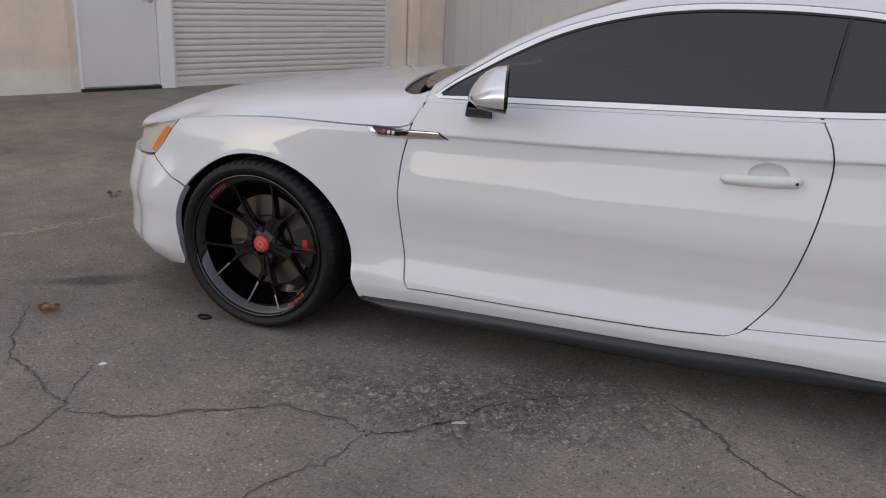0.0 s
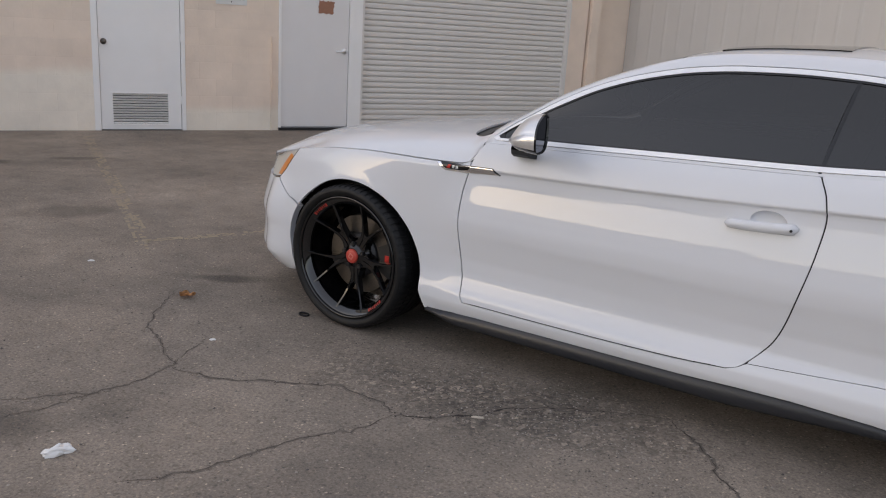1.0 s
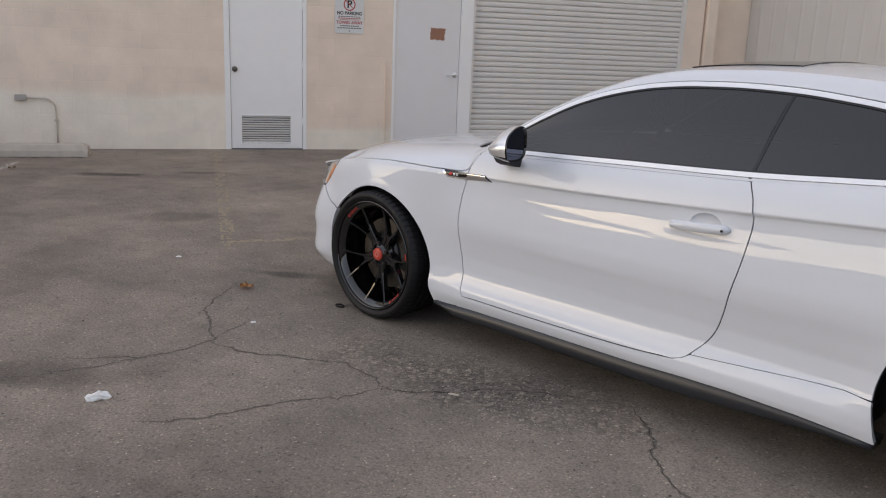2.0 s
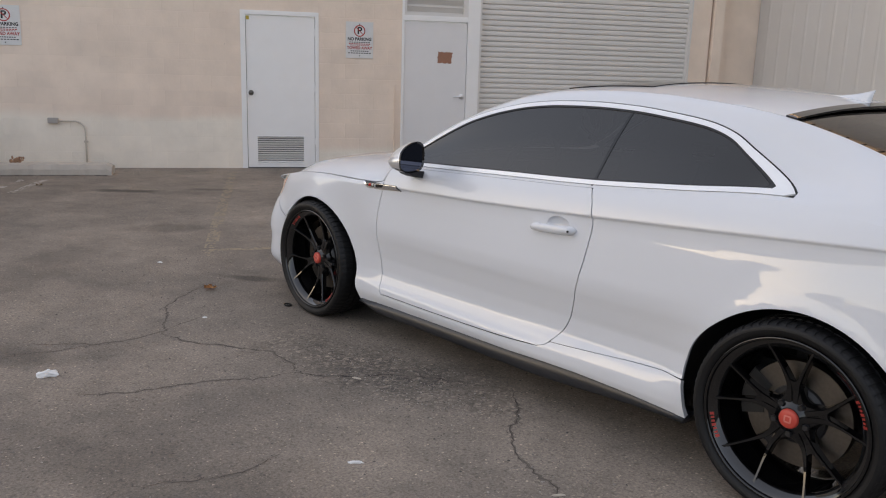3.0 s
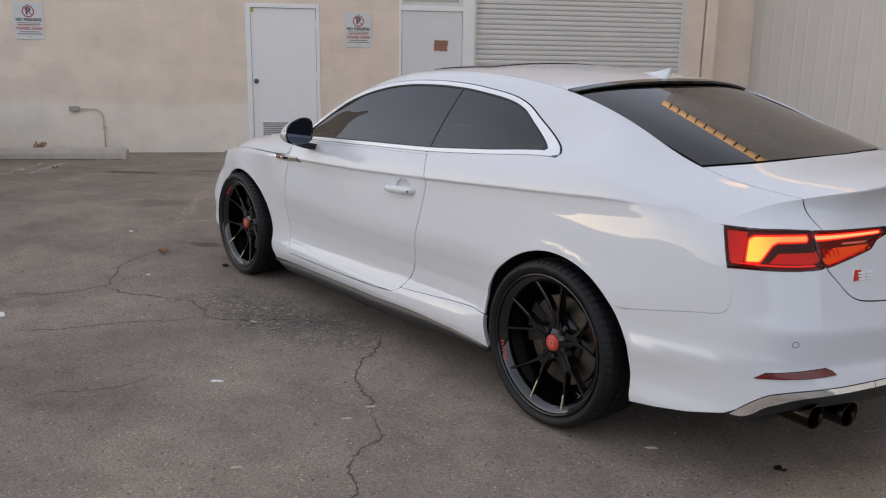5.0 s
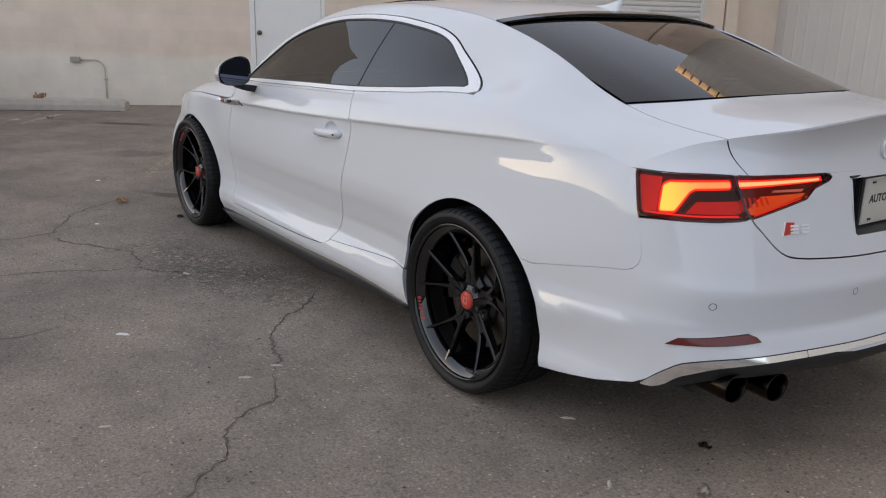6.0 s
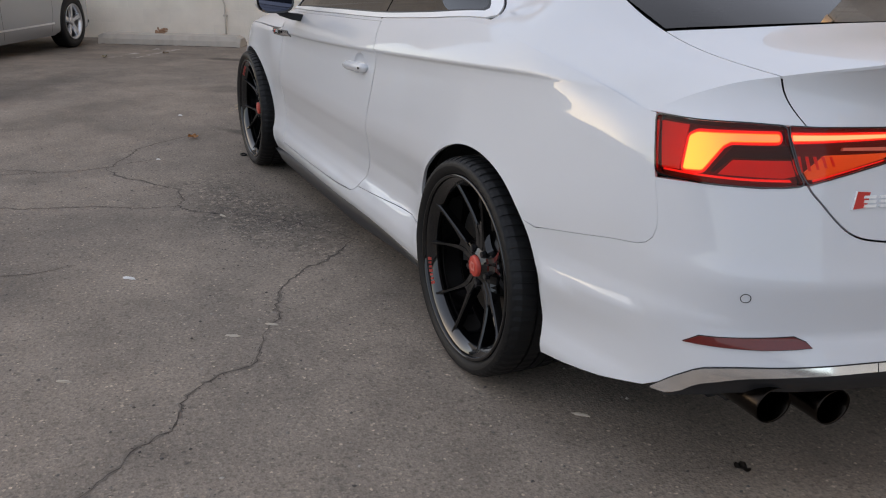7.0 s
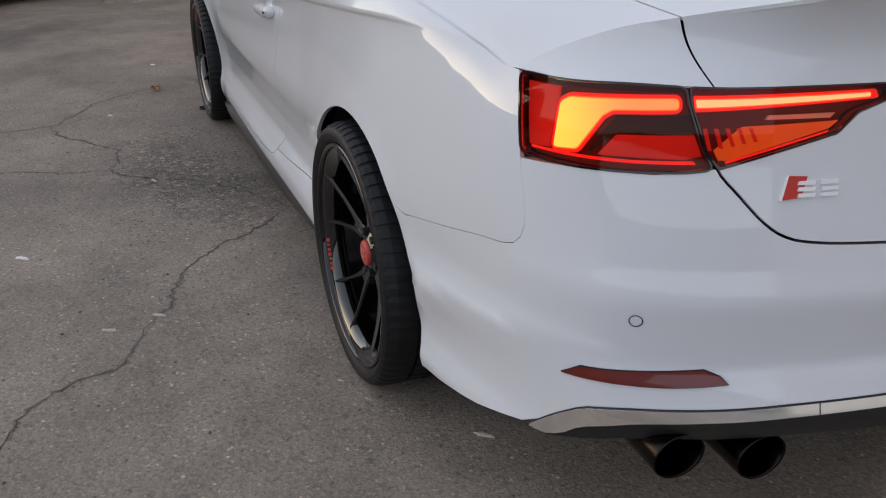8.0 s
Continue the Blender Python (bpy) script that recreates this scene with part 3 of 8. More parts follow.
def build_sign():
    w, h = 0.385, 0.495
    root = link_mesh("sign_sheet", bm_box(0, 0, 0, w, h, 0.003, 0.0), M_SIGN)
    root.name = "no_parking_sign"
    tagged(root, "white metal no-parking sign with black and red lettering on wall", "sign", "signs on the wall")
    up = 0.0021
    # ring and slash
    bm = bm_lathe([(0.066, 0), (0.080, 0), (0.080, 0.0006), (0.066, 0.0006)], 40, Matrix.Translation((0, 0.125, up)), close=True)
    bm_box(0, 0, 0, 0.135, 0.010, 0.0006, m=Matrix.Translation((0, 0.125, up + 0.001)) @ Matrix.Rotation(radians(-45), 4, "Z"), bm=bm)
    part("prohibition_ring", bm, M_INKRED, root, "red ring with a slash")
    T = lambda y: Matrix.Translation((0, y, up))
    text_mesh("P", 0.135, T(0.125), "letter", M_INK, root, 1.0, 0.004)
    text_mesh("NO PARKING", 0.060, T(0.012), "lettering", M_INK, root, 0.92, 0.0022)
    text_mesh("TOWED AWAY", 0.056, T(-0.108), "lettering", M_INKRED, root, 0.90, 0.0018)
    for y, ww, hh, mm in ((-0.030, 0.30, 0.010, M_INK), (-0.052, 0.31, 0.013, M_INKRED), (-0.070, 0.27, 0.008, M_INKRED), (-0.150, 0.26, 0.012, M_INK), (-0.178, 0.33, 0.012, M_INK)):
        for i in range(9):
            x = -ww / 2 + ww * (i + 0.5) / 9
            part("small_print", bm_box(x, y, up, ww / 9 * 0.72, hh, 0.0006), mm, root)
    for y in (0.215, -0.215):
        part("screw", bm_cyl(0.008, 0.006, 0.004, Matrix.Translation((0, y, up + 0.001)), 12), M_INK, root)
    return root


def on_wall(u, n, z):
    return Matrix.Translation(yard(u, n, z)) @ Matrix(((U.x, 0, -N.x, 0), (U.y, 0, -N.y, 0), (0, 1, 0, 0), (0, 0, 0, 1)))


SIGN = build_sign()
SIGN.matrix_basis = on_wall(-0.205, WALL_N - 0.006, 1.728)
copy_thing(SIGN, on_wall(-4.765, WALL_N - 0.006, 1.758))


def build_conduit():
    root = empty("conduit_box")
    tagged(root, "small grey electrical box with a bent conduit running to the ground", "electrical box")
    grey = plain("painted_conduit", (0.60, 0.53, 0.45), 0.6)
    part("box", fixed(yard_box(-4.325, -4.195, WALL_N - 0.055, WALL_N, 0.52, 0.592, 0.006)), plain("grey_box", (0.42, 0.39, 0.36), 0.5, 0.2), root)
    pts = [(-4.19, 0.553), (-4.0, 0.552)] + [(-4.0 + 0.13 * math.sin(a), 0.422 + 0.13 * math.cos(a)) for a in np.linspace(0.15, math.pi / 2, 8)] + [(-3.87, 0.2), (-3.872, LOW)]
    part("conduit", bm_tube([yard(u, WALL_N - 0.03, z) for u, z in pts], 0.0105, 10), grey, root, "", True)
    part("strap", fixed(yard_box(-3.895, -3.845, WALL_N - 0.05, WALL_N, 0.27, 0.295, 0.003)), grey, root)


def build_wheel_stop():
    bm = bmesh.new()
    rnd = random.Random(3)
    u0, u1, n0 = -5.42, -3.46, 7.42
    prof = [(0.0, 0.0), (0.012, 0.075), (0.045, 0.135), (0.20, 0.145), (0.26, 0.135), (0.315, 0.06), (0.32, 0.0)]
    cols = 30
    rows = []
    for i in range(cols + 1):
        u = u0 + (u1 - u0) * i / cols
        e = 0.03 if i in (0, cols) else 0.0
        rows.append([bm.verts.new(YARD @ Vector((u + rnd.uniform(-0.006, 0.006), n0 + a + rnd.uniform(-0.004, 0.004), LOW + max(0, z - e) + (rnd.uniform(-0.006, 0.004) if z else 0)))) for a, z in prof])
    for a, b in zip(rows, rows[1:]):
        for k in range(len(prof) - 1):
            bm.faces.new((a[k], b[k], b[k + 1], a[k + 1]))
    bm.faces.new(rows[0])
    bm.faces.new(rows[-1][::-1])
    fixed(bm)
    tagged(link_mesh("wheel_stop", bm, plain("painted_worn_concrete", (0.50, 0.45, 0.385), 0.85, 0, 0, 0.16, 9, 0.004)), "long worn cream concrete wheel stop before the wall", "wheel stop")
    # an uneven dark strip along its foot
    bm = bmesh.new()
    prev = None
    for i in range(61):
        u = u0 + 0.05 + (u1 - u0 - 0.10) * i / 60
        vs = [bm.verts.new(YARD @ Vector((u, n0 + 0.012, LOW + 0.004))), bm.verts.new(YARD @ Vector((u, n0 - 0.012 - 0.055 * rnd.random() ** 1.4, LOW + 0.004)))]
        if prev:
            bm.faces.new((prev[0], vs[0], vs[1], prev[1]))
        prev = vs
    tagged(link_mesh("foot_strip", fixed(bm), M_CRACK_DUSTY), "uneven dark strip along the foot of the wheel stop", "dirt", kind="stuff")
    # a clump of dry rubbish lying on top, behind
    bm = bmesh.new()
    for i in range(26):
        p = YARD @ Vector((-4.60 + rnd.gauss(0, 0.032), 7.64 + rnd.uniform(-0.04, 0.04), LOW + 0.160 + rnd.uniform(-0.02, 0.04)))
        bmesh.ops.create_icosphere(bm, subdivisions=1, radius=rnd.uniform(0.015, 0.04), matrix=Matrix.Translation(p) @ Euler((rnd.random() * 3, rnd.random() * 3, 0)).to_matrix().to_4x4() @ Matrix.Diagonal((1, 0.7, 0.35, 1)))
    tagged(link_mesh("dry_leaf_clump", bm, plain("dry_leaf_brown", (0.34, 0.20, 0.12), 0.85, 0, 0, 0.4, 20)), "clump of dry brown leaves on the wheel stop", "leaves", kind="stuff")


build_conduit()
build_wheel_stop()


# ---- marks and litter on the ground ----
def lay(x, y, up=0.0):
    return Vector((x, y, float(ground_z(x, y)) + up))


def build_crack(points, width, seed):
    """An uneven dark crack along points, a thin sunken line with ragged sides."""
    rnd = random.Random(seed)
    pts = [np.array(p) for p in points]
    line = []
    for a, b in zip(pts, pts[1:]):
        k = max(2, int(np.hypot(*(b - a)) / 0.018))
        line += [a + (b - a) * i / k for i in range(k)]
    line.append(pts[-1])
    bm, worn = bmesh.new(), bmesh.new()
    prev = old = None
    wob = np.zeros(2)
    n = len(line)
    for i, p in enumerate(line):
        d = line[min(i + 1, n - 1)] - line[max(i - 1, 0)]
        d = d / (np.hypot(*d) + 1e-9)
        side = np.array([-d[1], d[0]])
        wob = wob * 0.8 + np.array([rnd.gauss(0, 0.0055), rnd.gauss(0, 0.0055)])
        w = width * 0.80 * (0.15 + 0.85 * rnd.random() ** 1.5) * min(1, 0.25 + i / 8, 0.25 + (n - 1 - i) / 8)
        if rnd.random() < 0.08:
            w *= 1.9
        a, b = p + wob + side * w, p + wob - side * w
        vs = [bm.verts.new(lay(a[0], a[1], 0.0010)), bm.verts.new(lay(b[0], b[1], 0.0010))]
        if prev:
            bm.faces.new((prev[0], prev[1], vs[1], vs[0]))
        prev = vs
        # worn shoulders on either side
        wa, wb = ((0.003 + width * 1.5) * (0.2 + 1.4 * rnd.random() ** 1.5) * min(1, 0.2 + i / 10, 0.2 + (n - 1 - i) / 10) for _ in range(2))
        a, b = p + wob + side * wa, p + wob - side * wb
        vs = [worn.verts.new(lay(a[0], a[1], 0.0006)), worn.verts.new(lay(b[0], b[1], 0.0006))]
        if old:
            worn.faces.new((old[0], old[1], vs[1], vs[0]))
        old = vs
        # crumbled flecks beside the crack
        for _ in range(3):
            if rnd.random() < 0.6:
                o = p + wob + side * rnd.gauss(0, width * 3.0 + 0.004)
                r = rnd.uniform(0.0012, 0.0042) * (0.6 + width * 100)
                t0 = rnd.random() * 6.28
                bm.faces.new([bm.verts.new(lay(o[0] + r * rnd.uniform(0.5, 1.2) * math.cos(t0 + q * 1.257), o[1] + r * rnd.uniform(0.5, 1.2) * math.sin(t0 + q * 1.257), 0.0010)) for q in range(5)])
    for q in (bm, worn):
        for f in q.faces:
            f.normal_update()
            if f.normal.z < 0:
                f.normal_flip()
    crack = link_mesh("crack", bm, M_CRACK if width > 0.006 else M_CRACK_DUSTY)
    part("worn_edge", worn, M_CRACK_EDGE, crack)
    tagged(crack, "thin dark crack running through the asphalt", "crack", kind="structure")


CRACKS = (
    (0.0030, ((-1.77, -2.33), (-1.59, -2.08), (-1.56, -1.90), (-1.60, -1.71), (-1.72, -1.66), (-1.86, -1.59), (-2.04, -1.50), (-2.19, -1.33), (-2.33, -1.12))),
    (0.0022, ((-1.60, -1.71), (-1.66, -1.58), (-1.74, -1.43))),
    (0.0042, ((-1.57, -1.74), (-1.41, -1.71), (-1.27, -1.62), (-1.13, -1.53), (-0.99, -1.43), (-0.85, -1.44), (-0.76, -1.44), (-0.67, -1.49))),
    (0.0085, ((-0.67, -1.49), (-0.59, -1.42), (-0.50, -1.34), (-0.43, -1.29), (-0.39, -1.17), (-0.30, -1.07), (-0.23, -1.03), (-0.12, -0.95))),
    (0.0035, ((-0.67, -1.50), (-0.72, -1.69), (-0.82, -1.87), (-0.85, -2.02), (-0.90, -2.20), (-1.00, -2.36))),
    (0.0036, ((0.12, -0.84), (0.29, -0.99), (0.40, -1.15), (0.53, -1.28), (0.70, -1.34), (0.83, -1.36), (0.90, -1.42))),
    (0.0034, ((0.90, -1.42), (1.00, -1.46), (1.12, -1.52), (1.17, -1.67), (1.26, -1.74), (1.39, -1.78), (1.48, -1.88), (1.55, -1.97), (1.67, -2.08), (1.80, -2.25))),
    (0.0026, ((-0.08, -2.48), (0.03, -2.29), (0.06, -2.14), (0.01, -1.98))),
    (0.0030, ((-1.78, -2.75), (-1.66, -2.45), (-1.60, -2.20), (-1.58, -2.05))),
    (0.0024, ((-0.12, -0.95), (0.0, -0.90), (0.12, -0.84))),
)
for k, (w, pts) in enumerate(CRACKS):
    build_crack(pts, w, 40 + k)


def build_line(u0, n0, u1, n1, width, material, label, seed):
    """A worn painted line: many flakes with gaps."""
    rnd = random.Random(seed)
    a, b = Vector((u0, n0, 0)), Vector((u1, n1, 0))
    d = (b - a).normalized()
    side = Vector((-d.y, d.x, 0))
    length = (b - a).length
    bm = bmesh.new()
    step = 0.03
    for i in range(int(length / step)):
        for j in range(int(width / 0.02)):
            if noise.noise(Vector((i * 0.13 + seed, j * 0.4, seed))) + rnd.uniform(-0.5, 0.5) < 0.08:
                continue
            c = a + d * (i + 0.5) * step + side * (-width / 2 + (j + 0.5) * 0.02)
            quad = []
            for sx, sy in ((-1, -1), (1, -1), (1, 1), (-1, 1)):
                q = c + d * sx * step * rnd.uniform(0.3, 0.62) + side * sy * 0.01 * rnd.uniform(0.6, 1.3)
                w = U * q.x + N * q.y
                quad.append(bm.verts.new(lay(w.x, w.y, 0.0012)))
            bm.faces.new(quad)
    for f in bm.faces:
        f.normal_update()
        if f.normal.z < 0:
            f.normal_flip()
    tagged(link_mesh("parking_line", bm, material), label, "parking line", "painted parking lines", kind="structure")


build_line(-1.97, 7.7, -2.10, 2.35, 0.10, M_LINE, "faded yellow parking line on the asphalt", 3)
build_line(-2.10, 2.55, -1.30, 2.62, 0.09, M_LINE, "faded yellow parking line on the asphalt", 5)
build_line(-4.51, 5.7, -4.41, 7.02, 0.08, M_LINEW, "worn white parking line before the wheel stop", 7)
build_line(-4.25, 5.8, -4.16, 7.02, 0.08, M_LINEW, "worn white parking line before the wheel stop", 9)


# small litter, each piece a thing
def build_leaf(x, y, turn, size, colour, label):
    bm = bmesh.new()
    rnd = random.Random(int(x * 100))
    outline = []
    for i in range(22):
        a = 2 * math.pi * i / 22
        r = size * (0.55 + 0.45 * abs(math.cos(1.5 * a))) * (0.9 + 0.2 * rnd.random())
        outline.append(Vector((r * math.cos(a), 0.7 * r * math.sin(a), 0.012 + 0.45 * size * math.sin(2 * a + 1) ** 2 * rnd.uniform(0.6, 1))))
    c = bm.verts.new((0, 0, 0.008))
    vs = [bm.verts.new(p) for p in outline]
    for i in range(22):
        bm.faces.new((c, vs[i], vs[(i + 1) % 22]))
    bmesh.ops.solidify(bm, geom=bm.faces[:], thickness=0.0012)
    fixed(bm)
    ob = link_mesh("leaf", bm, plain("leaf_" + label[:5], colour, 0.7, 0, 0, 0.35, 60), smooth=True)
    ob.matrix_world = Matrix.Translation(lay(x, y, 0.001)) @ Matrix.Rotation(turn, 4, "Z")
    tagged(ob, label, "leaf")


for x, y, t, s, c, lb in ((-2.22, -1.15, 0.6, 0.045, (0.66, 0.36, 0.16), "curled orange-brown dry leaf on the asphalt"),
                          (-3.24, 0.39, 1.2, 0.045, (0.55, 0.45, 0.33), "pale dry leaf lying on the asphalt"),
                          (2.315, -0.744, 2.0, 0.027, (0.66, 0.60, 0.52), "pale curled dry leaf on the asphalt"),
                          (2.148, -0.531, 0.2, 0.024, (0.03, 0.022, 0.016), "small dark wet leaf on the asphalt"),
                          (-7.2, -1.35, 0.2, 0.045, (0.50, 0.42, 0.24), "pale yellow leaf near the wheel stop"),
                          (-7.55, -0.62, 1.9, 0.04, (0.42, 0.32, 0.20), "dry brown leaf near the parking line")):
    build_leaf(x, y, t, s, c, lb)


def build_scrap(x, y, turn, length, width, height, colour, label, category, seed):
    """A crumpled or rolled bit: a short bent body with an uneven skin."""
    bm = bmesh.new()
    bmesh.ops.create_icosphere(bm, subdivisions=3, radius=1.0)
    for v in bm.verts:
        k = 1 + 0.30 * noise.noise(v.co * 1.7 + Vector((seed, 0, 0))) + 0.22 * noise.noise(v.co * 3.6 + Vector((0, seed, 0))) + 0.22 * noise.noise(v.co * 8.0 + Vector((seed, seed, 0)))
        v.co = Vector((v.co.x * length / 2 * k, v.co.y * width / 2 * k + 0.25 * width * math.sin(v.co.x * 2), max(-0.35, v.co.z) * height / 2 * k + height * 0.18))
    ob = link_mesh("scrap", bm, plain("scrap_" + str(seed), colour, 0.8, 0, 0, 0.12, 50), smooth=False)
    ob.name = category.replace(" ", "_")
    ob.matrix_world = Matrix.Translation(lay(x, y, 0.0)) @ Matrix.Rotation(turn, 4, "Z")
    tagged(ob, label, category)


WHITE, BUFF = (0.78, 0.77, 0.75), (0.50, 0.44, 0.36)
build_scrap(-1.285, -2.39, 0.9, 0.088, 0.044, 0.042, WHITE, "crumpled white paper lying on the asphalt", "paper", 1)
build_scrap(0.24, -1.79, 0.7, 0.052, 0.015, 0.012, WHITE, "small curled scrap of white paper", "paper scrap", 2)
build_scrap(-1.69, -1.44, 0.4, 0.028, 0.013, 0.010, WHITE, "tiny white scrap on the asphalt", "paper scrap", 3)
build_scrap(-3.07, -1.11, 0.4, 0.030, 0.02, 0.010, WHITE, "tiny white scrap on the asphalt", "paper scrap", 4)
for k, (x, y, t) in enumerate(((0.895, -1.53, 0.9), (0.856, -1.39, 0.8), (1.015, -2.045, 0.9), (1.762, -0.75, 0.7), (-0.43, -1.305, 0.25), (2.13, -0.93, 2.2))):
    build_scrap(x, y, t, 0.046, 0.011, 0.010, BUFF, "buff cigarette end lying on the asphalt", "cigarette end", 10 + k)
bm = bm_lathe([(0.022 + 0.0035 * math.cos(a), 0.005 + 0.005 * math.sin(a)) for a in np.linspace(0, 2 * math.pi, 9)[:-1]], 28, Matrix.Translation(lay(-1.63, -0.945, 0.001)) @ Matrix.Diagonal((1.2, 0.8, 1, 1)), close=True)
tagged(link_mesh("rubber_ring", bm, M_RUBBER, smooth=True), "small black rubber ring on the asphalt", "rubber ring")


def build_grit():
    """Loose stone chips, thickest on the broken patch beside the front wheel."""
    rnd = np.random.RandomState(4)
    spots = []
    while len(spots) < 2600:
        x, y = rnd.uniform(-1.25, 0.35), rnd.uniform(-1.75, -0.75)
        if rnd.rand() < math.exp(-((x + 0.45) / 0.55) ** 2 - ((y + 1.12) / 0.26) ** 2):
            spots.append((x, y, rnd.uniform(0.0015, 0.0048)))
    while len(spots) < 5200:
        x, y = rnd.uniform(-3.2, 3.2), rnd.uniform(-3.0, -0.2)
        spots.append((x, y, rnd.uniform(0.0010, 0.0032)))
    while len(spots) < 6300:
        x, y = rnd.uniform(-3.5, 3.0), rnd.uniform(-3.0, -0.3)
        spots.append((x, y, rnd.uniform(0.0030, 0.0065)))
    base = np.array([(1, 0, 0.1), (0.2, 0.9, 0), (-0.9, 0.35, 0.1), (-0.5, -0.8, 0), (0.55, -0.75, 0.05), (0.1, 0.05, 0.75)])
    tri = [(0, 1, 5), (1, 2, 5), (2, 3, 5), (3, 4, 5), (4, 0, 5)]
    verts, faces = [], []
    for x, y, s in spots:
        a = rnd.uniform(0, 6.28)
        c, q = math.cos(a), math.sin(a)
        k = len(verts)
        for b in base * (0.7 + 0.6 * rnd.rand(6, 1)):
            verts.append((x + s * (b[0] * c - b[1] * q), y + s * (b[0] * q + b[1] * c), float(b[2]) * s * 0.9 + 0.0004))
        faces += [tuple(k + i for i in t) for t in tri]
    me = bpy.data.meshes.new("grit")
    me.from_pydata(verts, [], faces)
    m, n, l, b = mat("stone_chips")
    geo = n.new("ShaderNodeNewGeometry")
    rp = n.new("ShaderNodeValToRGB")
    e = rp.color_ramp.elements
    e[0].color, e[1].color = (0.07, 0.062, 0.056, 1), (0.40, 0.36, 0.31, 1)
    x = e.new(0.75)
    x.color = (0.19, 0.17, 0.15, 1)
    l.new(geo.outputs["Random Per Island"], rp.inputs["Fac"])
    l.new(rp.outputs[0], b.inputs["Base Color"])
    b.inputs["Roughness"].default_value = 0.85
    me.materials.append(m)
    tagged(new("grit", me), "loose stone chips scattered over the worn asphalt", "grit", kind="stuff")


build_grit()

# ---- the white coupe: surfaces ----
# x runs to the tail, the left side lies at -y; wheel axles at x = -1.3825 and 1.3825.
from mathutils.geometry import delaunay_2d_cdt


def pchip(xs, ys):
    """Smooth curve through points that does not overshoot; ys may hold several columns."""
    xs = np.asarray(xs, float)
    ys = np.asarray(ys, float)
    flat = ys.ndim == 1
    ys = ys.reshape(len(xs), -1)
    h = np.diff(xs)[:, None]
    dl = np.diff(ys, axis=0) / h
    d = np.zeros_like(ys)
    if len(xs) > 2:
        w1, w2 = 2 * h[1:] + h[:-1], h[1:] + 2 * h[:-1]
        same = dl[:-1] * dl[1:] > 0
        with np.errstate(divide="ignore", invalid="ignore"):
            hm = (w1 + w2) / (w1 / dl[:-1] + w2 / dl[1:])
        d[1:-1] = np.where(same, hm, 0)
    d[0], d[-1] = dl[0], dl[-1]

    def f(x):
        x = np.asarray(x, float)
        i = np.clip(np.searchsorted(xs, x) - 1, 0, len(xs) - 2)
        t = np.clip((x - xs[i]) / h[i, 0], 0, 1)[..., None]
        hh = h[i]
        out = (ys[i] * (1 + 2 * t) * (1 - t) ** 2 + hh * d[i] * t * (1 - t) ** 2 + ys[i + 1] * t * t * (3 - 2 * t) + hh * d[i + 1] * t * t * (t - 1))
        return out[..., 0] if flat else out
    return f


def spline(xs, ys):
    """Natural cubic spline."""
    xs, ys = np.asarray(xs, float), np.asarray(ys, float)
    n = len(xs)
    h = np.diff(xs)
    a = np.eye(n)
    r = np.zeros(n)
    for i in range(1, n - 1):
        a[i, i - 1], a[i, i], a[i, i + 1] = h[i - 1], 2 * (h[i - 1] + h[i]), h[i]
        r[i] = 6 * ((ys[i + 1] - ys[i]) / h[i] - (ys[i] - ys[i - 1]) / h[i - 1])
    m = np.linalg.solve(a, r)

    def f(x):
        x = np.asarray(x, float)
        i = np.clip(np.searchsorted(xs, x) - 1, 0, n - 2)
        p, q = xs[i + 1] - x, x - xs[i]
        return (m[i] * p ** 3 + m[i + 1] * q ** 3) / (6 * h[i]) + (ys[i] / h[i] - m[i] * h[i] / 6) * p + (ys[i + 1] / h[i] - m[i + 1] * h[i] / 6) * q
    return f


# plan outline of the left half at mid height, nose to tail: (x, distance from the middle)
PLAN = [(-2.31, 0), (-2.298, 0.30), (-2.25, 0.50), (-2.155, 0.65), (-2.05, 0.735), (-1.93, 0.806), (-1.75, 0.862), (-1.5, 0.897), (-1.2, 0.905), (-0.8, 0.904),
        (-0.3, 0.910), (0.2, 0.914), (0.6, 0.914), (1.0, 0.915), (1.38, 0.914), (1.70, 0.897), (1.90, 0.870), (2.05, 0.834), (2.15, 0.787), (2.22, 0.725), (2.275, 0.64), (2.325, 0.50), (2.37, 0.28), (2.385, 0)]
_p = np.array(PLAN)
_s = np.concatenate([[0], np.cumsum(np.hypot(*np.diff(_p, axis=0).T))])
_fx, _fy = spline(_s, _p[:, 0]), spline(_s, _p[:, 1])
_sd = np.linspace(0, _s[-1], 3000)
_xd, _yd = _fx(_sd), _fy(_sd)
S_END = float(_s[-1])


def s_of_x(x):
    return np.interp(x, _xd, _sd)


def s_of_rear_y(y):
    """The outline's length at the tail where it lies y from the middle."""
    k = _xd > 2.0
    return np.interp(-np.asarray(y, float), -_yd[k], _sd[k])


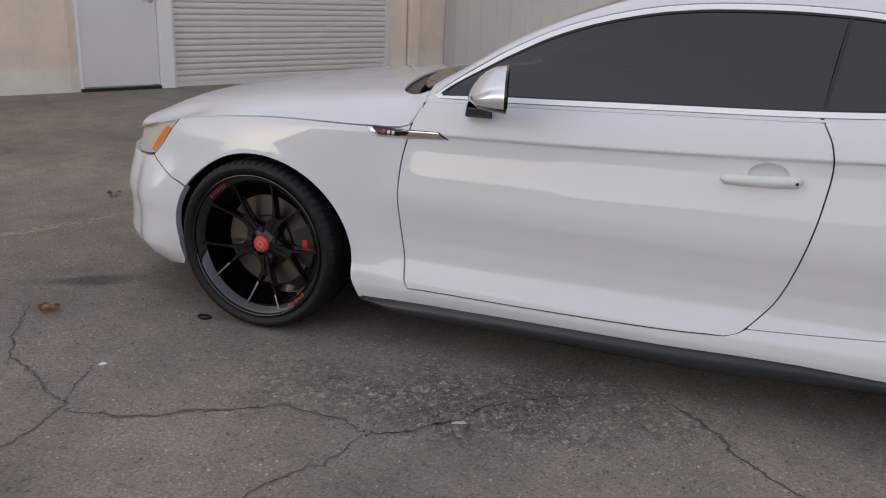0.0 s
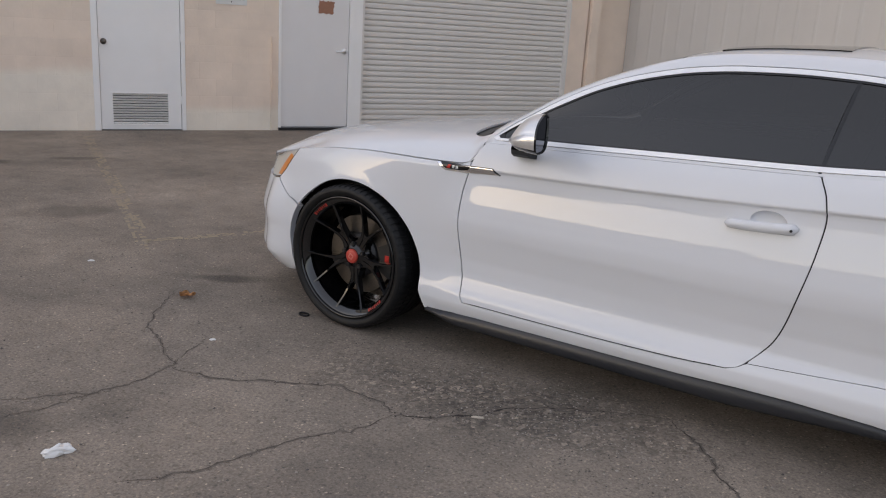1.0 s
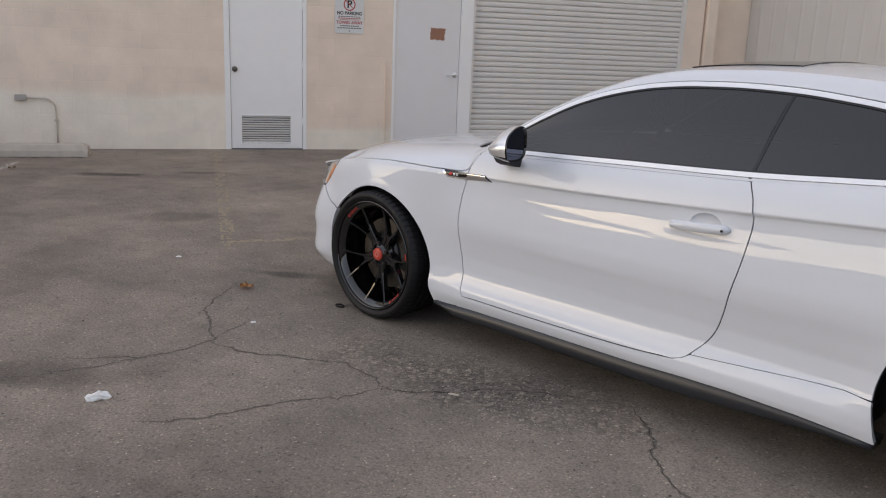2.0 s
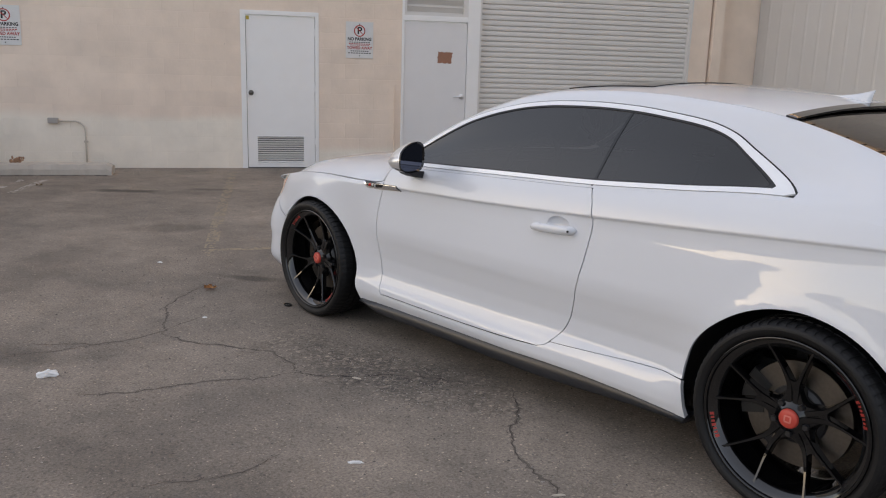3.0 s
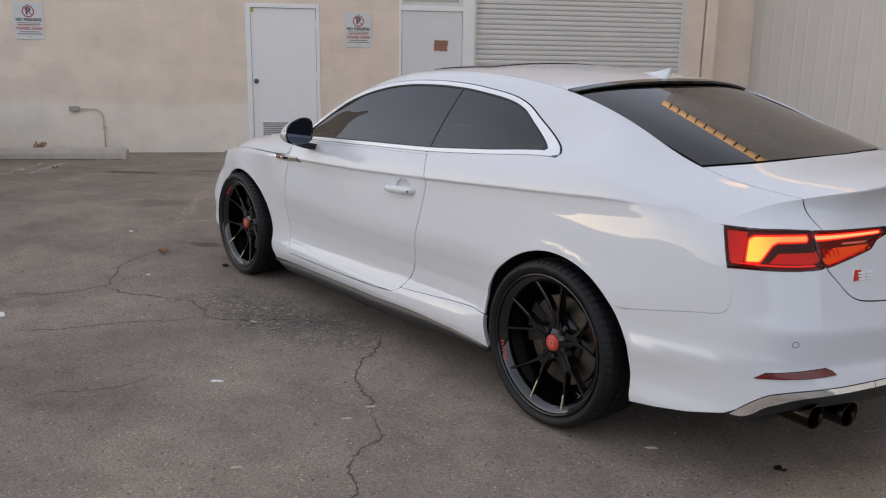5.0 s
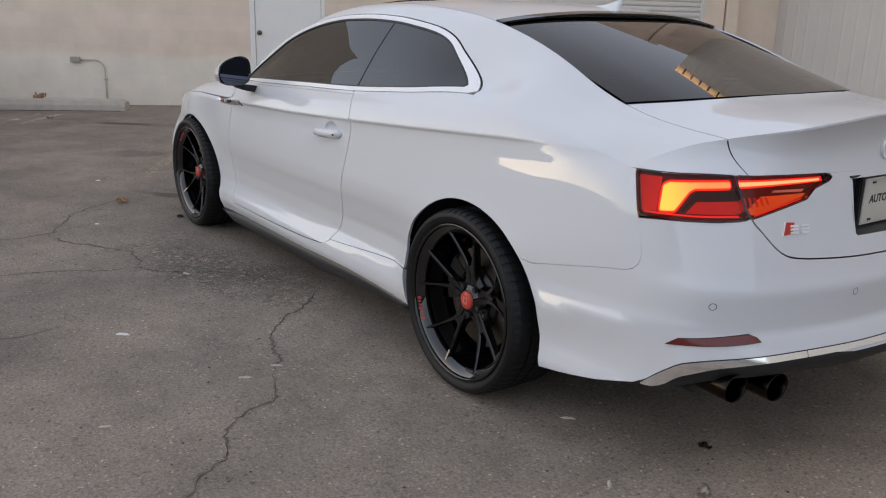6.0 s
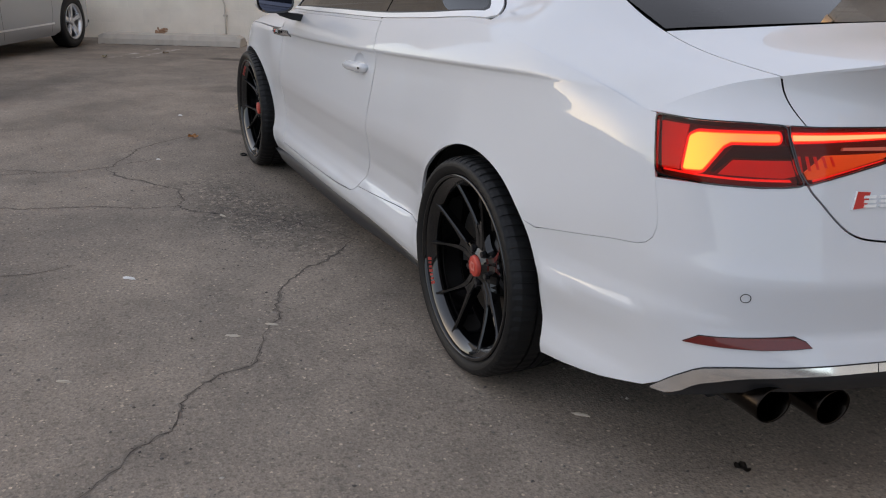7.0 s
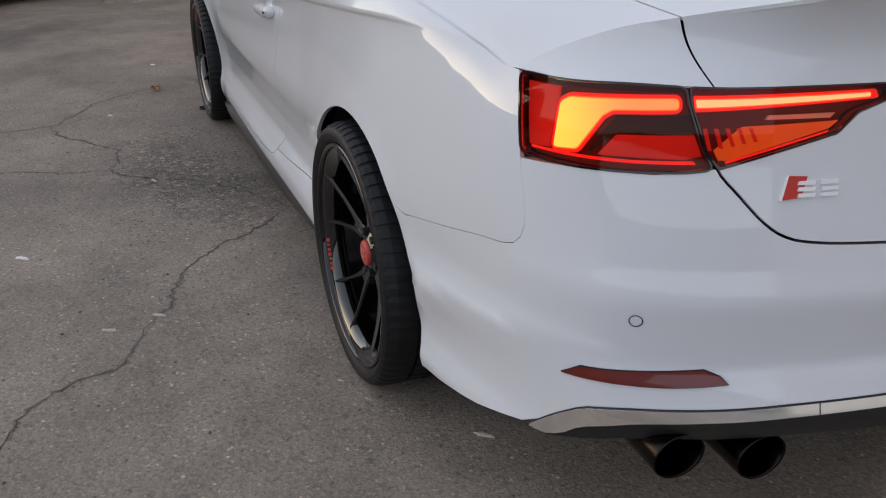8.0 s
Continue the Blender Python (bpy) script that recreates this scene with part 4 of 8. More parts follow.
# how far the skin stands out from the outline, in mm, by height and along the car
LEVELS = [0.12, 0.16, 0.20, 0.25, 0.275, 0.32, 0.37, 0.425, 0.47, 0.51, 0.56, 0.60, 0.65, 0.74, 0.795, 0.822, 0.835, 0.848, 0.90, 0.95, 1.03]
SKIN = [
    (-2.31, -60, -25, 6, 14, 8, 4, 6, 14, 8, 2, -5, -7, -10, -28, -50, -66, -75, -88, -120, -150, -200),
    (-2.05, -60, -10, 24, 40, 38, 34, 34, 42, 36, 26, 14, 4, -10, -33, -52, -68, -75, -88, -120, -150, -200),
    (-1.93, -60, -12, 30, 62, 64, 60, 58, 64, 60, 50, 34, 18, -4, -24, -42, -56, -62, -72, -105, -135, -185),
    (-1.75, -60, -26, -4, 10, 14, 16, 18, 20, 20, 18, 14, 8, 0, -13, -28, -40, -46, -55, -90, -120, -170),
    (-1.39, -60, -30, -14, -8, -6, -3, 0, 5, 8, 10, 12, 12, 12, 5, -4, -11, -16, -25, -60, -90, -150),
    (-1.00, -70, -32, -14, -2, -2, -12, -18, -17, -14, -12, -8, -6, -4, -1, 0, 0, -4, -16, -50, -85, -140),
    (-0.75, -100, -35, -12, 5, 3, -16, -29, -28, -21, -14, -4, -1, -5, -18, -25, -26, -18, -21, -38, -66, -130),
    (0.00, -100, -35, -12, 6, 4, -19, -34, -31, -23, -15, -3, -1, -6, -20, -28, -29, -20, -23, -41, -72, -140),
    (0.80, -100, -35, -12, 6, 7, -4, -32, -33, -24, -15, -2, 1, -5, -20, -28, -29, -20, -23, -43, -78, -145),
    (1.10, -80, -33, -12, 0, 2, 0, -10, -16, -11, -6, 4, 5, 0, -15, -23, -24, -16, -19, -43, -80, -150),
    (1.38, -60, -30, -12, -6, -4, 0, 4, 8, 10, 11, 16, 12, 4, -13, -21, -22, -15, -19, -43, -82, -155),
    (1.70, -50, -25, -9, 0, 1, 1, 3, 7, 10, 10, 13, 7, -3, -20, -29, -31, -25, -28, -45, -80, -155),
    (1.84, -50, -25, -8, 7, 7, 0, 1, 7, 10, 5, 9, 6, -3, -18, -28, -31, -28, -31, -45, -78, -155),
    (2.00, -50, -25, -6, 10, 10, 3, 3, 8, 11, 6, 6, 6, 1, -14, -26, -31, -33, -35, -48, -76, -155),
    (2.12, -55, -28, -5, 13, 15, 13, 14, 15, 18, 14, 15, 8, 0, -14, -24, -29, -31, -33, -48, -84, -160),
    (2.22, -60, -30, -5, 14, 19, 25, 33, 29, 20, 22, 26, 14, 0, -24, -34, -40, -43, -46, -58, -90, -160),
    (2.385, -60, -30, -5, 18, 24, 36, 47, 40, 24, 26, 30, 16, 0, -24, -34, -39, -42, -45, -58, -90, -160),
]
_skin_z = pchip(LEVELS, np.array([r[1:] for r in SKIN]).T / 1000.0)
_skin_s = np.array([0.0] + [float(s_of_x(r[0])) for r in SKIN[1:-1]] + [S_END])
CREASE = spline([-2.4, -0.95, -0.3, 0.4, 1.0, 1.5, 1.85, 2.1, 2.4], [0.785, 0.811, 0.826, 0.856, 0.890, 0.920, 0.925, 0.904, 0.865])
ARCHES = ((-1.398, 0.290, 0.389), (1.3733, 0.3034, 0.387))


def ring(s, z):
    """A point of the body's side, s along the outline from the nose, z up."""
    s, z = np.broadcast_arrays(np.asarray(s, float), np.asarray(z, float))
    x, y = _fx(s), _fy(s)
    e = 1e-3
    tx, ty = _fx(s + e) - _fx(s - e), _fy(s + e) - _fy(s - e)
    q = np.hypot(tx, ty)
    nx, ny = -ty / q, tx / q
    ze = z - (CREASE(x) - 0.835) * smooth01(0.45, 0.83, z)
    cols = _skin_z(np.clip(ze, LEVELS[0], LEVELS[-1]))
    i = np.clip(np.searchsorted(_skin_s, s) - 1, 0, len(_skin_s) - 2)
    t = np.clip((s - _skin_s[i]) / (_skin_s[i + 1] - _skin_s[i]), 0, 1)
    t = t * t * (3 - 2 * t)
    a = np.take_along_axis(cols, i[..., None], -1)[..., 0]
    b = np.take_along_axis(cols, (i + 1)[..., None], -1)[..., 0]
    d = a + (b - a) * t
    for ax, az, ar in ARCHES:      # the arches' lips stand a little proud
        rr = np.hypot(x - ax, z - az)
        d = d + 0.003 * np.exp(-((rr - ar) / 0.03) ** 2) * (y > 0.5)
        if ax > 0:                 # and the rear ones swell towards the sill
            d = d + 0.005 * np.exp(-((rr - ar - 0.01) / 0.05) ** 2) * smooth01(-ax - 0.02, -ax + 0.32, -x) * smooth01(0.24, 0.38, z) * (y > 0.5)
    # two ledges on the rear bumper's flank: upward chamfers, broad at the arch and running out to the rear
    for z0, run, high0, size in ((0.436, 0.115, 0.036, 0.014), (0.252, 0.060, 0.022, 0.005)):
        fade = 1 - smooth01(1.78, 2.14, x)
        zl, high = z0 + run * (x - 1.76), 0.006 + high0 * fade
        step = np.clip((zl + high - z) / high, 0, 1)
        d = d + size * (0.25 + 0.75 * fade) * (step - smooth01(zl, zl - 0.13, z)) * smooth01(1.735, 1.765, x) * smooth01(-2.26, -2.10, -x)
    # and below the reflectors the rear face turns outwards to the bright strip
    d = d + 0.019 * np.clip((0.450 - z) / 0.080, 0, 1) * smooth01(5.08, 5.40, s) * smooth01(0.30, 0.36, z)
    return np.stack([x + nx * d, -(y + ny * d), z], -1)


# the skin's upper edge along the side: bonnet line, window sill, tail shoulder
TOP = pchip([-2.31, -2.05, -1.92, -1.80, -1.68, -1.56, -1.29, -0.95, -0.84, -0.80, -0.757, -0.45, 0, 0.47, 0.84, 1.24, 1.5, 1.75, 1.9, 2.02, 2.1, 2.2, 2.33, 2.385],
            [0.655, 0.69, 0.735, 0.762, 0.782, 0.80, 0.82, 0.825, 0.829, 0.842, 0.915, 0.925, 0.943, 0.962, 0.988, 1.016, 0.995, 0.955, 0.925, 0.894, 0.894, 0.895, 0.889, 0.888])

# sections of the upper body: (x, then distance from the middle and height of five curves from sill to middle)
UPPER = [
    (-2.28, 0.62, 0.668, 0.54, 0.680, 0.44, 0.690, 0.25, 0.698, 0.700),
    (-2.00, 0.70, 0.752, 0.62, 0.775, 0.52, 0.788, 0.30, 0.803, 0.808),
    (-1.70, 0.785, 0.812, 0.72, 0.832, 0.62, 0.846, 0.32, 0.864, 0.868),
    (-1.40, 0.825, 0.846, 0.76, 0.868, 0.66, 0.884, 0.35, 0.902, 0.907),
    (-1.10, 0.840, 0.862, 0.78, 0.890, 0.68, 0.910, 0.35, 0.932, 0.938),
    (-0.85, 0.845, 0.878, 0.79, 0.910, 0.72, 0.933, 0.38, 0.962, 0.970),
    (-0.70, 0.812, 0.958, 0.79, 0.985, 0.745, 1.005, 0.40, 1.045, 1.055),
    (-0.50, 0.785, 1.03, 0.747, 1.105, 0.690, 1.130, 0.38, 1.155, 1.162),
    (-0.30, 0.770, 1.085, 0.710, 1.193, 0.650, 1.222, 0.36, 1.248, 1.256),
    (-0.05, 0.755, 1.125, 0.670, 1.258, 0.604, 1.298, 0.35, 1.325, 1.333),
    (0.20, 0.748, 1.145, 0.655, 1.281, 0.587, 1.324, 0.35, 1.352, 1.360),
    (0.50, 0.744, 1.150, 0.648, 1.281, 0.580, 1.328, 0.35, 1.358, 1.367),
    (0.80, 0.742, 1.145, 0.651, 1.258, 0.585, 1.310, 0.35, 1.345, 1.354),
    (1.00, 0.740, 1.120, 0.660, 1.222, 0.592, 1.288, 0.35, 1.328, 1.338),
    (1.13, 0.738, 1.090, 0.665, 1.185, 0.597, 1.265, 0.35, 1.310, 1.320),
    (1.28, 0.738, 1.060, 0.675, 1.142, 0.598, 1.226, 0.35, 1.275, 1.287),
    (1.50, 0.740, 1.030, 0.685, 1.088, 0.603, 1.158, 0.35, 1.200, 1.213),
    (1.75, 0.755, 0.985, 0.700, 1.030, 0.620, 1.080, 0.35, 1.115, 1.130),
    (1.95, 0.765, 0.958, 0.705, 0.998, 0.624, 1.031, 0.35, 1.060, 1.070),
    (2.15, 0.765, 0.930, 0.705, 0.972, 0.632, 1.003, 0.38, 1.045, 1.056),
    (2.38, 0.755, 0.918, 0.705, 0.948, 0.632, 0.982, 0.42, 1.035, 1.060),
]
_ux = [r[0] for r in UPPER]
def eased(cols):
    """Columns along the car: free of overshoot over the bonnet, fully smooth over cabin and tail."""
    f = pchip(_ux, cols)
    c = np.array(cols, float)
    gs = [spline(_ux[7:], c[7:, i]) for i in range(c.shape[1])]

    def at(r):
        r = np.asarray(r, float)
        w = smooth01(-0.25, 0.15, r)[..., None]
        rr = np.clip(r, _ux[7], _ux[-1])
        return f(r) * (1 - w) + np.stack([g(rr) for g in gs], -1) * w
    return at


_uy = eased([[r[1], r[3], r[5], r[7]] for r in UPPER])
_uz = eased([[r[2], r[4], r[6], r[8], r[9]] for r in UPPER])
BOW_R = pchip([0, 0.30, 0.47, 0.64, 0.74, 0.805, 0.95], [0, 0.02, 0.07, 0.215, 0.295, 0.36, 0.5])
BOW_F = pchip([0, 0.30, 0.5, 0.65, 0.75, 0.9], [0, 0.015, 0.06, 0.14, 0.24, 0.42])


def bow(r, y):
    return BOW_F(y) * smooth01(-1.45, -2.28, r) - BOW_R(y) * smooth01(1.25, 2.38, r)


def upper(r, v):
    """A point of the upper body: r along the car, v from 0 at the left sill over 5 in the middle to 10 at the right sill."""
    r, v = np.broadcast_arrays(np.asarray(r, float), np.asarray(v, float))
    right = v > 5
    w = np.where(right, 10 - v, v)
    x0 = r + bow(r, np.full(r.shape, 0.80))
    p0 = ring(s_of_x(x0), TOP(x0))
    ys, zs = _uy(r), _uz(r)
    y = np.concatenate([-p0[..., 1:2], ys, np.zeros(r.shape + (1,))], -1)
    z = np.concatenate([p0[..., 2:3], zs], -1)
    # behind the side windows the shoulder swells in one round sweep from the side to the rear screen
    k = smooth01(1.22, 1.60, r)
    dy, dz = y[..., 3] - y[..., 0], z[..., 3] - z[..., 0]
    cy, cz = (y[..., 0] + y[..., 3]) / 2 + 0.15 * dz, (z[..., 0] + z[..., 3]) / 2 - 0.15 * dy
    for i, t in ((1, 0.36), (2, 0.70)):
        y[..., i] += k * ((1 - t) ** 2 * y[..., 0] + 2 * t * (1 - t) * cy + t * t * y[..., 3] - y[..., i])
        z[..., i] += k * ((1 - t) ** 2 * z[..., 0] + 2 * t * (1 - t) * cz + t * t * z[..., 3] - z[..., i])
    # the same smooth interpolation along the section, with unit steps and a level middle
    def along(k, level):
        dl = np.diff(k, axis=-1)
        d = np.zeros_like(k)
        a, b = dl[..., :-1], dl[..., 1:]
        with np.errstate(divide="ignore", invalid="ignore"):
            d[..., 1:-1] = np.where(a * b > 0, 2 * a * b / (a + b), 0)
        d[..., 0] = dl[..., 0]
        d[..., -1] = 0 if level else dl[..., -1]
        i = np.clip(w.astype(int), 0, 4)
        t = w - i
        pick = lambda q, o: np.take_along_axis(q, (i + o)[..., None], -1)[..., 0]
        return pick(k, 0) * (1 + 2 * t) * (1 - t) ** 2 + pick(d, 0) * t * (1 - t) ** 2 + pick(k, 1) * t * t * (3 - 2 * t) + pick(d, 1) * t * t * (t - 1)
    yy, zz = along(y, False), along(z, True)
    # across the middle one plain arch, from roof edge to roof edge
    q = np.clip((5 - w) / 2, 0, 1)
    hood = smooth01(-0.75, -0.95, r)
    arch_y = y[..., 3] * q
    arch_z = z[..., 5] - (z[..., 5] - z[..., 3]) * q ** 2.3
    mid = (w >= 3) * (1 - hood)
    yy, zz = yy * (1 - mid) + arch_y * mid, zz * (1 - mid) + arch_z * mid
    xx = r + bow(r, np.clip(yy, 0, 0.95)) + (p0[..., 0] - x0) * np.clip(1 - w / 3, 0, 1) ** 2
    return np.stack([xx, np.where(right, yy, -yy), zz], -1)


_rz = np.linspace(0, 3, 241)


def screen(r, v):
    """A point of the rear window: drawn straight from the roof to the tail, with one even, slight bow."""
    r, v = np.broadcast_arrays(np.asarray(r, float), np.asarray(v, float))
    a, b = upper(np.full(r.shape, 1.12), v), upper(np.full(r.shape, 1.95), v)
    t = (r - 1.12) / 0.83
    x = upper(r, v)[..., 0]
    p = a + (b - a) * ((x - a[..., 0]) / (b[..., 0] - a[..., 0]))[..., None]
    p[..., 2] += 4 * t * (1 - t) * 0.003
    return p


def v_of_z(r, z):
    """The section place of height z on the left, between sill and roof edge."""
    out = []
    for a, b in zip(np.atleast_1d(r), np.atleast_1d(z)):
        out.append(np.interp(b, upper(np.full(241, a), _rz)[:, 2], _rz))
    return np.array(out)


def tail(v, w):
    """The rear face between the tail's upper edge (w = 0) and the lamps' top (w = 1)."""
    v, w = np.broadcast_arrays(np.asarray(v, float), np.asarray(w, float))
    e = upper(np.full(v.shape, 2.38), v)
    y = np.abs(e[..., 1])
    s = s_of_rear_y(np.clip(y * 1.0, 0, 0.834))
    b = ring(s, TOP(_fx(s)))
    b[..., 1] = np.where(e[..., 1] > 0, -b[..., 1], b[..., 1])
    t = w[..., None]
    p = e * (1 - t) + b * t
    p[..., 0] -= 0.022 * np.sin(np.pi * w) * smooth01(0.02, 0.12, e[..., 2] - b[..., 2])
    return p


def in_poly(px, py, poly):
    poly = np.asarray(poly)
    res = np.zeros(px.shape, bool)
    x1, y1 = poly[:, 0], poly[:, 1]
    x2, y2 = np.roll(x1, -1), np.roll(y1, -1)
    for a, b, c, d in zip(x1, y1, x2, y2):
        cond = (b > py) != (d > py)
        if b != d:
            res ^= cond & (px < (c - a) * (py - b) / (d - b) + a)
    return res


def densify(poly, step, wrap=True):
    poly = np.asarray(poly, float)
    out = []
    n = len(poly)
    for i in range(n if wrap else n - 1):
        a, b = poly[i], poly[(i + 1) % n]
        k = max(1, int(np.ceil(np.max(np.abs(b - a) / step))))
        out += [a + (b - a) * j / k for j in range(k)]
    if not wrap:
        out.append(poly[-1])
    return np.array(out)


def skin_mesh(name, surf, outline, step, holes=(), flip=False, flange=0.010, fine=None, shift=0.0, normal_fix=None, mirror=False, lines=()):
    """A panel cut out of a surface by an outline in the surface's own coordinates, with its edges turned in."""
    step = np.asarray(step, float)
    loops = [densify(outline, fine if fine is not None else step)] + [densify(h, fine if fine is not None else step) for h in holes]
    edge = np.concatenate(loops)
    lo, hi = edge.min(0), edge.max(0)
    ga = np.arange(lo[0] + step[0] * 0.5, hi[0], step[0])
    gb = np.arange(lo[1] + step[1] * 0.5, hi[1], step[1])
    gx, gy = (q.ravel() for q in np.meshgrid(ga, gb))
    gx = gx + np.where((np.round((gy - lo[1]) / step[1]).astype(int) % 2) == 0, 0.0, 0.0)
    keep = in_poly(gx, gy, loops[0])
    for h in loops[1:]:
        keep &= ~in_poly(gx, gy, h)
    gx, gy = gx[keep], gy[keep]
    near = np.full(gx.shape, 9.0)
    for e in edge:
        near = np.minimum(near, np.maximum(np.abs(gx - e[0]) / step[0], np.abs(gy - e[1]) / step[1]))
    gx, gy = gx[near > 0.45], gy[near > 0.45]
    cons, base = [], 0
    for lp in loops:
        n = len(lp)
        cons += [(base + i, base + (i + 1) % n) for i in range(n)]
        base += n
    # lines that the mesh must follow, such as a crease
    extra = []
    for ln in lines:
        ln = densify(ln, (step[0], 9.0), False)
        ok = in_poly(ln[:, 0], ln[:, 1], loops[0])
        for h in loops[1:]:
            ok &= ~in_poly(ln[:, 0], ln[:, 1], h)
        gap = np.array([np.min(np.maximum(np.abs(edge[:, 0] - q[0]) / step[0], np.abs(edge[:, 1] - q[1]) / step[1])) for q in ln])
        ok &= gap > 0.25
        idx = {}
        for i, q in enumerate(ln):
            if ok[i]:
                idx[i] = base + len(extra)
                extra.append(q)
        cons += [(idx[i], idx[i + 1]) for i in idx if i + 1 in idx]
    if extra:
        ex = np.array(extra)
        far = np.full(gx.shape, 9.0)
        for q in ex:
            far = np.minimum(far, np.maximum(np.abs(gx - q[0]) / step[0], np.abs(gy - q[1]) / (step[1] * 0.5)))
        gx, gy = gx[far > 0.9], gy[far > 0.9]
        edge = np.concatenate([edge, ex])
    pts = np.concatenate([edge, np.stack([gx, gy], -1)])
    scaled = [Vector((p[0] / step[0], p[1] / step[1])) for p in pts]
    vs, _, fs, *_ = delaunay_2d_cdt(scaled, cons, [], 0, 1e-5)
    q = np.array([(v.x * step[0], v.y * step[1]) for v in vs])
    fs = [f for f in fs]
    cen = np.array([q[list(f)].mean(0) for f in fs])
    ok = in_poly(cen[:, 0], cen[:, 1], loops[0])
    for h in loops[1:]:
        ok &= ~in_poly(cen[:, 0], cen[:, 1], h)
    fs = [f for f, k in zip(fs, ok) if k]
    P = surf(q[:, 0], q[:, 1])
    ea, eb = step * 0.08
    n3 = np.cross(surf(q[:, 0] + ea, q[:, 1]) - surf(q[:, 0] - ea, q[:, 1]), surf(q[:, 0], q[:, 1] + eb) - surf(q[:, 0], q[:, 1] - eb))
    n3 /= np.linalg.norm(n3, axis=1)[:, None] + 1e-12
    if flip:
        n3 = -n3
    if normal_fix:
        n3 = normal_fix(q, n3)
    P = P + n3 * shift
    if mirror:
        P[:, 1] *= -1
        n3 = n3 * [1, -1, 1]
    faces = []
    for f in fs:
        a, b, c = P[f[0]], P[f[1]], P[f[2]]
        f = list(f)
        if np.dot(np.cross(b - a, c - a), n3[f[0]]) < 0:
            f = f[::-1]
        faces.append(f)
    # turned-in edges
    verts, norms = list(P), list(n3)
    if flange:
        count = {}
        for f in faces:
            for a, b in zip(f, f[1:] + f[:1]):
                count[(a, b)] = 1
        rim = [(a, b) for a, b in count if (b, a) not in count]
        for a, b in rim:
            k = len(verts)
            t = P[b] - P[a]
            out = np.cross(t, (n3[a] + n3[b]) / 2)
            out /= np.linalg.norm(out) + 1e-12
            verts += [P[a], P[b], P[b] - n3[b] * flange, P[a] - n3[a] * flange]
            norms += [out] * 4
            faces.append([k + 1, k, k + 3, k + 2])
    me = bpy.data.meshes.new(name)
    me.from_pydata([tuple(p) for p in verts], [], faces)
    for f in me.polygons:
        f.use_smooth = True
    me.normals_split_custom_set_from_vertices([tuple(p) for p in norms])
    return me


_cs = np.linspace(0.3, S_END, 220)
SIDE_LINES = [[(a, float(CREASE(_fx(a))) + o) for a in _cs] for o in (-0.040, -0.026, -0.013, -0.006, 0.0, 0.006, 0.013)]
SIDE_LINES += [[(a, z) for a in _cs] for z in (0.25, 0.2625, 0.275, 0.297, 0.32, 0.425, 0.4475, 0.47, 0.49, 0.51, 0.56, 0.60)]


def skin(name, surf, outline, step, material, parent, label="", **kw):
    me = skin_mesh(name, surf, outline, step, **kw)
    me.materials.append(material)
    ob = new(name, me)
    ob.parent = parent
    if label:
        ob["label"] = label
    return ob


# ---- the white coupe: panels ----
def to_s(pts):
    """Side outline points (x, z) into the surface's (s, z)."""
    return [(float(s_of_x(x)), z) for x, z in pts]


def rear_s(pts):
    """Rear outline points (distance from the middle, z) into (s, z)."""
    return [(float(s_of_rear_y(y)), z) for y, z in pts]


def curve_pts(pts, n=40):
    """A smooth line through points, by their own length."""
    p = np.array(pts, float)
    k = np.concatenate([[0], np.cumsum(np.hypot(*np.diff(p, axis=0).T))])
    f = pchip(k, p)
    return [tuple(q) for q in f(np.linspace(0, k[-1], n))]


def arc(c, a0, a1, n=40):
    """Part of a wheel arch, a little fuller at its upper front."""
    ax, az, ar = c
    out = []
    for a in np.linspace(a0, a1, n):
        r = ar + 0.014 * math.exp(-((a - 155) / 18) ** 2) - 0.015 * float(smooth01(168, 188, a))
        out.append((ax + r * math.cos(radians(a)), az + r * math.sin(radians(a))))
    return out


GAP = 0.0025
CUP = [(3.255 + 0.058 * math.cos(a), 0.800 + 0.036 * math.sin(a)) for a in np.linspace(0, 2 * math.pi, 40, endpoint=False)]   # hollow behind the door handle
DOOR_FRONT = curve_pts([(-0.757, 0.915), (-0.785, 0.868), (-0.806, 0.80), (-0.826, 0.70), (-0.832, 0.60), (-0.824, 0.48), (-0.808, 0.36), (-0.794, 0.275), (-0.780, 0.258)], 40)
DOOR_REAR = curve_pts([(0.300, 0.2845), (0.338, 0.297), (0.370, 0.325), (0.436, 0.412), (0.485, 0.57), (0.517, 0.73), (0.527, 0.83), (0.515, 0.90), (0.485, 0.960)], 40)
SILL_LINE = curve_pts([(-0.780, 0.258), (-0.56, 0.259), (-0.23, 0.263), (0.13, 0.272), (0.300, 0.2845)], 20)
HOOD_LINE = [(x, float(TOP(x))) for x in np.linspace(-1.80, -0.802, 30)]


def shifted(pts, dx, dz=0.0):
    return [(x + dx, z + dz) for x, z in pts]


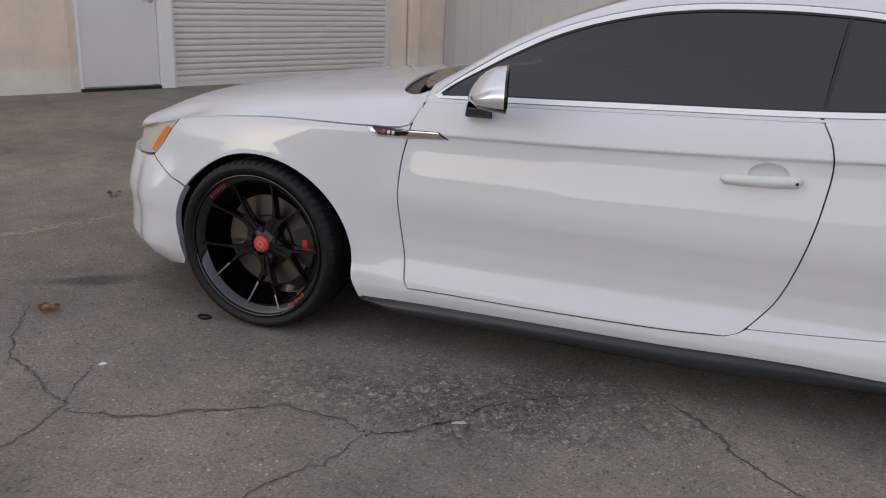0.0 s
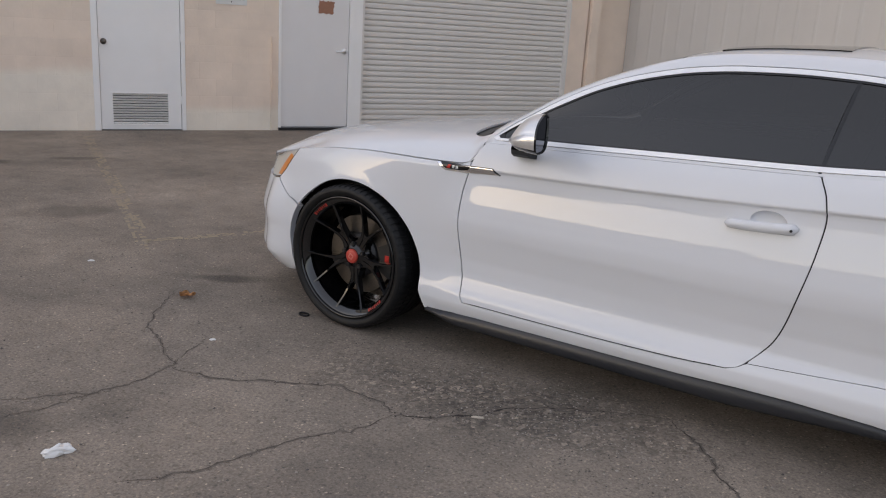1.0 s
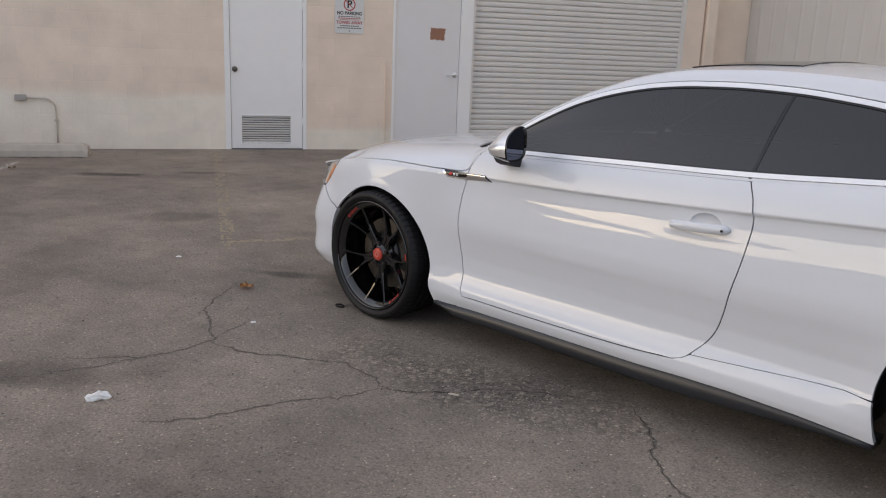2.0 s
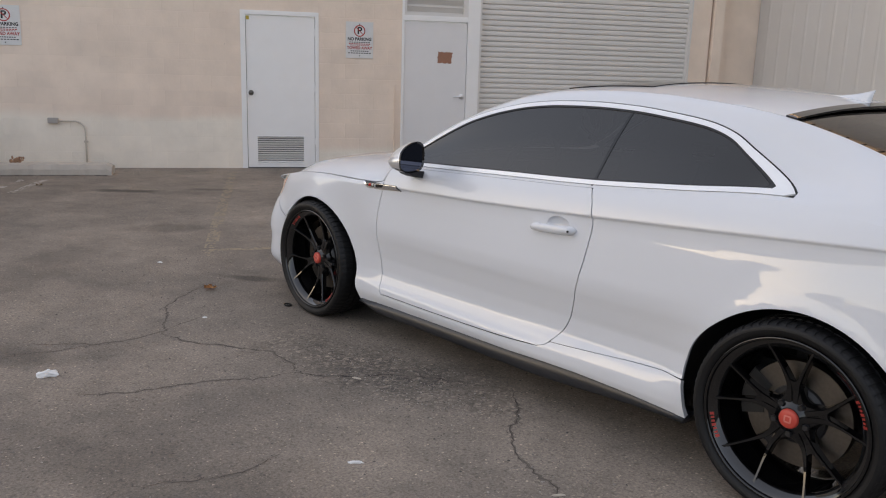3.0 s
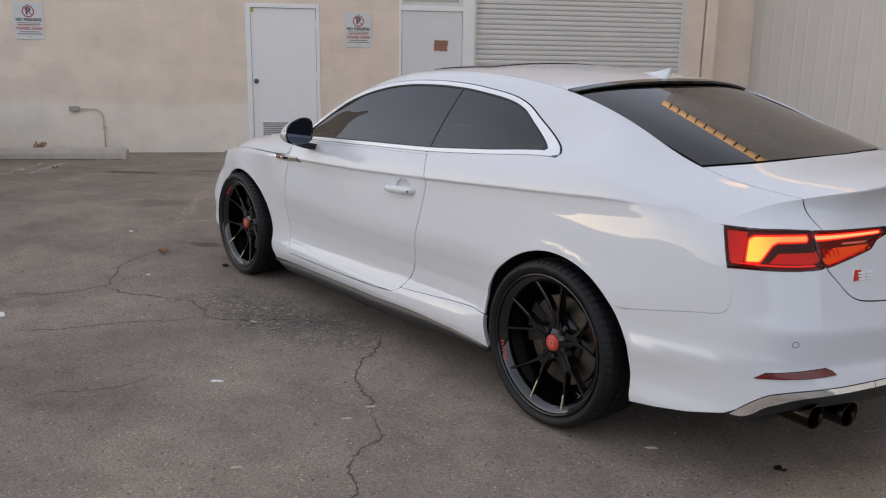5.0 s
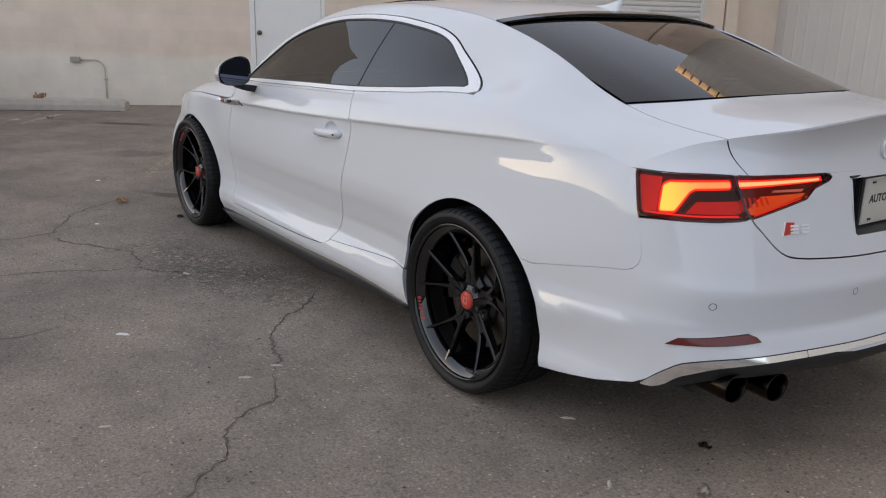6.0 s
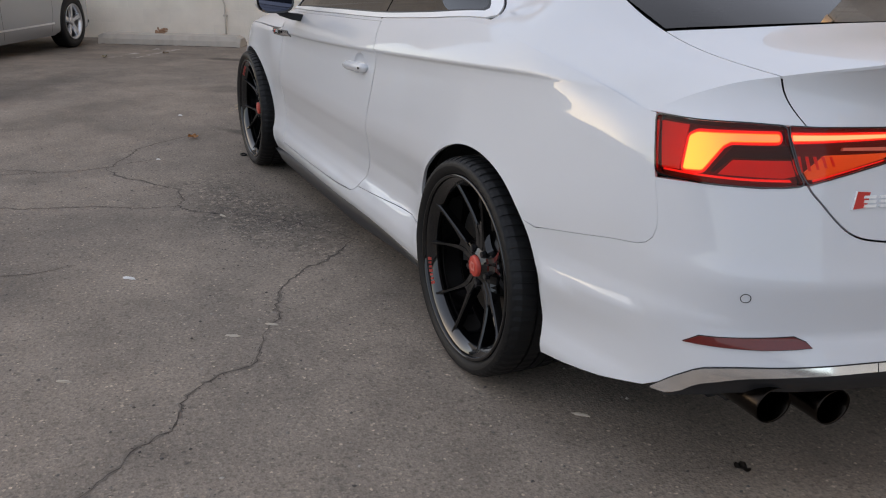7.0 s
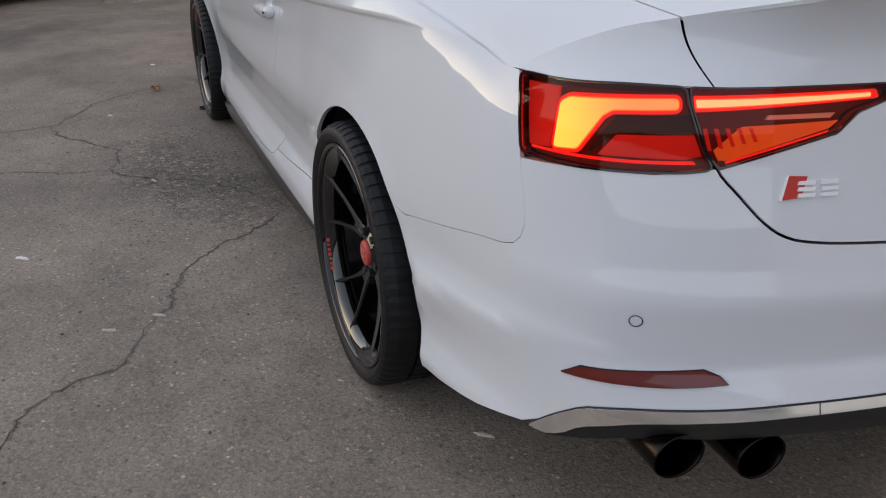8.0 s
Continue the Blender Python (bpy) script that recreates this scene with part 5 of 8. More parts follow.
def build_coupe():
    car = empty("car")
    tagged(car, "white two-door coupe with black wheels, tinted windows and lit tail lamps", "car")
    body = empty("body")
    body.parent = car
    side = dict(step=(0.030, 0.022), fine=(0.012, 0.012), lines=SIDE_LINES)

    def both(name, outline, material=M_PAINT, label="", parent=car, surf=ring, **kw):
        made = []
        for mir in (False, True):
            o = dict(side)
            o.update(kw)
            made.append(skin(name, surf, outline, o.pop("step"), material, parent, label, flip=o.pop("flip", False), mirror=mir, **o))
        return made

    def shoulder_normal(r):
        """The direction in which the rear shoulder faces, between side and deck."""
        x0 = r + bow(r, np.full(len(r), 0.80))
        s, z, v = s_of_x(x0), TOP(x0), np.full(len(r), 0.9)
        a, b = 0.002, 0.002
        m = np.cross(ring(s, z) - ring(s - a, z), ring(s, z) - ring(s, z - b))
        u = np.cross(upper(r + a, v) - upper(r, v), upper(r, v + b) - upper(r, v))
        m /= np.linalg.norm(m, axis=1)[:, None]
        u /= np.linalg.norm(u, axis=1)[:, None]
        u *= np.sign(u[:, 2:3])
        k = smooth01(1.45, 1.75, r)[:, None] * 0.5
        out = m * (1 - k) + u * k
        return out / np.linalg.norm(out, axis=1)[:, None]

    def quarter_normals(q, n3):
        x0 = np.interp(q[:, 0], _sd, _xd)
        top = TOP(x0)
        k = smooth01(top - 0.085, top, q[:, 1]) * smooth01(1.45, 1.75, x0) * (q[:, 0] < 5.05)
        out = n3 * (1 - k[:, None]) + shoulder_normal(x0 - bow(x0, np.full(len(x0), 0.80))) * k[:, None]
        return out / np.linalg.norm(out, axis=1)[:, None]

    fA, rA = ARCHES
    # front wing: bonnet line, door gap, foot, arch, bumper joint
    foot = [(-0.785, 0.245), (-0.80, 0.20), (-0.985, 0.185)]
    wing = [(x, z - 0.0045) for x, z in HOOD_LINE] + shifted([p for p in DOOR_FRONT if p[1] < 0.838], -GAP) + foot + [(-1.008, 0.26)] + arc(fA, 0, 146, 40) + [(-1.80, 0.535), (-1.86, 0.575), (-1.925, 0.608), (-1.80, 0.757)]
    both("front_wing", to_s(wing))
    # door
    door = [(x, z) for x, z in shifted(DOOR_FRONT, GAP)] + shifted(SILL_LINE, 0, GAP)[1:-1] + shifted(DOOR_REAR, -GAP)
    door += [(x, float(TOP(x)) - 0.001) for x in np.linspace(0.47, -0.74, 30)]
    doors = both("door", to_s(door), holes=[CUP])
    # quarter panel
    seam_b = curve_pts([(1.715, 0.556), (1.84, 0.578), (1.98, 0.603), (2.045, 0.612), (2.072, 0.63), (2.079, 0.66), (2.057, 0.762)], 24)
    quarter = shifted([p for p in DOOR_REAR if p[1] > 0.3165], GAP) + [(x, float(TOP(x))) for x in np.linspace(0.49, 2.02, 60)]
    quarter += [(2.0275, 0.8935), (2.055, 0.768)] + [(x - 0.0003, z + 0.0006) for x, z in seam_b[::-1]][1:] + arc(rA, 42, 173.5, 44)[0:] + [(0.945, 0.3470)]
    quarter += [(0.90, 0.3505), (0.75, 0.3435), (0.55, 0.3285), (0.45, 0.3205), (0.366, 0.3145)]
    both("quarter_panel", to_s(quarter), normal_fix=quarter_normals)
    # sill
    rocker = [(-0.985, 0.1835), (-0.80, 0.198), (-0.783, 0.2545)] + shifted(SILL_LINE, 0, -GAP)[1:] + shifted([p for p in DOOR_REAR if p[1] < 0.3105], GAP)[1:] + [(0.3655, 0.3125), (0.45, 0.3185), (0.55, 0.3265), (0.75, 0.3415), (0.90, 0.3485), (0.945, 0.3450)] + arc(rA, 174.2, 195, 12) + [(1.012, 0.205), (0.95, 0.209), (0.76, 0.222), (0.52, 0.2275), (0.34, 0.2235), (0.14, 0.214), (-0.4, 0.206), (-0.71, 0.199), (-0.94, 0.186)]
    both("sill", to_s(rocker), flange=0.02)
    # dark strips behind the gaps, added for the shade inside them
    def backing(line, width=0.010):
        p = np.array(line)
        g = np.gradient(p, axis=0)
        g /= np.hypot(*g.T)[:, None] + 1e-9
        q = np.stack([-g[:, 1], g[:, 0]], -1) * width
        both("gap_shade", to_s([tuple(v) for v in p + q] + [tuple(v) for v in (p - q)[::-1]]), M_SEAM, flange=0.0, shift=-0.007, lines=())
    backing(DOOR_FRONT)
    backing(SILL_LINE)
    backing(DOOR_REAR)
    backing([(x, z - 0.009) for x, z in HOOD_LINE], 0.008)
    # front bumper and rear bumper
    fbs = [(0.0, 0.14), (0.0, 0.60)] + to_s([(-2.06, 0.585), (-1.93, 0.605), (-1.862, 0.571), (-1.802, 0.531)] + arc(fA, 147.5, 180, 14) + [(-1.775, 0.20), (-1.80, 0.17), (-1.95, 0.145), (-2.1, 0.14)])
    both("front_bumper", fbs, flange=0.03)
    def lid_edge(d):
        """The boot lid's gap, moved d outwards or inwards, from the lamp to the middle."""
        p = np.array(curve_pts([(0.619, 0.776), (0.610, 0.762), (0.594, 0.745), (0.5415, 0.690), (0.522, 0.6765), (0.4975, 0.6670), (0.45, 0.6600), (0.42, 0.6575), (0.2, 0.6475), (0, 0.6445)], 50))
        g = np.gradient(p, axis=0)
        g /= np.hypot(*g.T)[:, None]
        return [tuple(q) for q in p + np.stack([-g[:, 1], g[:, 0]], -1) * d]

    rb = to_s([(1.764, 0.225)] + arc(rA, 0, 42, 14) + [(1.717, 0.5535)] + shifted(seam_b, 0.0003, -0.0006)[1:]) + rear_s([(0.80, 0.765), (0.70, 0.765)] + lid_edge(0.0022))
    rb += rear_s([(0, 0.375), (0.27, 0.378), (0.45, 0.398), (0.58, 0.393), (0.68, 0.382), (0.74, 0.355)]) + to_s([(2.13, 0.31), (2.09, 0.285), (1.98, 0.258), (1.85, 0.236)])
    both("rear_bumper", rb, flange=0.03)
    # boot lid's lower face
    lid = empty("boot_lid")
    lid.parent = car
    inner = rear_s(lid_edge(-0.0022)[::-1]) + [(5.2885, 0.7735), (5.300, 0.7765), (5.470, 0.8195), (5.502, 0.8475), (5.560, 0.8665), (5.571, 0.878), (5.558, 0.888)] + rear_s([(0, 0.888), (0, 0.867), (0.262, 0.867), (0.259, 0.860), (0.249, 0.712), (0.241, 0.705), (0, 0.703)])
    both("lower_face", inner, parent=lid)
    # boot lid's upper face and the strip behind the edge
    tp = dict(step=(0.030, 0.10), fine=(0.012, 0.06))
    lo, hi = 3.009, 6.991
    top = [(r, lo) for r in np.linspace(1.920, 2.38, 20)] + [(2.38, v) for v in np.linspace(lo, hi, 60)[1:]] + [(r, hi) for r in np.linspace(2.38, 1.920, 20)[1:]] + [(r, v) for r, v in zip(1.920 + 0.055 * np.sin(np.linspace(0, np.pi, 40)), np.linspace(hi, lo, 40))][1:-1]
    skin("upper_face", upper, top, tp["step"], M_PAINT, lid, fine=tp["fine"], flip=False, flange=0.006)
    strip = [(lo, 0), (hi, 0), (hi, 1), (lo, 1)]
    skin("rear_face", tail, strip, (0.08, 0.1), M_PAINT, lid, fine=(0.05, 0.1), flip=True, flange=0.0)
    # shoulder strips over the lamps, part of the quarter
    for mir in (False, True):
        skin("tail_corner", tail, [(0.02, 0), (lo - 0.012, 0), (lo - 0.012, 1), (0.02, 1)], (0.08, 0.1), M_PAINT, car, fine=(0.05, 0.1), flip=True, flange=0.004, mirror=mir)

    # upper side: pillars, roof rail and rear shoulder, with the window's opening
    def vz(pts):
        p = np.array(pts)
        return list(zip(p[:, 0], v_of_z(p[:, 0], p[:, 1])))

    win_top = curve_pts([(-0.738, 0.937), (-0.68, 0.983), (-0.59, 1.042), (-0.50, 1.098), (-0.33, 1.180), (-0.16, 1.232), (0.0, 1.262), (0.16, 1.276), (0.34, 1.280), (0.51, 1.275), (0.71, 1.257), (0.86, 1.236), (0.965, 1.206), (1.06, 1.155), (1.20, 1.075), (1.262, 1.036)], 90)
    win_bot = [(x, float(TOP(x)) + 0.012) for x in np.linspace(1.262, -0.72, 70)]
    opening = vz(win_top) + vz(win_bot)[1:]
    _t = np.array(win_top)
    _g = np.gradient(_t, axis=0)
    _g /= np.hypot(*_g.T)[:, None]

    def wider(d):
        """The opening with a dark gap left round the bright frame."""
        top_ = _t - np.stack([_g[:, 1], -_g[:, 0]], -1) * d
        return vz([tuple(q) for q in top_] + [(top_[-1, 0] + 0.5 * d, float(TOP(1.262)) + 0.012 - 0.25 * d)] + [(x, z - 0.25 * d) for x, z in win_bot[1:-1]])
    opening_gap = wider(0.0055)

    def blend_normals(q, n3):
        k = (1 - smooth01(0.0, 0.9, q[:, 1])) * smooth01(1.27, 1.4, q[:, 0])
        out = n3 * (1 - k[:, None]) + shoulder_normal(q[:, 0]) * k[:, None]
        return out / np.linalg.norm(out, axis=1)[:, None]

    rail = [(r, 0.0) for r in np.linspace(-0.752, 2.38, 120)] + [(2.38, v) for v in np.linspace(0.0, 2.996, 30)[1:]]
    rail += [(r, 2.996) for r in np.linspace(2.38, -0.10, 90)[1:]] + [(r, 2.996) for r in np.linspace(-0.10, -0.766, 30)[1:]] + [(-0.766, 2.9), (-0.766, 1.5), (-0.764, 0.3)]
    for mir in (False, True):
        skin("roof_side", upper, rail, (0.030, 0.12), M_PAINT, car, fine=(0.014, 0.05), holes=[opening_gap], flip=False, flange=0.006, mirror=mir, normal_fix=blend_normals)

    # bright frame of the side windows: a band inside the opening, broad at the rear corner
    def front(x):
        return 0.45 + 0.55 * smooth01(-0.72, -0.45, x)      # the frame narrows to its front corner

    def inner(d, rear):
        """The opening's outline moved inwards by d, by more along the rear upright."""
        t = np.array(win_top)
        g = np.gradient(t, axis=0)
        g /= np.hypot(*g.T)[:, None]
        w = d * front(t[:, 0]) + (rear - d) * smooth01(0.90, 1.20, t[:, 0])
        top_ = t + np.stack([g[:, 1], -g[:, 0]], -1) * w[:, None]
        foot = lambda x: TOP(x) + 0.012 + d * front(x)
        top_ = top_[(top_[:, 1] > foot(top_[:, 0]) + 0.006)]
        xs = np.linspace(top_[-1, 0] - 0.006, top_[0, 0] + 0.012, 60)
        return [tuple(q) for q in top_] + [(x, float(foot(x))) for x in xs]

    for mir in (False, True):
        skin("trim_gap", upper, wider(0.010), (0.03, 0.12), M_SEAM, car, fine=(0.014, 0.04), holes=[vz(inner(0.006, 0.006))], flip=False, flange=0.0, shift=-0.003, mirror=mir)
    frame_hole = vz(inner(0.016, 0.028))
    for mir in (False, True):
        skin("window_trim", upper, opening, (0.03, 0.12), M_ALU, car, fine=(0.014, 0.04), holes=[frame_hole], flip=False, flange=0.008, shift=0.003, mirror=mir, label="bright aluminium window surround")
        skin("window_seal", upper, vz(inner(0.014, 0.026)), (0.03, 0.12), M_SATIN, car, fine=(0.014, 0.04), holes=[vz(inner(0.022, 0.035))], flip=False, flange=0.004, shift=0.001, mirror=mir)
    # the two panes of each side with the slanting pillar between them
    pane_all = np.array(inner(0.020, 0.033))

    def cut(poly, keep_front, off):
        # the pillar's line from (0.478, 0.98) to (0.512, 1.28)
        f = lambda p: (p[0] - (0.478 + (p[1] - 0.98) * 0.075 / 0.3 * 0.62)) * (-1 if keep_front else 1) - off
        out = []
        n = len(poly)
        for i in range(n):
            a, b = poly[i], poly[(i + 1) % n]
            fa, fb_ = f(a), f(b)
            if fa >= 0:
                out.append(tuple(a))
            if fa * fb_ < 0:
                t = fa / (fa - fb_)
                out.append(tuple(a + (b - a) * t))
        return out

    for mir in (False, True):
        a = skin("side_window", upper, vz(cut(pane_all, True, 0.006)), (0.04, 0.15), M_GLASS, car, fine=(0.016, 0.05), flip=False, flange=0.004, shift=-0.002, mirror=mir, label="tinted side window glass")
        b = skin("quarter_window", upper, vz(cut(pane_all, False, 0.005)), (0.04, 0.15), M_GLASS, car, fine=(0.016, 0.05), flip=False, flange=0.004, shift=-0.002, mirror=mir, label="tinted rear side window glass")
        for o in (a, b):
            o.visible_shadow = False
        z = np.linspace(0.968, 1.272, 12)
        line = 0.478 + (z - 0.98) * 0.075 / 0.3 * 0.62
        pil = list(zip(line - 0.006, z)) + list(zip(line + 0.005, z))[::-1]
        skin("pillar_strip", upper, vz(pil), (0.02, 0.1), M_BLACK, car, flip=False, flange=0.006, shift=0.0, mirror=mir, label="gloss black pillar strip")

    # roof, screens and bonnet, over the whole width
    def across(r_front, r_rear, lo, hi, bulge_f=0.0, bulge_r=0.0, n=50):
        vs = np.linspace(lo, hi, n)
        hump = np.sin(np.pi * (vs - lo) / (hi - lo))
        return [(r, v) for r, v in zip(r_front + bulge_f * hump, vs)] + [(r, v) for r, v in zip((r_rear + bulge_r * hump)[::-1], vs[::-1])]

    vs50 = np.linspace(3.015, 6.985, 50)
    hump50 = np.sin(np.pi * (vs50 - 3.015) / 3.97)
    sunroof = [(r, v) for r, v in zip(0.02 - 0.05 * hump50[6:44], vs50[6:44])] + [(r, v) for r, v in zip(np.full(38, 0.44), vs50[6:44])][::-1]
    roof = across(np.full(50, -0.085), np.full(50, 1.115), 3.015, 6.985, -0.055, 0.07)
    skin("roof", upper, roof, (0.035, 0.14), M_PAINT, car, fine=(0.03, 0.06), holes=[sunroof], flip=False, flange=0.006)
    skin("sunroof", upper, sunroof, (0.035, 0.14), M_BLACK, car, fine=(0.03, 0.06), flip=False, flange=0.015, shift=0.004, label="dark glass sunroof")
    wind = across(np.full(50, -0.80), np.full(50, -0.10), 3.02, 6.98, -0.19, -0.055)
    g1 = skin("windscreen", upper, wind, (0.035, 0.14), M_GLASS, car, fine=(0.03, 0.06), flip=False, flange=0.004, shift=-0.002, label="dark windscreen glass")
    back = across(np.full(50, 1.125), np.full(50, 1.902), 3.02, 6.98, 0.07, 0.055)
    g2 = skin("rear_window", screen, back, (0.035, 0.14), M_REARGLASS, car, fine=(0.03, 0.06), flip=False, flange=0.004, shift=-0.002, label="dark tinted rear window glass")
    g1.visible_shadow = g2.visible_shadow = False
    lip = across(np.full(50, 1.102), np.full(50, 1.142), 3.0, 7.0, 0.07, 0.072)
    skin("roof_lip", upper, lip, (0.03, 0.14), M_BLACK, car, fine=(0.02, 0.06), flip=False, flange=0.008, shift=0.006, label="gloss black lip over the rear window")
    vsh = np.linspace(0.012, 9.988, 60)
    rear_edge = -0.7685 - 0.012 * smooth01(0.5, 0.0, np.minimum(vsh, 10 - vsh)) - 0.240 * np.clip(np.sin(np.pi * np.clip((vsh - 2.2) / 5.6, 0, 1)), 0, 1) ** 0.8
    hood = [(-2.27, v) for v in vsh] + [(r, v) for r, v in zip(rear_edge[::-1], vsh[::-1])]
    skin("bonnet", upper, hood, (0.035, 0.14), M_PAINT, car, fine=(0.03, 0.05), flip=False, flange=0.008)
    vc = np.linspace(2.4, 7.6, 50)
    cowl = [(r, v) for r, v in zip(-0.79 - 0.225 * np.sin(np.pi * np.clip((vc - 2.2) / 5.6, 0, 1)) ** 0.8, vc)] + [(r, v) for r, v in zip((-0.77 - 0.185 * np.sin(np.pi * (vc - 2.4) / 5.2))[::-1], vc[::-1])]
    skin("cowl", upper, cowl, (0.03, 0.14), M_SATIN, car, fine=(0.02, 0.06), flip=False, flange=0.01, shift=-0.012, label="black cowl under the windscreen")
    for mir in (False, True):
        skin("pillar_foot", upper, [(-0.815, 0.02), (-0.735, 0.02), (-0.735, 0.30), (-0.74, 1.4), (-0.815, 1.4)], (0.02, 0.1), M_PAINT, car, fine=(0.012, 0.05), flip=False, flange=0.0, shift=-0.0035, mirror=mir)
    body.name = "underbody"
    bm = bmesh.new()
    bm_box(0, 0, 0.280, 1.86, 1.52, 0.260, 0.02, bm=bm)
    bm_box(-1.95, 0, 0.36, 0.30, 1.30, 0.30, 0.03, bm=bm)
    bm_box(1.98, 0, 0.41, 0.36, 1.40, 0.34, 0.03, bm=bm)
    bm_box(-1.38, 0, 0.45, 0.85, 1.15, 0.45, 0.03, bm=bm)
    bm_box(1.38, 0, 0.43, 0.85, 1.15, 0.50, 0.03, bm=bm)
    link_mesh("floor_pan", bm, M_SATIN, body)
    # box added low under the tail, out of view, to deepen the shade below
    link_mesh("rear_shade_box", fixed(bm_box(1.80, 0, 0.295, 0.70, 1.24, 0.19, 0.03)), M_SATIN, body)
    # wheel houses: half tunnels, closed on the inner side
    for ax, az, ar in ARCHES:
        for sgn in (-1, 1):
            bm = bmesh.new()
            rows = []
            for a in np.linspace(-3, 183, 48):
                c, q = math.cos(radians(a)), math.sin(radians(a))
                rows.append([bm.verts.new((ax + r * c, sgn * y, az + r * q)) for r, y in ((ar + 0.022, float(np.interp(ax + ar * c, [-1.80, -1.70, -1.5, -1.2, 1.38, 1.65, 1.80], [0.79, 0.825, 0.862, 0.875, 0.88, 0.865, 0.845]))), (ar + 0.024, 0.60), (0.02, 0.59))])
            for p, q in zip(rows, rows[1:]):
                for i in range(2):
                    bm.faces.new((p[i], q[i], q[i + 1], p[i + 1]))
            fixed(bm)
            link_mesh("wheel_house", bm, M_SATIN, car, smooth=True)
    return car, doors, lid


CAR, DOORS, LID = build_coupe()


# ---- the white coupe: wheels ----
TYRE_R, RIM_R, HUB_Z = 0.3300, 0.275, 0.3280


M_LIPMARK = plain("dull_red_paint", (0.34, 0.03, 0.022), 0.45)


def build_wheel(marks):
    """A wheel round the local y axis, its outer face towards -y."""
    root = empty("wheel")
    to_y = Matrix.Rotation(radians(90), 4, "X")        # local z of the lathe -> -y
    # tyre: rounded shoulders, four round grooves, cross grooves on the shoulders
    base = [(RIM_R - 0.004, 0.112), (RIM_R + 0.006, 0.130), (0.294, 0.1390), (0.306, 0.1400), (0.315, 0.1350), (0.3215, 0.1260), (0.3255, 0.115)]
    tread = []
    for a, b in ((0.110, 0.068), (0.060, 0.022), (0.014, -0.014), (-0.022, -0.060), (-0.068, -0.103)):
        tread += [(TYRE_R - 0.003 * abs(a) / 0.103, a), (TYRE_R - 0.003 * abs(b) / 0.103, b)]
        if b > -0.1:
            tread += [(0.3210, b - 0.001), (0.3210, b - 0.007)]
    prof = base + tread[0:] + [(r, -h + 0.014) for r, h in base[::-1]]
    bm = bmesh.new()
    seg = 66 * 6
    rings = []
    for k in range(seg):
        a = 2 * math.pi * (k // 6 + (0.0, 0.09, 0.12, 0.50, 0.57, 0.60)[k % 6]) / 66
        notch = k % 6 in (0, 1)
        ring_ = []
        for r, h in prof:
            rr = r
            if notch and 0.062 < abs(h) < 0.128 and r > 0.318:
                rr = r - 0.0032
            if k % 6 in (3, 4) and 0.015 < abs(h) < 0.061 and r > 0.323:
                rr = r - 0.0025
            aa = a + (abs(h) - 0.06) * 0.25
            ring_.append(bm.verts.new(to_y @ Vector((rr * math.cos(aa), rr * math.sin(aa), h))))
        rings.append(ring_)
    for k in range(seg):
        p, q = rings[k], rings[(k + 1) % seg]
        for i in range(len(prof) - 1):
            bm.faces.new((p[i], q[i], q[i + 1], p[i + 1]))
    fixed(bm)
    tyre = part("tyre", bm, M_RUBBER, root, "black low-profile tyre", True)
    for poly in tyre.data.polygons:
        c = poly.center
        poly.use_smooth = math.hypot(c.x, c.z) < 0.3155
    # moulded bead lines on the sidewall
    part("sidewall_ring", bm_lathe([(0.2985, 0.1398), (0.301, 0.1412), (0.3035, 0.1402)], 96, to_y), M_RUBBER, root, "", True)
    # rim: rounded edge, a slanting inner band and the deep barrel
    part("rim", bm_lathe([(RIM_R + 0.002, 0.112), (RIM_R + 0.004, 0.131), (RIM_R, 0.1345), (RIM_R - 0.005, 0.1340), (RIM_R - 0.008, 0.129), (RIM_R - 0.009, 0.123)], 96, to_y), M_BLACK, root, "gloss black rim", True)
    part("rim_band", bm_lathe([(RIM_R - 0.009, 0.123), (RIM_R - 0.030, 0.112), (RIM_R - 0.036, 0.100)], 96, to_y), M_RIM, root, "", True)
    part("barrel", bm_lathe([(RIM_R - 0.036, 0.100), (RIM_R - 0.038, 0.094), (RIM_R - 0.034, 0.088), (RIM_R - 0.028, 0.070), (RIM_R - 0.050, 0.028), (RIM_R - 0.050, -0.10), (RIM_R - 0.010, -0.118), (RIM_R, -0.12)], 96, to_y), M_BLACK, root, "", True)
    # five forked spokes, dished towards the hub
    face_at = pchip([0.03, 0.09, 0.14, 0.20, 0.272], [0.070, 0.071, 0.079, 0.096, 0.124])

    reach = pchip([0, 0.16, 0.34, 0.46, 1.0], [(0.040, 0.0095), (0.078, 0.0110), (0.112, 0.0140), (0.134, 0.0215), (0.2530, 0.0780)])

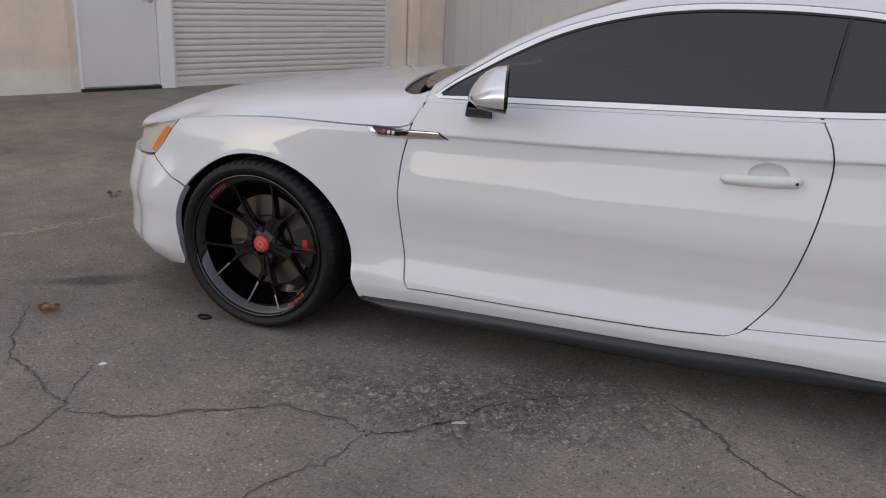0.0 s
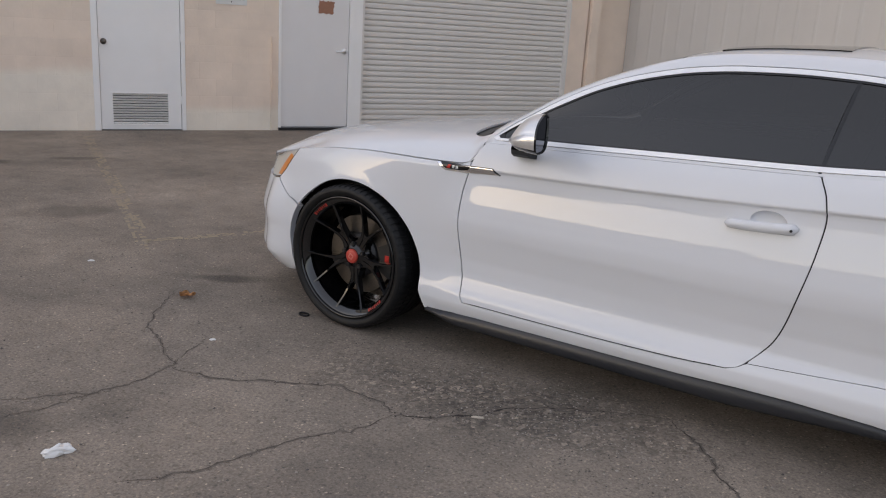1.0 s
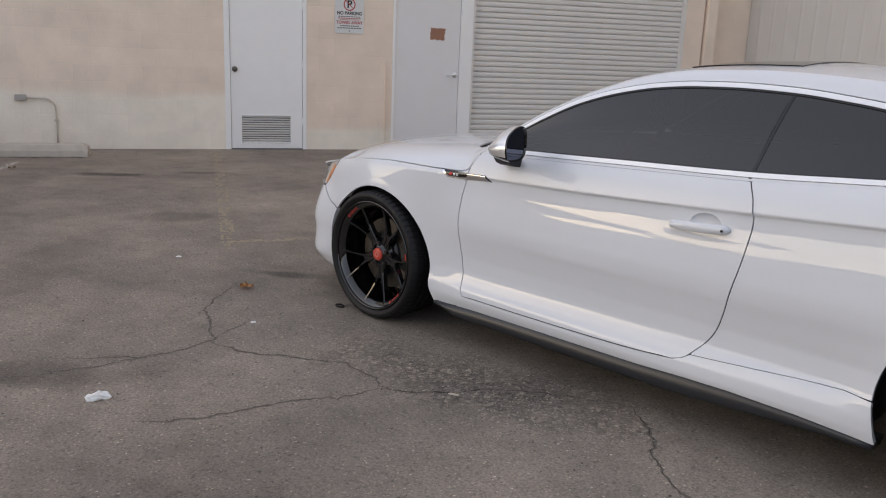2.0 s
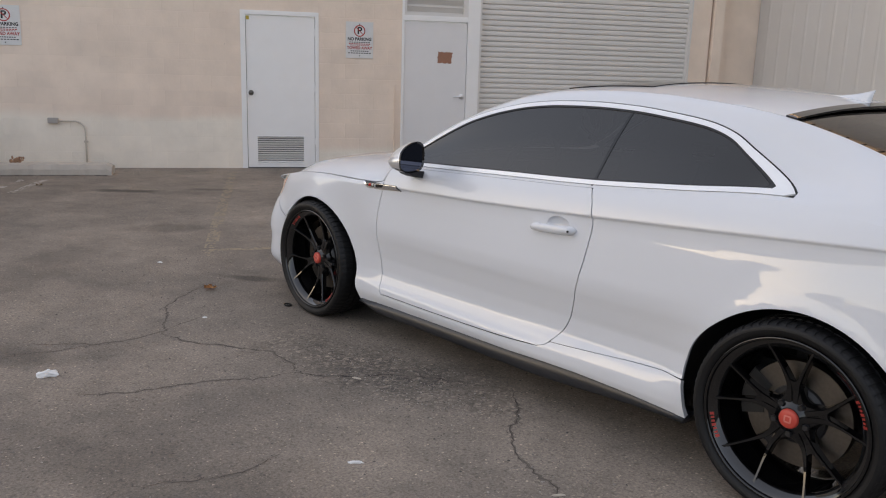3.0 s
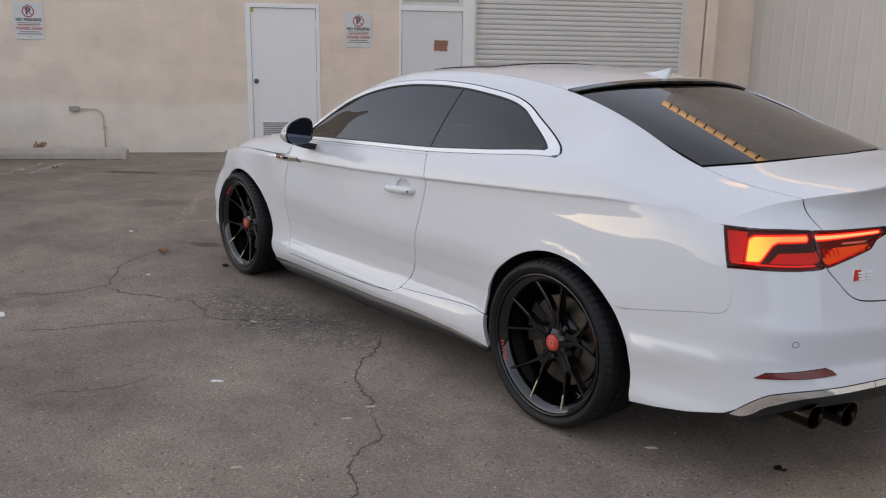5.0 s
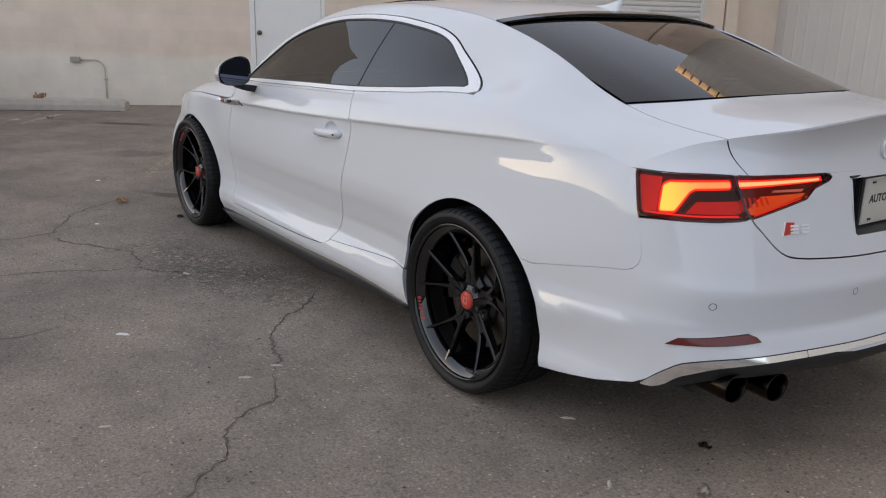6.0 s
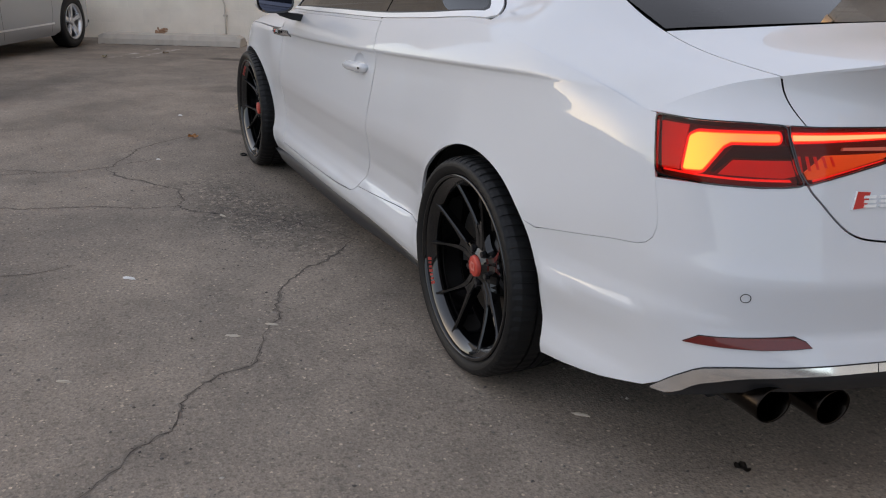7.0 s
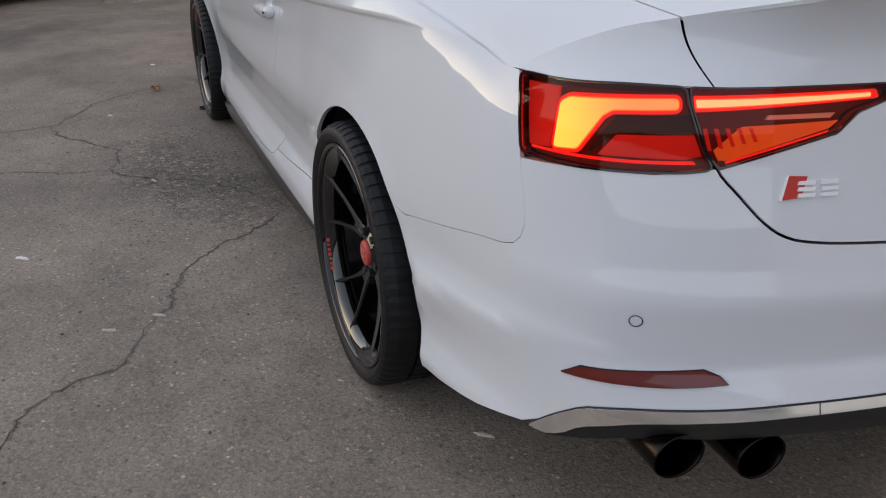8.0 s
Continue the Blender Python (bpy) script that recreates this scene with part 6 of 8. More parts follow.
    def arm(bm, mid, turn):
        """One arm of a fork: beside its twin as far as the fork's root, then straight out to the rim."""
        along, across = Vector((math.cos(mid), math.sin(mid), 0)), Vector((-math.sin(mid), math.cos(mid), 0)) * turn
        path = [along * float(q[0]) + across * float(q[1]) for q in reach(np.linspace(0, 1, 17))]
        prev = None
        for i, c in enumerate(path):
            t = i / 16
            d = (path[min(i + 1, 16)] - path[max(i - 1, 0)]).normalized()
            side = Vector((-d.y, d.x, 0))
            face = float(face_at(c.length))
            wid = 0.0105 - 0.0045 * smooth01(0.20, 0.75, t) + 0.0012 * smooth01(0.9, 1.0, t)
            deep = 0.034 - 0.010 * t
            ring_ = [c + side * (wid * 1.25) + Vector((0, 0, face - deep)), c + side * wid + Vector((0, 0, face - 0.005)), c + side * (wid - 0.0028) + Vector((0, 0, face)),
                     c - side * (wid - 0.0028) + Vector((0, 0, face)), c - side * wid + Vector((0, 0, face - 0.005)), c - side * (wid * 1.25) + Vector((0, 0, face - deep))]
            vs = [bm.verts.new(to_y @ p) for p in ring_]
            if prev:
                for k in range(6):
                    bm.faces.new((prev[k], prev[(k + 1) % 6], vs[(k + 1) % 6], vs[k]))
            else:
                bm.faces.new(vs[::-1])
            prev = vs
        bm.faces.new(prev)

    def web(bm, c):
        """The sunken, slanting plate between a fork's two arms, hollow at its outer end."""
        rows = []
        for q in np.linspace(-1, 1, 9):
            out = []
            for r, half, h in ((0.040, 0.010, 0.066), (0.085, 0.011, 0.0665), (0.134 - 0.010 * (1 - q * q), 0.018, 0.0745), (0.137 - 0.010 * (1 - q * q), 0.018, 0.070), (0.128 - 0.012 * (1 - q * q), 0.016, 0.042), (0.040, 0.010, 0.036)):
                out.append(bm.verts.new(to_y @ Vector((r * math.cos(c) - q * half * math.sin(c), r * math.sin(c) + q * half * math.cos(c), h))))
            rows.append(out)
        for p, q in zip(rows, rows[1:]):
            for i in range(6):
                bm.faces.new((p[i], p[(i + 1) % 6], q[(i + 1) % 6], q[i]))

    def pocket(bm, c):
        """The hub's scooped edge between two forks."""
        rows = []
        for q in np.linspace(-1, 1, 9):
            ang = c + q * radians(24)
            r1 = 0.078 + 0.030 * q * q
            rows.append([bm.verts.new(to_y @ Vector((r * math.cos(ang), r * math.sin(ang), h))) for r, h in ((0.045, 0.070), (r1 - 0.012, 0.066), (r1, 0.050), (r1 + 0.004, 0.030), (0.045, 0.030))])
        for p, q in zip(rows, rows[1:]):
            for i in range(5):
                bm.faces.new((p[i], p[(i + 1) % 5], q[(i + 1) % 5], q[i]))

    for k in range(5):
        c = radians(20 + 72 * k)
        bm = bmesh.new()
        arm(bm, c, -1)
        arm(bm, c, 1)
        web(bm, c)
        pocket(bm, c + radians(36))
        fixed(bm)
        part("spoke", bm, M_BLACK, root)
    part("hub", bm_lathe([(0, 0.080), (0.036, 0.080), (0.044, 0.075), (0.056, 0.068), (0.060, 0.062), (0.060, 0.03), (0, 0.03)], 60, to_y), M_BLACK, root, "gloss black hub")
    for k in range(5):
        a = radians(20 + 36 + 72 * k)
        m = to_y @ Matrix.Translation((0.056 * math.cos(a), 0.054 * math.sin(a), 0.074))
        part("wheel_bolt", bm_cyl(0.0115, 0.0100, 0.012, m, 6), M_SATIN, root)
    part("centre_cap", bm_lathe([(0, 0.091), (0.026, 0.0905), (0.031, 0.088), (0.033, 0.081), (0.033, 0.07), (0, 0.07)], 40, to_y), M_REDCAP, root, "dull red centre cap", True)
    bm = bmesh.new()
    for w, h, x, y in ((0.020, 0.005, 0, 0.010), (0.020, 0.005, 0, -0.010), (0.005, 0.020, -0.010, 0), (0.005, 0.020, 0.010, 0)):
        bm_box(x, y, 0.0915, w, h, 0.0012, bm=bm, m=to_y)
    part("cap_mark", bm, plain("pale_red_mark", (0.62, 0.20, 0.16), 0.4), root, "pale raised mark")
    # red maker's lettering on the lip, as plain bars
    for base_a in marks:
        for i in range(7):
            a = radians(base_a - 9 + i * 2.9)
            m = to_y @ Matrix.Translation(((RIM_R - 0.0200) * math.cos(a), (RIM_R - 0.0200) * math.sin(a), 0.1180)) @ Matrix.Rotation(a, 4, "Z") @ Matrix.Rotation(radians(-27.6), 4, "Y")
            bmx = bm_box(0, 0, 0, 0.0115 if i % 3 else 0.0145, 0.0070 if i % 3 else 0.0095, 0.0010, m=m)
            part("lip_mark", bmx, M_LIPMARK, root)
    # brake disc with drilled holes hinted by vanes, bell and caliper
    part("brake_disc", bm_lathe([(0.100, 0.020), (0.178, 0.020), (0.180, 0.016), (0.180, -0.012), (0.100, -0.012)], 64, to_y), M_STEEL, root, "brushed steel brake disc", False)
    part("disc_bell", bm_lathe([(0, 0.040), (0.085, 0.040), (0.098, 0.030), (0.102, 0.018)], 48, to_y), M_SATIN, root)
    return root


def build_caliper(parent, x, ang, z0, marked=True):
    bm = bmesh.new()
    pts = []
    for t in np.linspace(-26, 26, 9):
        a = radians(ang + t)
        pts.append((math.cos(a), math.sin(a)))
    prev = None
    for c, s in pts:
        vs = [bm.verts.new((x + r * c, y, z0 + r * s)) for r, y in ((0.118, -0.838), (0.196, -0.838), (0.200, -0.830), (0.200, -0.775), (0.118, -0.775))]
        if prev:
            for i in range(5):
                bm.faces.new((prev[i], prev[(i + 1) % 5], vs[(i + 1) % 5], vs[i]))
        else:
            bm.faces.new(vs[::-1])
        prev = vs
    bm.faces.new(prev)
    fixed(bm)
    cal = part("brake_caliper", bm, M_CALIPER, parent, "black brake caliper with a red mark")
    if not marked:
        return cal
    a = radians(ang)
    c = Vector((x + 0.16 * math.cos(a), -0.840, z0 + 0.16 * math.sin(a)))
    part("caliper_mark", bm_box(c.x, c.y, c.z, 0.022, 0.003, 0.046, 0.0), M_RED, cal, "red mark")
    return cal


WHEEL_Y, FRONT_Y, FRONT_X, REAR_X = 0.812, 0.808, -1.394, 1.376
wheel = build_wheel((164, 346))
wheel.parent = CAR
wheel.matrix_basis = Matrix.Translation((FRONT_X, -FRONT_Y, HUB_Z)) @ Matrix.Rotation(radians(34), 4, "Y")
wheel_r = build_wheel((202, 24))
wheel_r.parent = CAR
wheel_r.matrix_basis = Matrix.Translation((REAR_X, -WHEEL_Y, HUB_Z))
for first, x, y in ((wheel, FRONT_X, FRONT_Y), (wheel_r, REAR_X, WHEEL_Y)):
    w = copy_thing(first, Matrix.Translation((x, y, HUB_Z)) @ Matrix.Rotation(math.pi, 4, "Z"))
    w.parent = CAR
build_caliper(CAR, FRONT_X, 0, HUB_Z)
build_caliper(CAR, REAR_X, 170, HUB_Z, False)


# ---- the white coupe: lamps ----
M_TAIL_DARK = plain("dark_red_lamp_body", (0.09, 0.006, 0.005), 0.5)
# reflectors emit faintly, in place of the guides' light falling on them
M_TAIL_RED = glow("lit_red_reflector", (0.48, 0.016, 0.012), 0.12)
M_TAIL_ORANGE = glow("lit_orange_reflector", (0.60, 0.15, 0.02), 0.16)
M_GLOW_AMBER = fading_glow("lit_amber_guide", (1.0, 0.45, 0.075), (0.95, 0.20, 0.085), 0.80, 0.70, 1.12)
M_ORANGE_HALO = glow("orange_halo", (0.95, 0.24, 0.03), 1.0)
M_RED_HALO = glow("red_halo", (0.80, 0.075, 0.02), 0.9)
M_GLOW_DEEP = glow("lit_deep_red_edge", (0.45, 0.012, 0.010), 0.55)
M_GLOW_RED = glow("lit_red_guide", (1.0, 0.30, 0.16), 1.3)
M_HEAD = plain("lamp_reflector", (0.80, 0.79, 0.76), 0.45, 0.3)
M_AMBER = plain("amber_marker", (0.90, 0.34, 0.03), 0.3)

S_LAMP = float(s_of_x(2.029))
S_LAMP_LOW = float(s_of_x(2.056))


def rounded(poly, r):
    """A closed outline with its corners rounded off."""
    p = np.array(poly)
    n = len(p)
    out = []
    for i in range(n):
        a, b, c = p[i - 1], p[i], p[(i + 1) % n]
        la, lc = np.hypot(*(a - b)), np.hypot(*(c - b))
        q0, q1 = b + (a - b) / la * min(r, la * 0.45), b + (c - b) / lc * min(r, lc * 0.45)
        out += [tuple(q0 * (1 - t) ** 2 + 2 * b * t * (1 - t) + q1 * t * t) for t in (0.0, 0.25, 0.5, 0.75, 1.0)]
    return out


def grown(poly, d):
    """A closed outline moved outwards by d."""
    p = np.array(poly)
    g = np.roll(p, -1, 0) - np.roll(p, 1, 0)
    g /= np.hypot(*g.T)[:, None]
    area = np.sum(p[:, 0] * np.roll(p[:, 1], -1) - np.roll(p[:, 0], -1) * p[:, 1])
    return [tuple(q) for q in p + np.stack([g[:, 1], -g[:, 0]], -1) * (d if area > 0 else -d)]


def build_tail_lamps():
    outer = [(q, float(TOP(_fx(q))) - 0.001) for q in np.linspace(S_LAMP, 5.229, 9)] + [(5.2335, 0.870), (5.262, 0.800), (5.281, 0.774), (5.238, 0.769), (5.150, 0.767), (5.068, 0.767), (S_LAMP_LOW, 0.770)]
    glow_o = rounded([(5.020, 0.858), (5.036, 0.867), (5.218, 0.8730), (5.220, 0.8610), (5.114, 0.856), (5.097, 0.846), (5.060, 0.793), (5.018, 0.790)], 0.005)
    inner = [(5.2345, float(TOP(_fx(5.2345))) - 0.001), (5.30, float(TOP(_fx(5.30))) - 0.001), (5.5435, 0.8885), (5.568, 0.878), (5.558, 0.868), (5.500, 0.850), (5.470, 0.822), (5.300, 0.779), (5.2855, 0.776), (5.267, 0.800), (5.238, 0.870)]
    outer, inner = rounded(outer, 0.016), rounded(inner, 0.006)
    glow_i = rounded([(5.247, 0.8735), (5.528, 0.8755), (5.528, 0.8705), (5.250, 0.8625)], 0.002)
    for mir in (False, True):
        lamp = empty("tail_lamp")
        lamp.parent = CAR
        lamp["label"] = "lit red tail lamp with an amber light guide"
        kw = dict(mirror=mir)

        def piece(name, outline, material, depth, flange=0.0, label="", fine_=(0.010, 0.008)):
            return skin(name, ring, outline, (0.03, 0.02), material, lamp, label, fine=fine_, shift=-depth, flange=flange, **kw)

        # lamp on the wing
        piece("lamp_body", outer, M_TAIL_DARK, 0.030)
        # wider glowing layers draw the soft halo round the guide
        for k, (d, m_) in enumerate(((0.0080, M_GLOW_DEEP), (0.0030, M_RED_HALO), (0.0013, M_ORANGE_HALO))):
            piece("light_guide", grown(glow_o, d), m_, 0.0150 - 0.0015 * k, 0.002)
        piece("light_guide", glow_o, M_GLOW_AMBER, 0.0100, 0.002, "glowing amber light guide")
        piece("edge_guide", [(S_LAMP + 0.008, 0.880), (5.010, 0.880), (5.006, 0.786), (S_LAMP_LOW + 0.003, 0.784)], M_TAIL_RED, 0.0165, 0.006)
        piece("dark_band", [(5.122, 0.848), (5.240, 0.852), (5.250, 0.826), (5.123, 0.822), (5.086, 0.790), (5.078, 0.792)], M_SEAM, 0.0155, 0.004, "black band in the lamp")
        piece("upper_band", [(S_LAMP + 0.012, 0.892), (5.03, 0.892), (5.228, 0.890), (5.230, 0.8835), (5.03, 0.8825), (S_LAMP + 0.014, 0.886)], M_SEAM, 0.0155, 0.004, "black band along the lamp's top")
        piece("reflector", [(5.124, 0.818), (5.250, 0.822), (5.264, 0.792), (5.238, 0.787), (5.096, 0.787)], M_TAIL_RED, 0.0160, 0.006)
        piece("lower_edge", [(S_LAMP_LOW + 0.01, 0.784), (5.15, 0.783), (5.250, 0.785), (5.256, 0.780), (5.15, 0.7785), (S_LAMP_LOW + 0.01, 0.780)], M_GLOW_DEEP, 0.0135, 0.003)
        a = piece("lens", outer, M_REDLENS, 0.0015, 0.02, "clear red lens")
        # lamp on the boot lid
        piece("lamp_body", inner, M_TAIL_DARK, 0.030)
        # two wider glowing layers draw this guide's halo too
        piece("light_guide", rounded([(5.243, 0.8795), (5.540, 0.8805), (5.545, 0.8675), (5.248, 0.856)], 0.003), M_GLOW_DEEP, 0.014, 0.004)
        piece("light_guide", grown(glow_i, 0.0018), M_RED_HALO, 0.012, 0.002)
        piece("light_guide", glow_i, M_GLOW_RED, 0.010, 0.002, "glowing red light guide")
        piece("reflector", [(5.325, 0.834), (5.478, 0.838), (5.462, 0.827), (5.305, 0.786), (5.290, 0.786), (5.282, 0.800)], M_TAIL_ORANGE, 0.013, 0.006, "orange reflector")
        piece("reflector_edge", [(5.300, 0.7845), (5.462, 0.8245), (5.460, 0.8215), (5.302, 0.7815)], M_GLOW_DEEP, 0.012, 0.002)
        piece("trim_bar", [(5.364, 0.850), (5.470, 0.850), (5.462, 0.843), (5.359, 0.844)], M_ALU_DULL, 0.010, 0.006)
        for i in range(5):
            s0 = 5.272 + i * 0.018
            piece("reflector_rib", [(s0, 0.800 + i * 0.003), (s0 + 0.006, 0.800 + i * 0.003), (s0 - 0.004, 0.832), (s0 - 0.010, 0.832)], M_TAIL_RED, 0.012, 0.004)
        b = piece("lens", inner, M_REDLENS, 0.0015, 0.02, "clear red lens")
        for o in (a, b):
            o.visible_shadow = False
        # black rim round the lamps
        skin("lamp_rim", ring, grown(outer, 0.0014), (0.03, 0.02), M_BLACK, lamp, fine=(0.008, 0.006), holes=[grown(outer, -0.0016)], shift=0.0015, flange=0.004, **kw)
        skin("lamp_rim", ring, grown(inner, 0.0012), (0.03, 0.02), M_BLACK, lamp, fine=(0.008, 0.006), holes=[grown(inner, -0.0014)], shift=0.0013, flange=0.004, **kw)


build_tail_lamps()


def build_head_lamps():
    out = to_s([(-1.925, 0.606), (-1.965, 0.598), (-2.06, 0.588), (-2.11, 0.62)] + [(x, float(TOP(x)) - 0.002) for x in np.linspace(-2.11, -1.803, 12)])
    mark = to_s([(-1.850, 0.718), (-1.885, 0.725), (-1.962, 0.640), (-1.970, 0.614), (-1.936, 0.616)])
    for mir in (False, True):
        lamp = empty("head_lamp")
        lamp.parent = CAR
        lamp["label"] = "clear head lamp with an amber side marker"
        for name, o, m_, d, fl in (("lamp_body", out, M_HEAD, 0.007, 0.02), ("side_marker", mark, M_AMBER, 0.005, 0.004), ("lens", out, M_LENS, 0.002, 0.02)):
            q = skin(name, ring, o, (0.03, 0.02), m_, lamp, fine=(0.012, 0.01), shift=-d, flange=fl, mirror=mir)
            if name == "lens":
                q.visible_shadow = False
        back = to_s([(-1.800, 0.759), (-1.921, 0.607), (-1.925, 0.607), (-1.806, 0.757)])
        skin("lamp_rim", ring, back, (0.03, 0.02), M_BLACK, lamp, fine=(0.012, 0.006), shift=0.0005, flange=0.004, mirror=mir)
        low = to_s([(-1.921, 0.603), (-1.965, 0.594), (-2.06, 0.584), (-2.06, 0.592), (-1.965, 0.603), (-1.926, 0.611)])
        skin("lamp_rim", ring, low, (0.03, 0.02), M_BLACK, lamp, fine=(0.012, 0.006), shift=0.001, flange=0.004, mirror=mir)


build_head_lamps()


# ---- the white coupe: fittings ----
M_CHROME = plain("polished_aluminium", (0.88, 0.88, 0.89), 0.20, 1.0, 0, 0.02)
M_TIP = plain("black_chrome", (0.022, 0.018, 0.015), 0.24, 1.0)
M_REFLECT = plain("red_reflector_strip", (0.135, 0.007, 0.004), 0.30, 0, 0.35, 0.25, 120)
M_STRIP = plain("bright_aluminium_strip", (0.90, 0.90, 0.89), 0.12, 0.95)


def build_fittings():
    # vent badge across wing and door: bright frame, black field
    for mir in (False, True):
        frame_o = [(1.942, 0.8205), (1.989, 0.791), (2.083, 0.790), (2.235, 0.801), (2.205, 0.8215), (2.092, 0.8175)]
        skin("side_vent", ring, frame_o, (0.03, 0.01), M_CHROME, CAR, "bright framed side vent badge", fine=(0.01, 0.004), shift=0.004, flange=0.008, mirror=mir)
        skin("side_vent_field", ring, [(1.962, 0.8195), (1.992, 0.799), (2.062, 0.798), (2.090, 0.806), (2.100, 0.8168), (2.092, 0.8168)], (0.03, 0.01), M_BLACK, CAR, fine=(0.01, 0.004), shift=0.0055, flange=0.003, mirror=mir)
        skin("side_vent_edge", ring, [(1.940, 0.824), (1.966, 0.8215), (2.092, 0.8205), (2.206, 0.8245), (2.24, 0.8005), (2.236, 0.7985), (2.203, 0.8215), (2.092, 0.8178), (1.945, 0.8195)], (0.03, 0.01), M_SATIN, CAR, fine=(0.01, 0.003), shift=0.0045, flange=0.004, mirror=mir)
        skin("vent_mark", ring, [(1.996, 0.8035), (2.003, 0.814), (2.017, 0.814), (2.010, 0.8035)], (0.03, 0.01), M_RED, CAR, "red badge mark", fine=(0.01, 0.004), shift=0.0075, flange=0.002, mirror=mir)
        for a in (2.020, 2.036):
            skin("vent_mark", ring, [(a, 0.805), (a + 0.003, 0.813), (a + 0.013, 0.813), (a + 0.010, 0.805)], (0.03, 0.01), M_ALU, CAR, fine=(0.01, 0.004), shift=0.0075, flange=0.002, mirror=mir)
    # door handles: a bowed grip over a dished cup
    for sgn, door in ((1, DOORS[0]), (-1, DOORS[1])):
        bm = bmesh.new()
        prev = None
        for t in np.linspace(0, 1, 21):
            s = 3.119 + (3.352 - 3.119) * t
            zc = 0.7775 + 0.013 * t
            p = ring(np.array([s]), np.array([zc]))[0]
            end = min(1, min(t, 1 - t) / 0.10)
            half = (0.0165 + 0.003 * t) * math.sqrt(max(0.05, 1 - (1 - end) ** 2))
            y = p[1] - 0.010 - 0.024 * math.sqrt(max(0.0, 1 - (1 - min(1, min(t, 1 - t) / 0.16)) ** 2)) * (0.9 + 0.1 * math.sin(math.pi * t))
            back = p[1] - (0.012 if 0.24 < t < 0.72 else -0.004)
            vs = []
            for k in range(12):
                a = 2 * math.pi * k / 12
                yy = (y + back) / 2 + (y - back) / 2 * math.cos(a)
                vs.append(bm.verts.new((p[0], sgn * yy, zc + half * math.sin(a) * (1.0 if math.cos(a) < 0 else 0.95))))
            if prev:
                for k in range(12):
                    bm.faces.new((prev[k], prev[(k + 1) % 12], vs[(k + 1) % 12], vs[k]))
            else:
                bm.faces.new(vs[::-1])
            prev = vs
        bm.faces.new(prev)
        fixed(bm)
        part("door_handle", bm, M_PAINT, door, "", True)
        cup = CUP

        def dish(s, z):
            p = ring(s, z)
            q = ((s - 3.255) / 0.058) ** 2 + ((z - 0.800) / 0.036) ** 2
            p[..., 1] += 0.020 * np.clip(1 - q, 0, 1) ** 0.6
            return p
        skin("handle_cup", dish, cup, (0.008, 0.006), M_PAINT, door, fine=(0.004, 0.004), flange=0.0, mirror=(sgn < 0))
        if sgn > 0:
            p = ring(np.array([3.335]), np.array([0.789]))[0]
            part("key_lock", bm_cyl(0.0045, 0.0045, 0.004, Matrix.Translation((p[0], p[1] - 0.034, 0.789)) @ Matrix.Rotation(radians(90), 4, "X"), 14), M_SATIN, door)
    # mirrors
    for sgn in (1, -1):
        mir = empty("wing_mirror")
        mir.parent = CAR
        mir["label"] = "wing mirror with a brushed aluminium cap and black base"

        y_in, y_out = -0.912, -1.096
        top_at = pchip([-0.552, -0.53, -0.50, -0.46, -0.425], [0.995, 1.026, 1.050, 1.066, 1.070])
        low_at = pchip([-0.552, -0.52, -0.425], [0.952, 0.934, 0.926])

        def shell(x, grow):
            """A rounded section of the mirror's housing at x."""
            z0, z1 = float(low_at(x)), float(top_at(x))
            out = []
            for i in range(32):
                a = 2 * math.pi * i / 32
                c, s = math.cos(a), math.sin(a)
                cy = math.copysign(abs(c) ** 0.62, c)
                cz = math.copysign(abs(s) ** 0.62, s)
                yy = (y_in + y_out) / 2 + (y_out - y_in) / 2 * cy * grow
                zz = (z0 + z1) / 2 + (z1 - z0) / 2 * cz * grow
                zz -= 0.024 * float(smooth01(y_in - 0.06, y_out, yy)) * (zz > (z0 + z1) / 2)
                out.append((x + 0.26 * (y_in - yy) - 0.025, sgn * yy, zz))      # turned towards the driver
            return out
        rows = [shell(x, g) for x, g in ((-0.552, 0.30), (-0.548, 0.55), (-0.538, 0.74), (-0.522, 0.87), (-0.50, 0.95), (-0.47, 0.99), (-0.435, 1.0), (-0.428, 0.99))]
        caps, lows = bmesh.new(), bmesh.new()
        for bmx, upper_half in ((caps, True), (lows, False)):
            vv = [[bmx.verts.new(p) for p in r] for r in rows]
            for k, (a, b) in enumerate(zip(vv, vv[1:])):
                for i in range(32):
                    j = (i + 1) % 32
                    zmid = (a[i].co.z + a[j].co.z + b[i].co.z + b[j].co.z) / 4
                    if (zmid > 0.951 and k < 6) == upper_half:
                        bmx.faces.new((a[i], a[j], b[j], b[i]))
            zf = [v for v in vv[0]]
            if upper_half:
                bmx.faces.new(zf)
            loose = [v for v in bmx.verts if not v.link_faces]
            bmesh.ops.delete(bmx, geom=loose, context="VERTS")
            fixed(bmx)
        part("mirror_cap", caps, M_ALU_DULL, mir, "brushed aluminium cap", True)
        part("mirror_base", lows, M_BLACK, mir, "gloss black lower shell", True)
        rim = shell(-0.427, 0.985)
        inner = shell(-0.434, 0.89)
        bm = bmesh.new()
        a = [bm.verts.new(p) for p in rim]
        b = [bm.verts.new(p) for p in inner]
        for i in range(32):
            bm.faces.new((a[i], a[(i + 1) % 32], b[(i + 1) % 32], b[i]))
        fixed(bm)
        part("mirror_rim", bm, M_BLACK, mir, "", True)
        bm = bmesh.new()
        bm.faces.new([bm.verts.new((p[0] + 0.0005, p[1], p[2])) for p in inner])
        part("mirror_glass", bm, M_MIRROR, mir, "dark mirror glass")
        # foot on the door
        bm = bmesh.new()
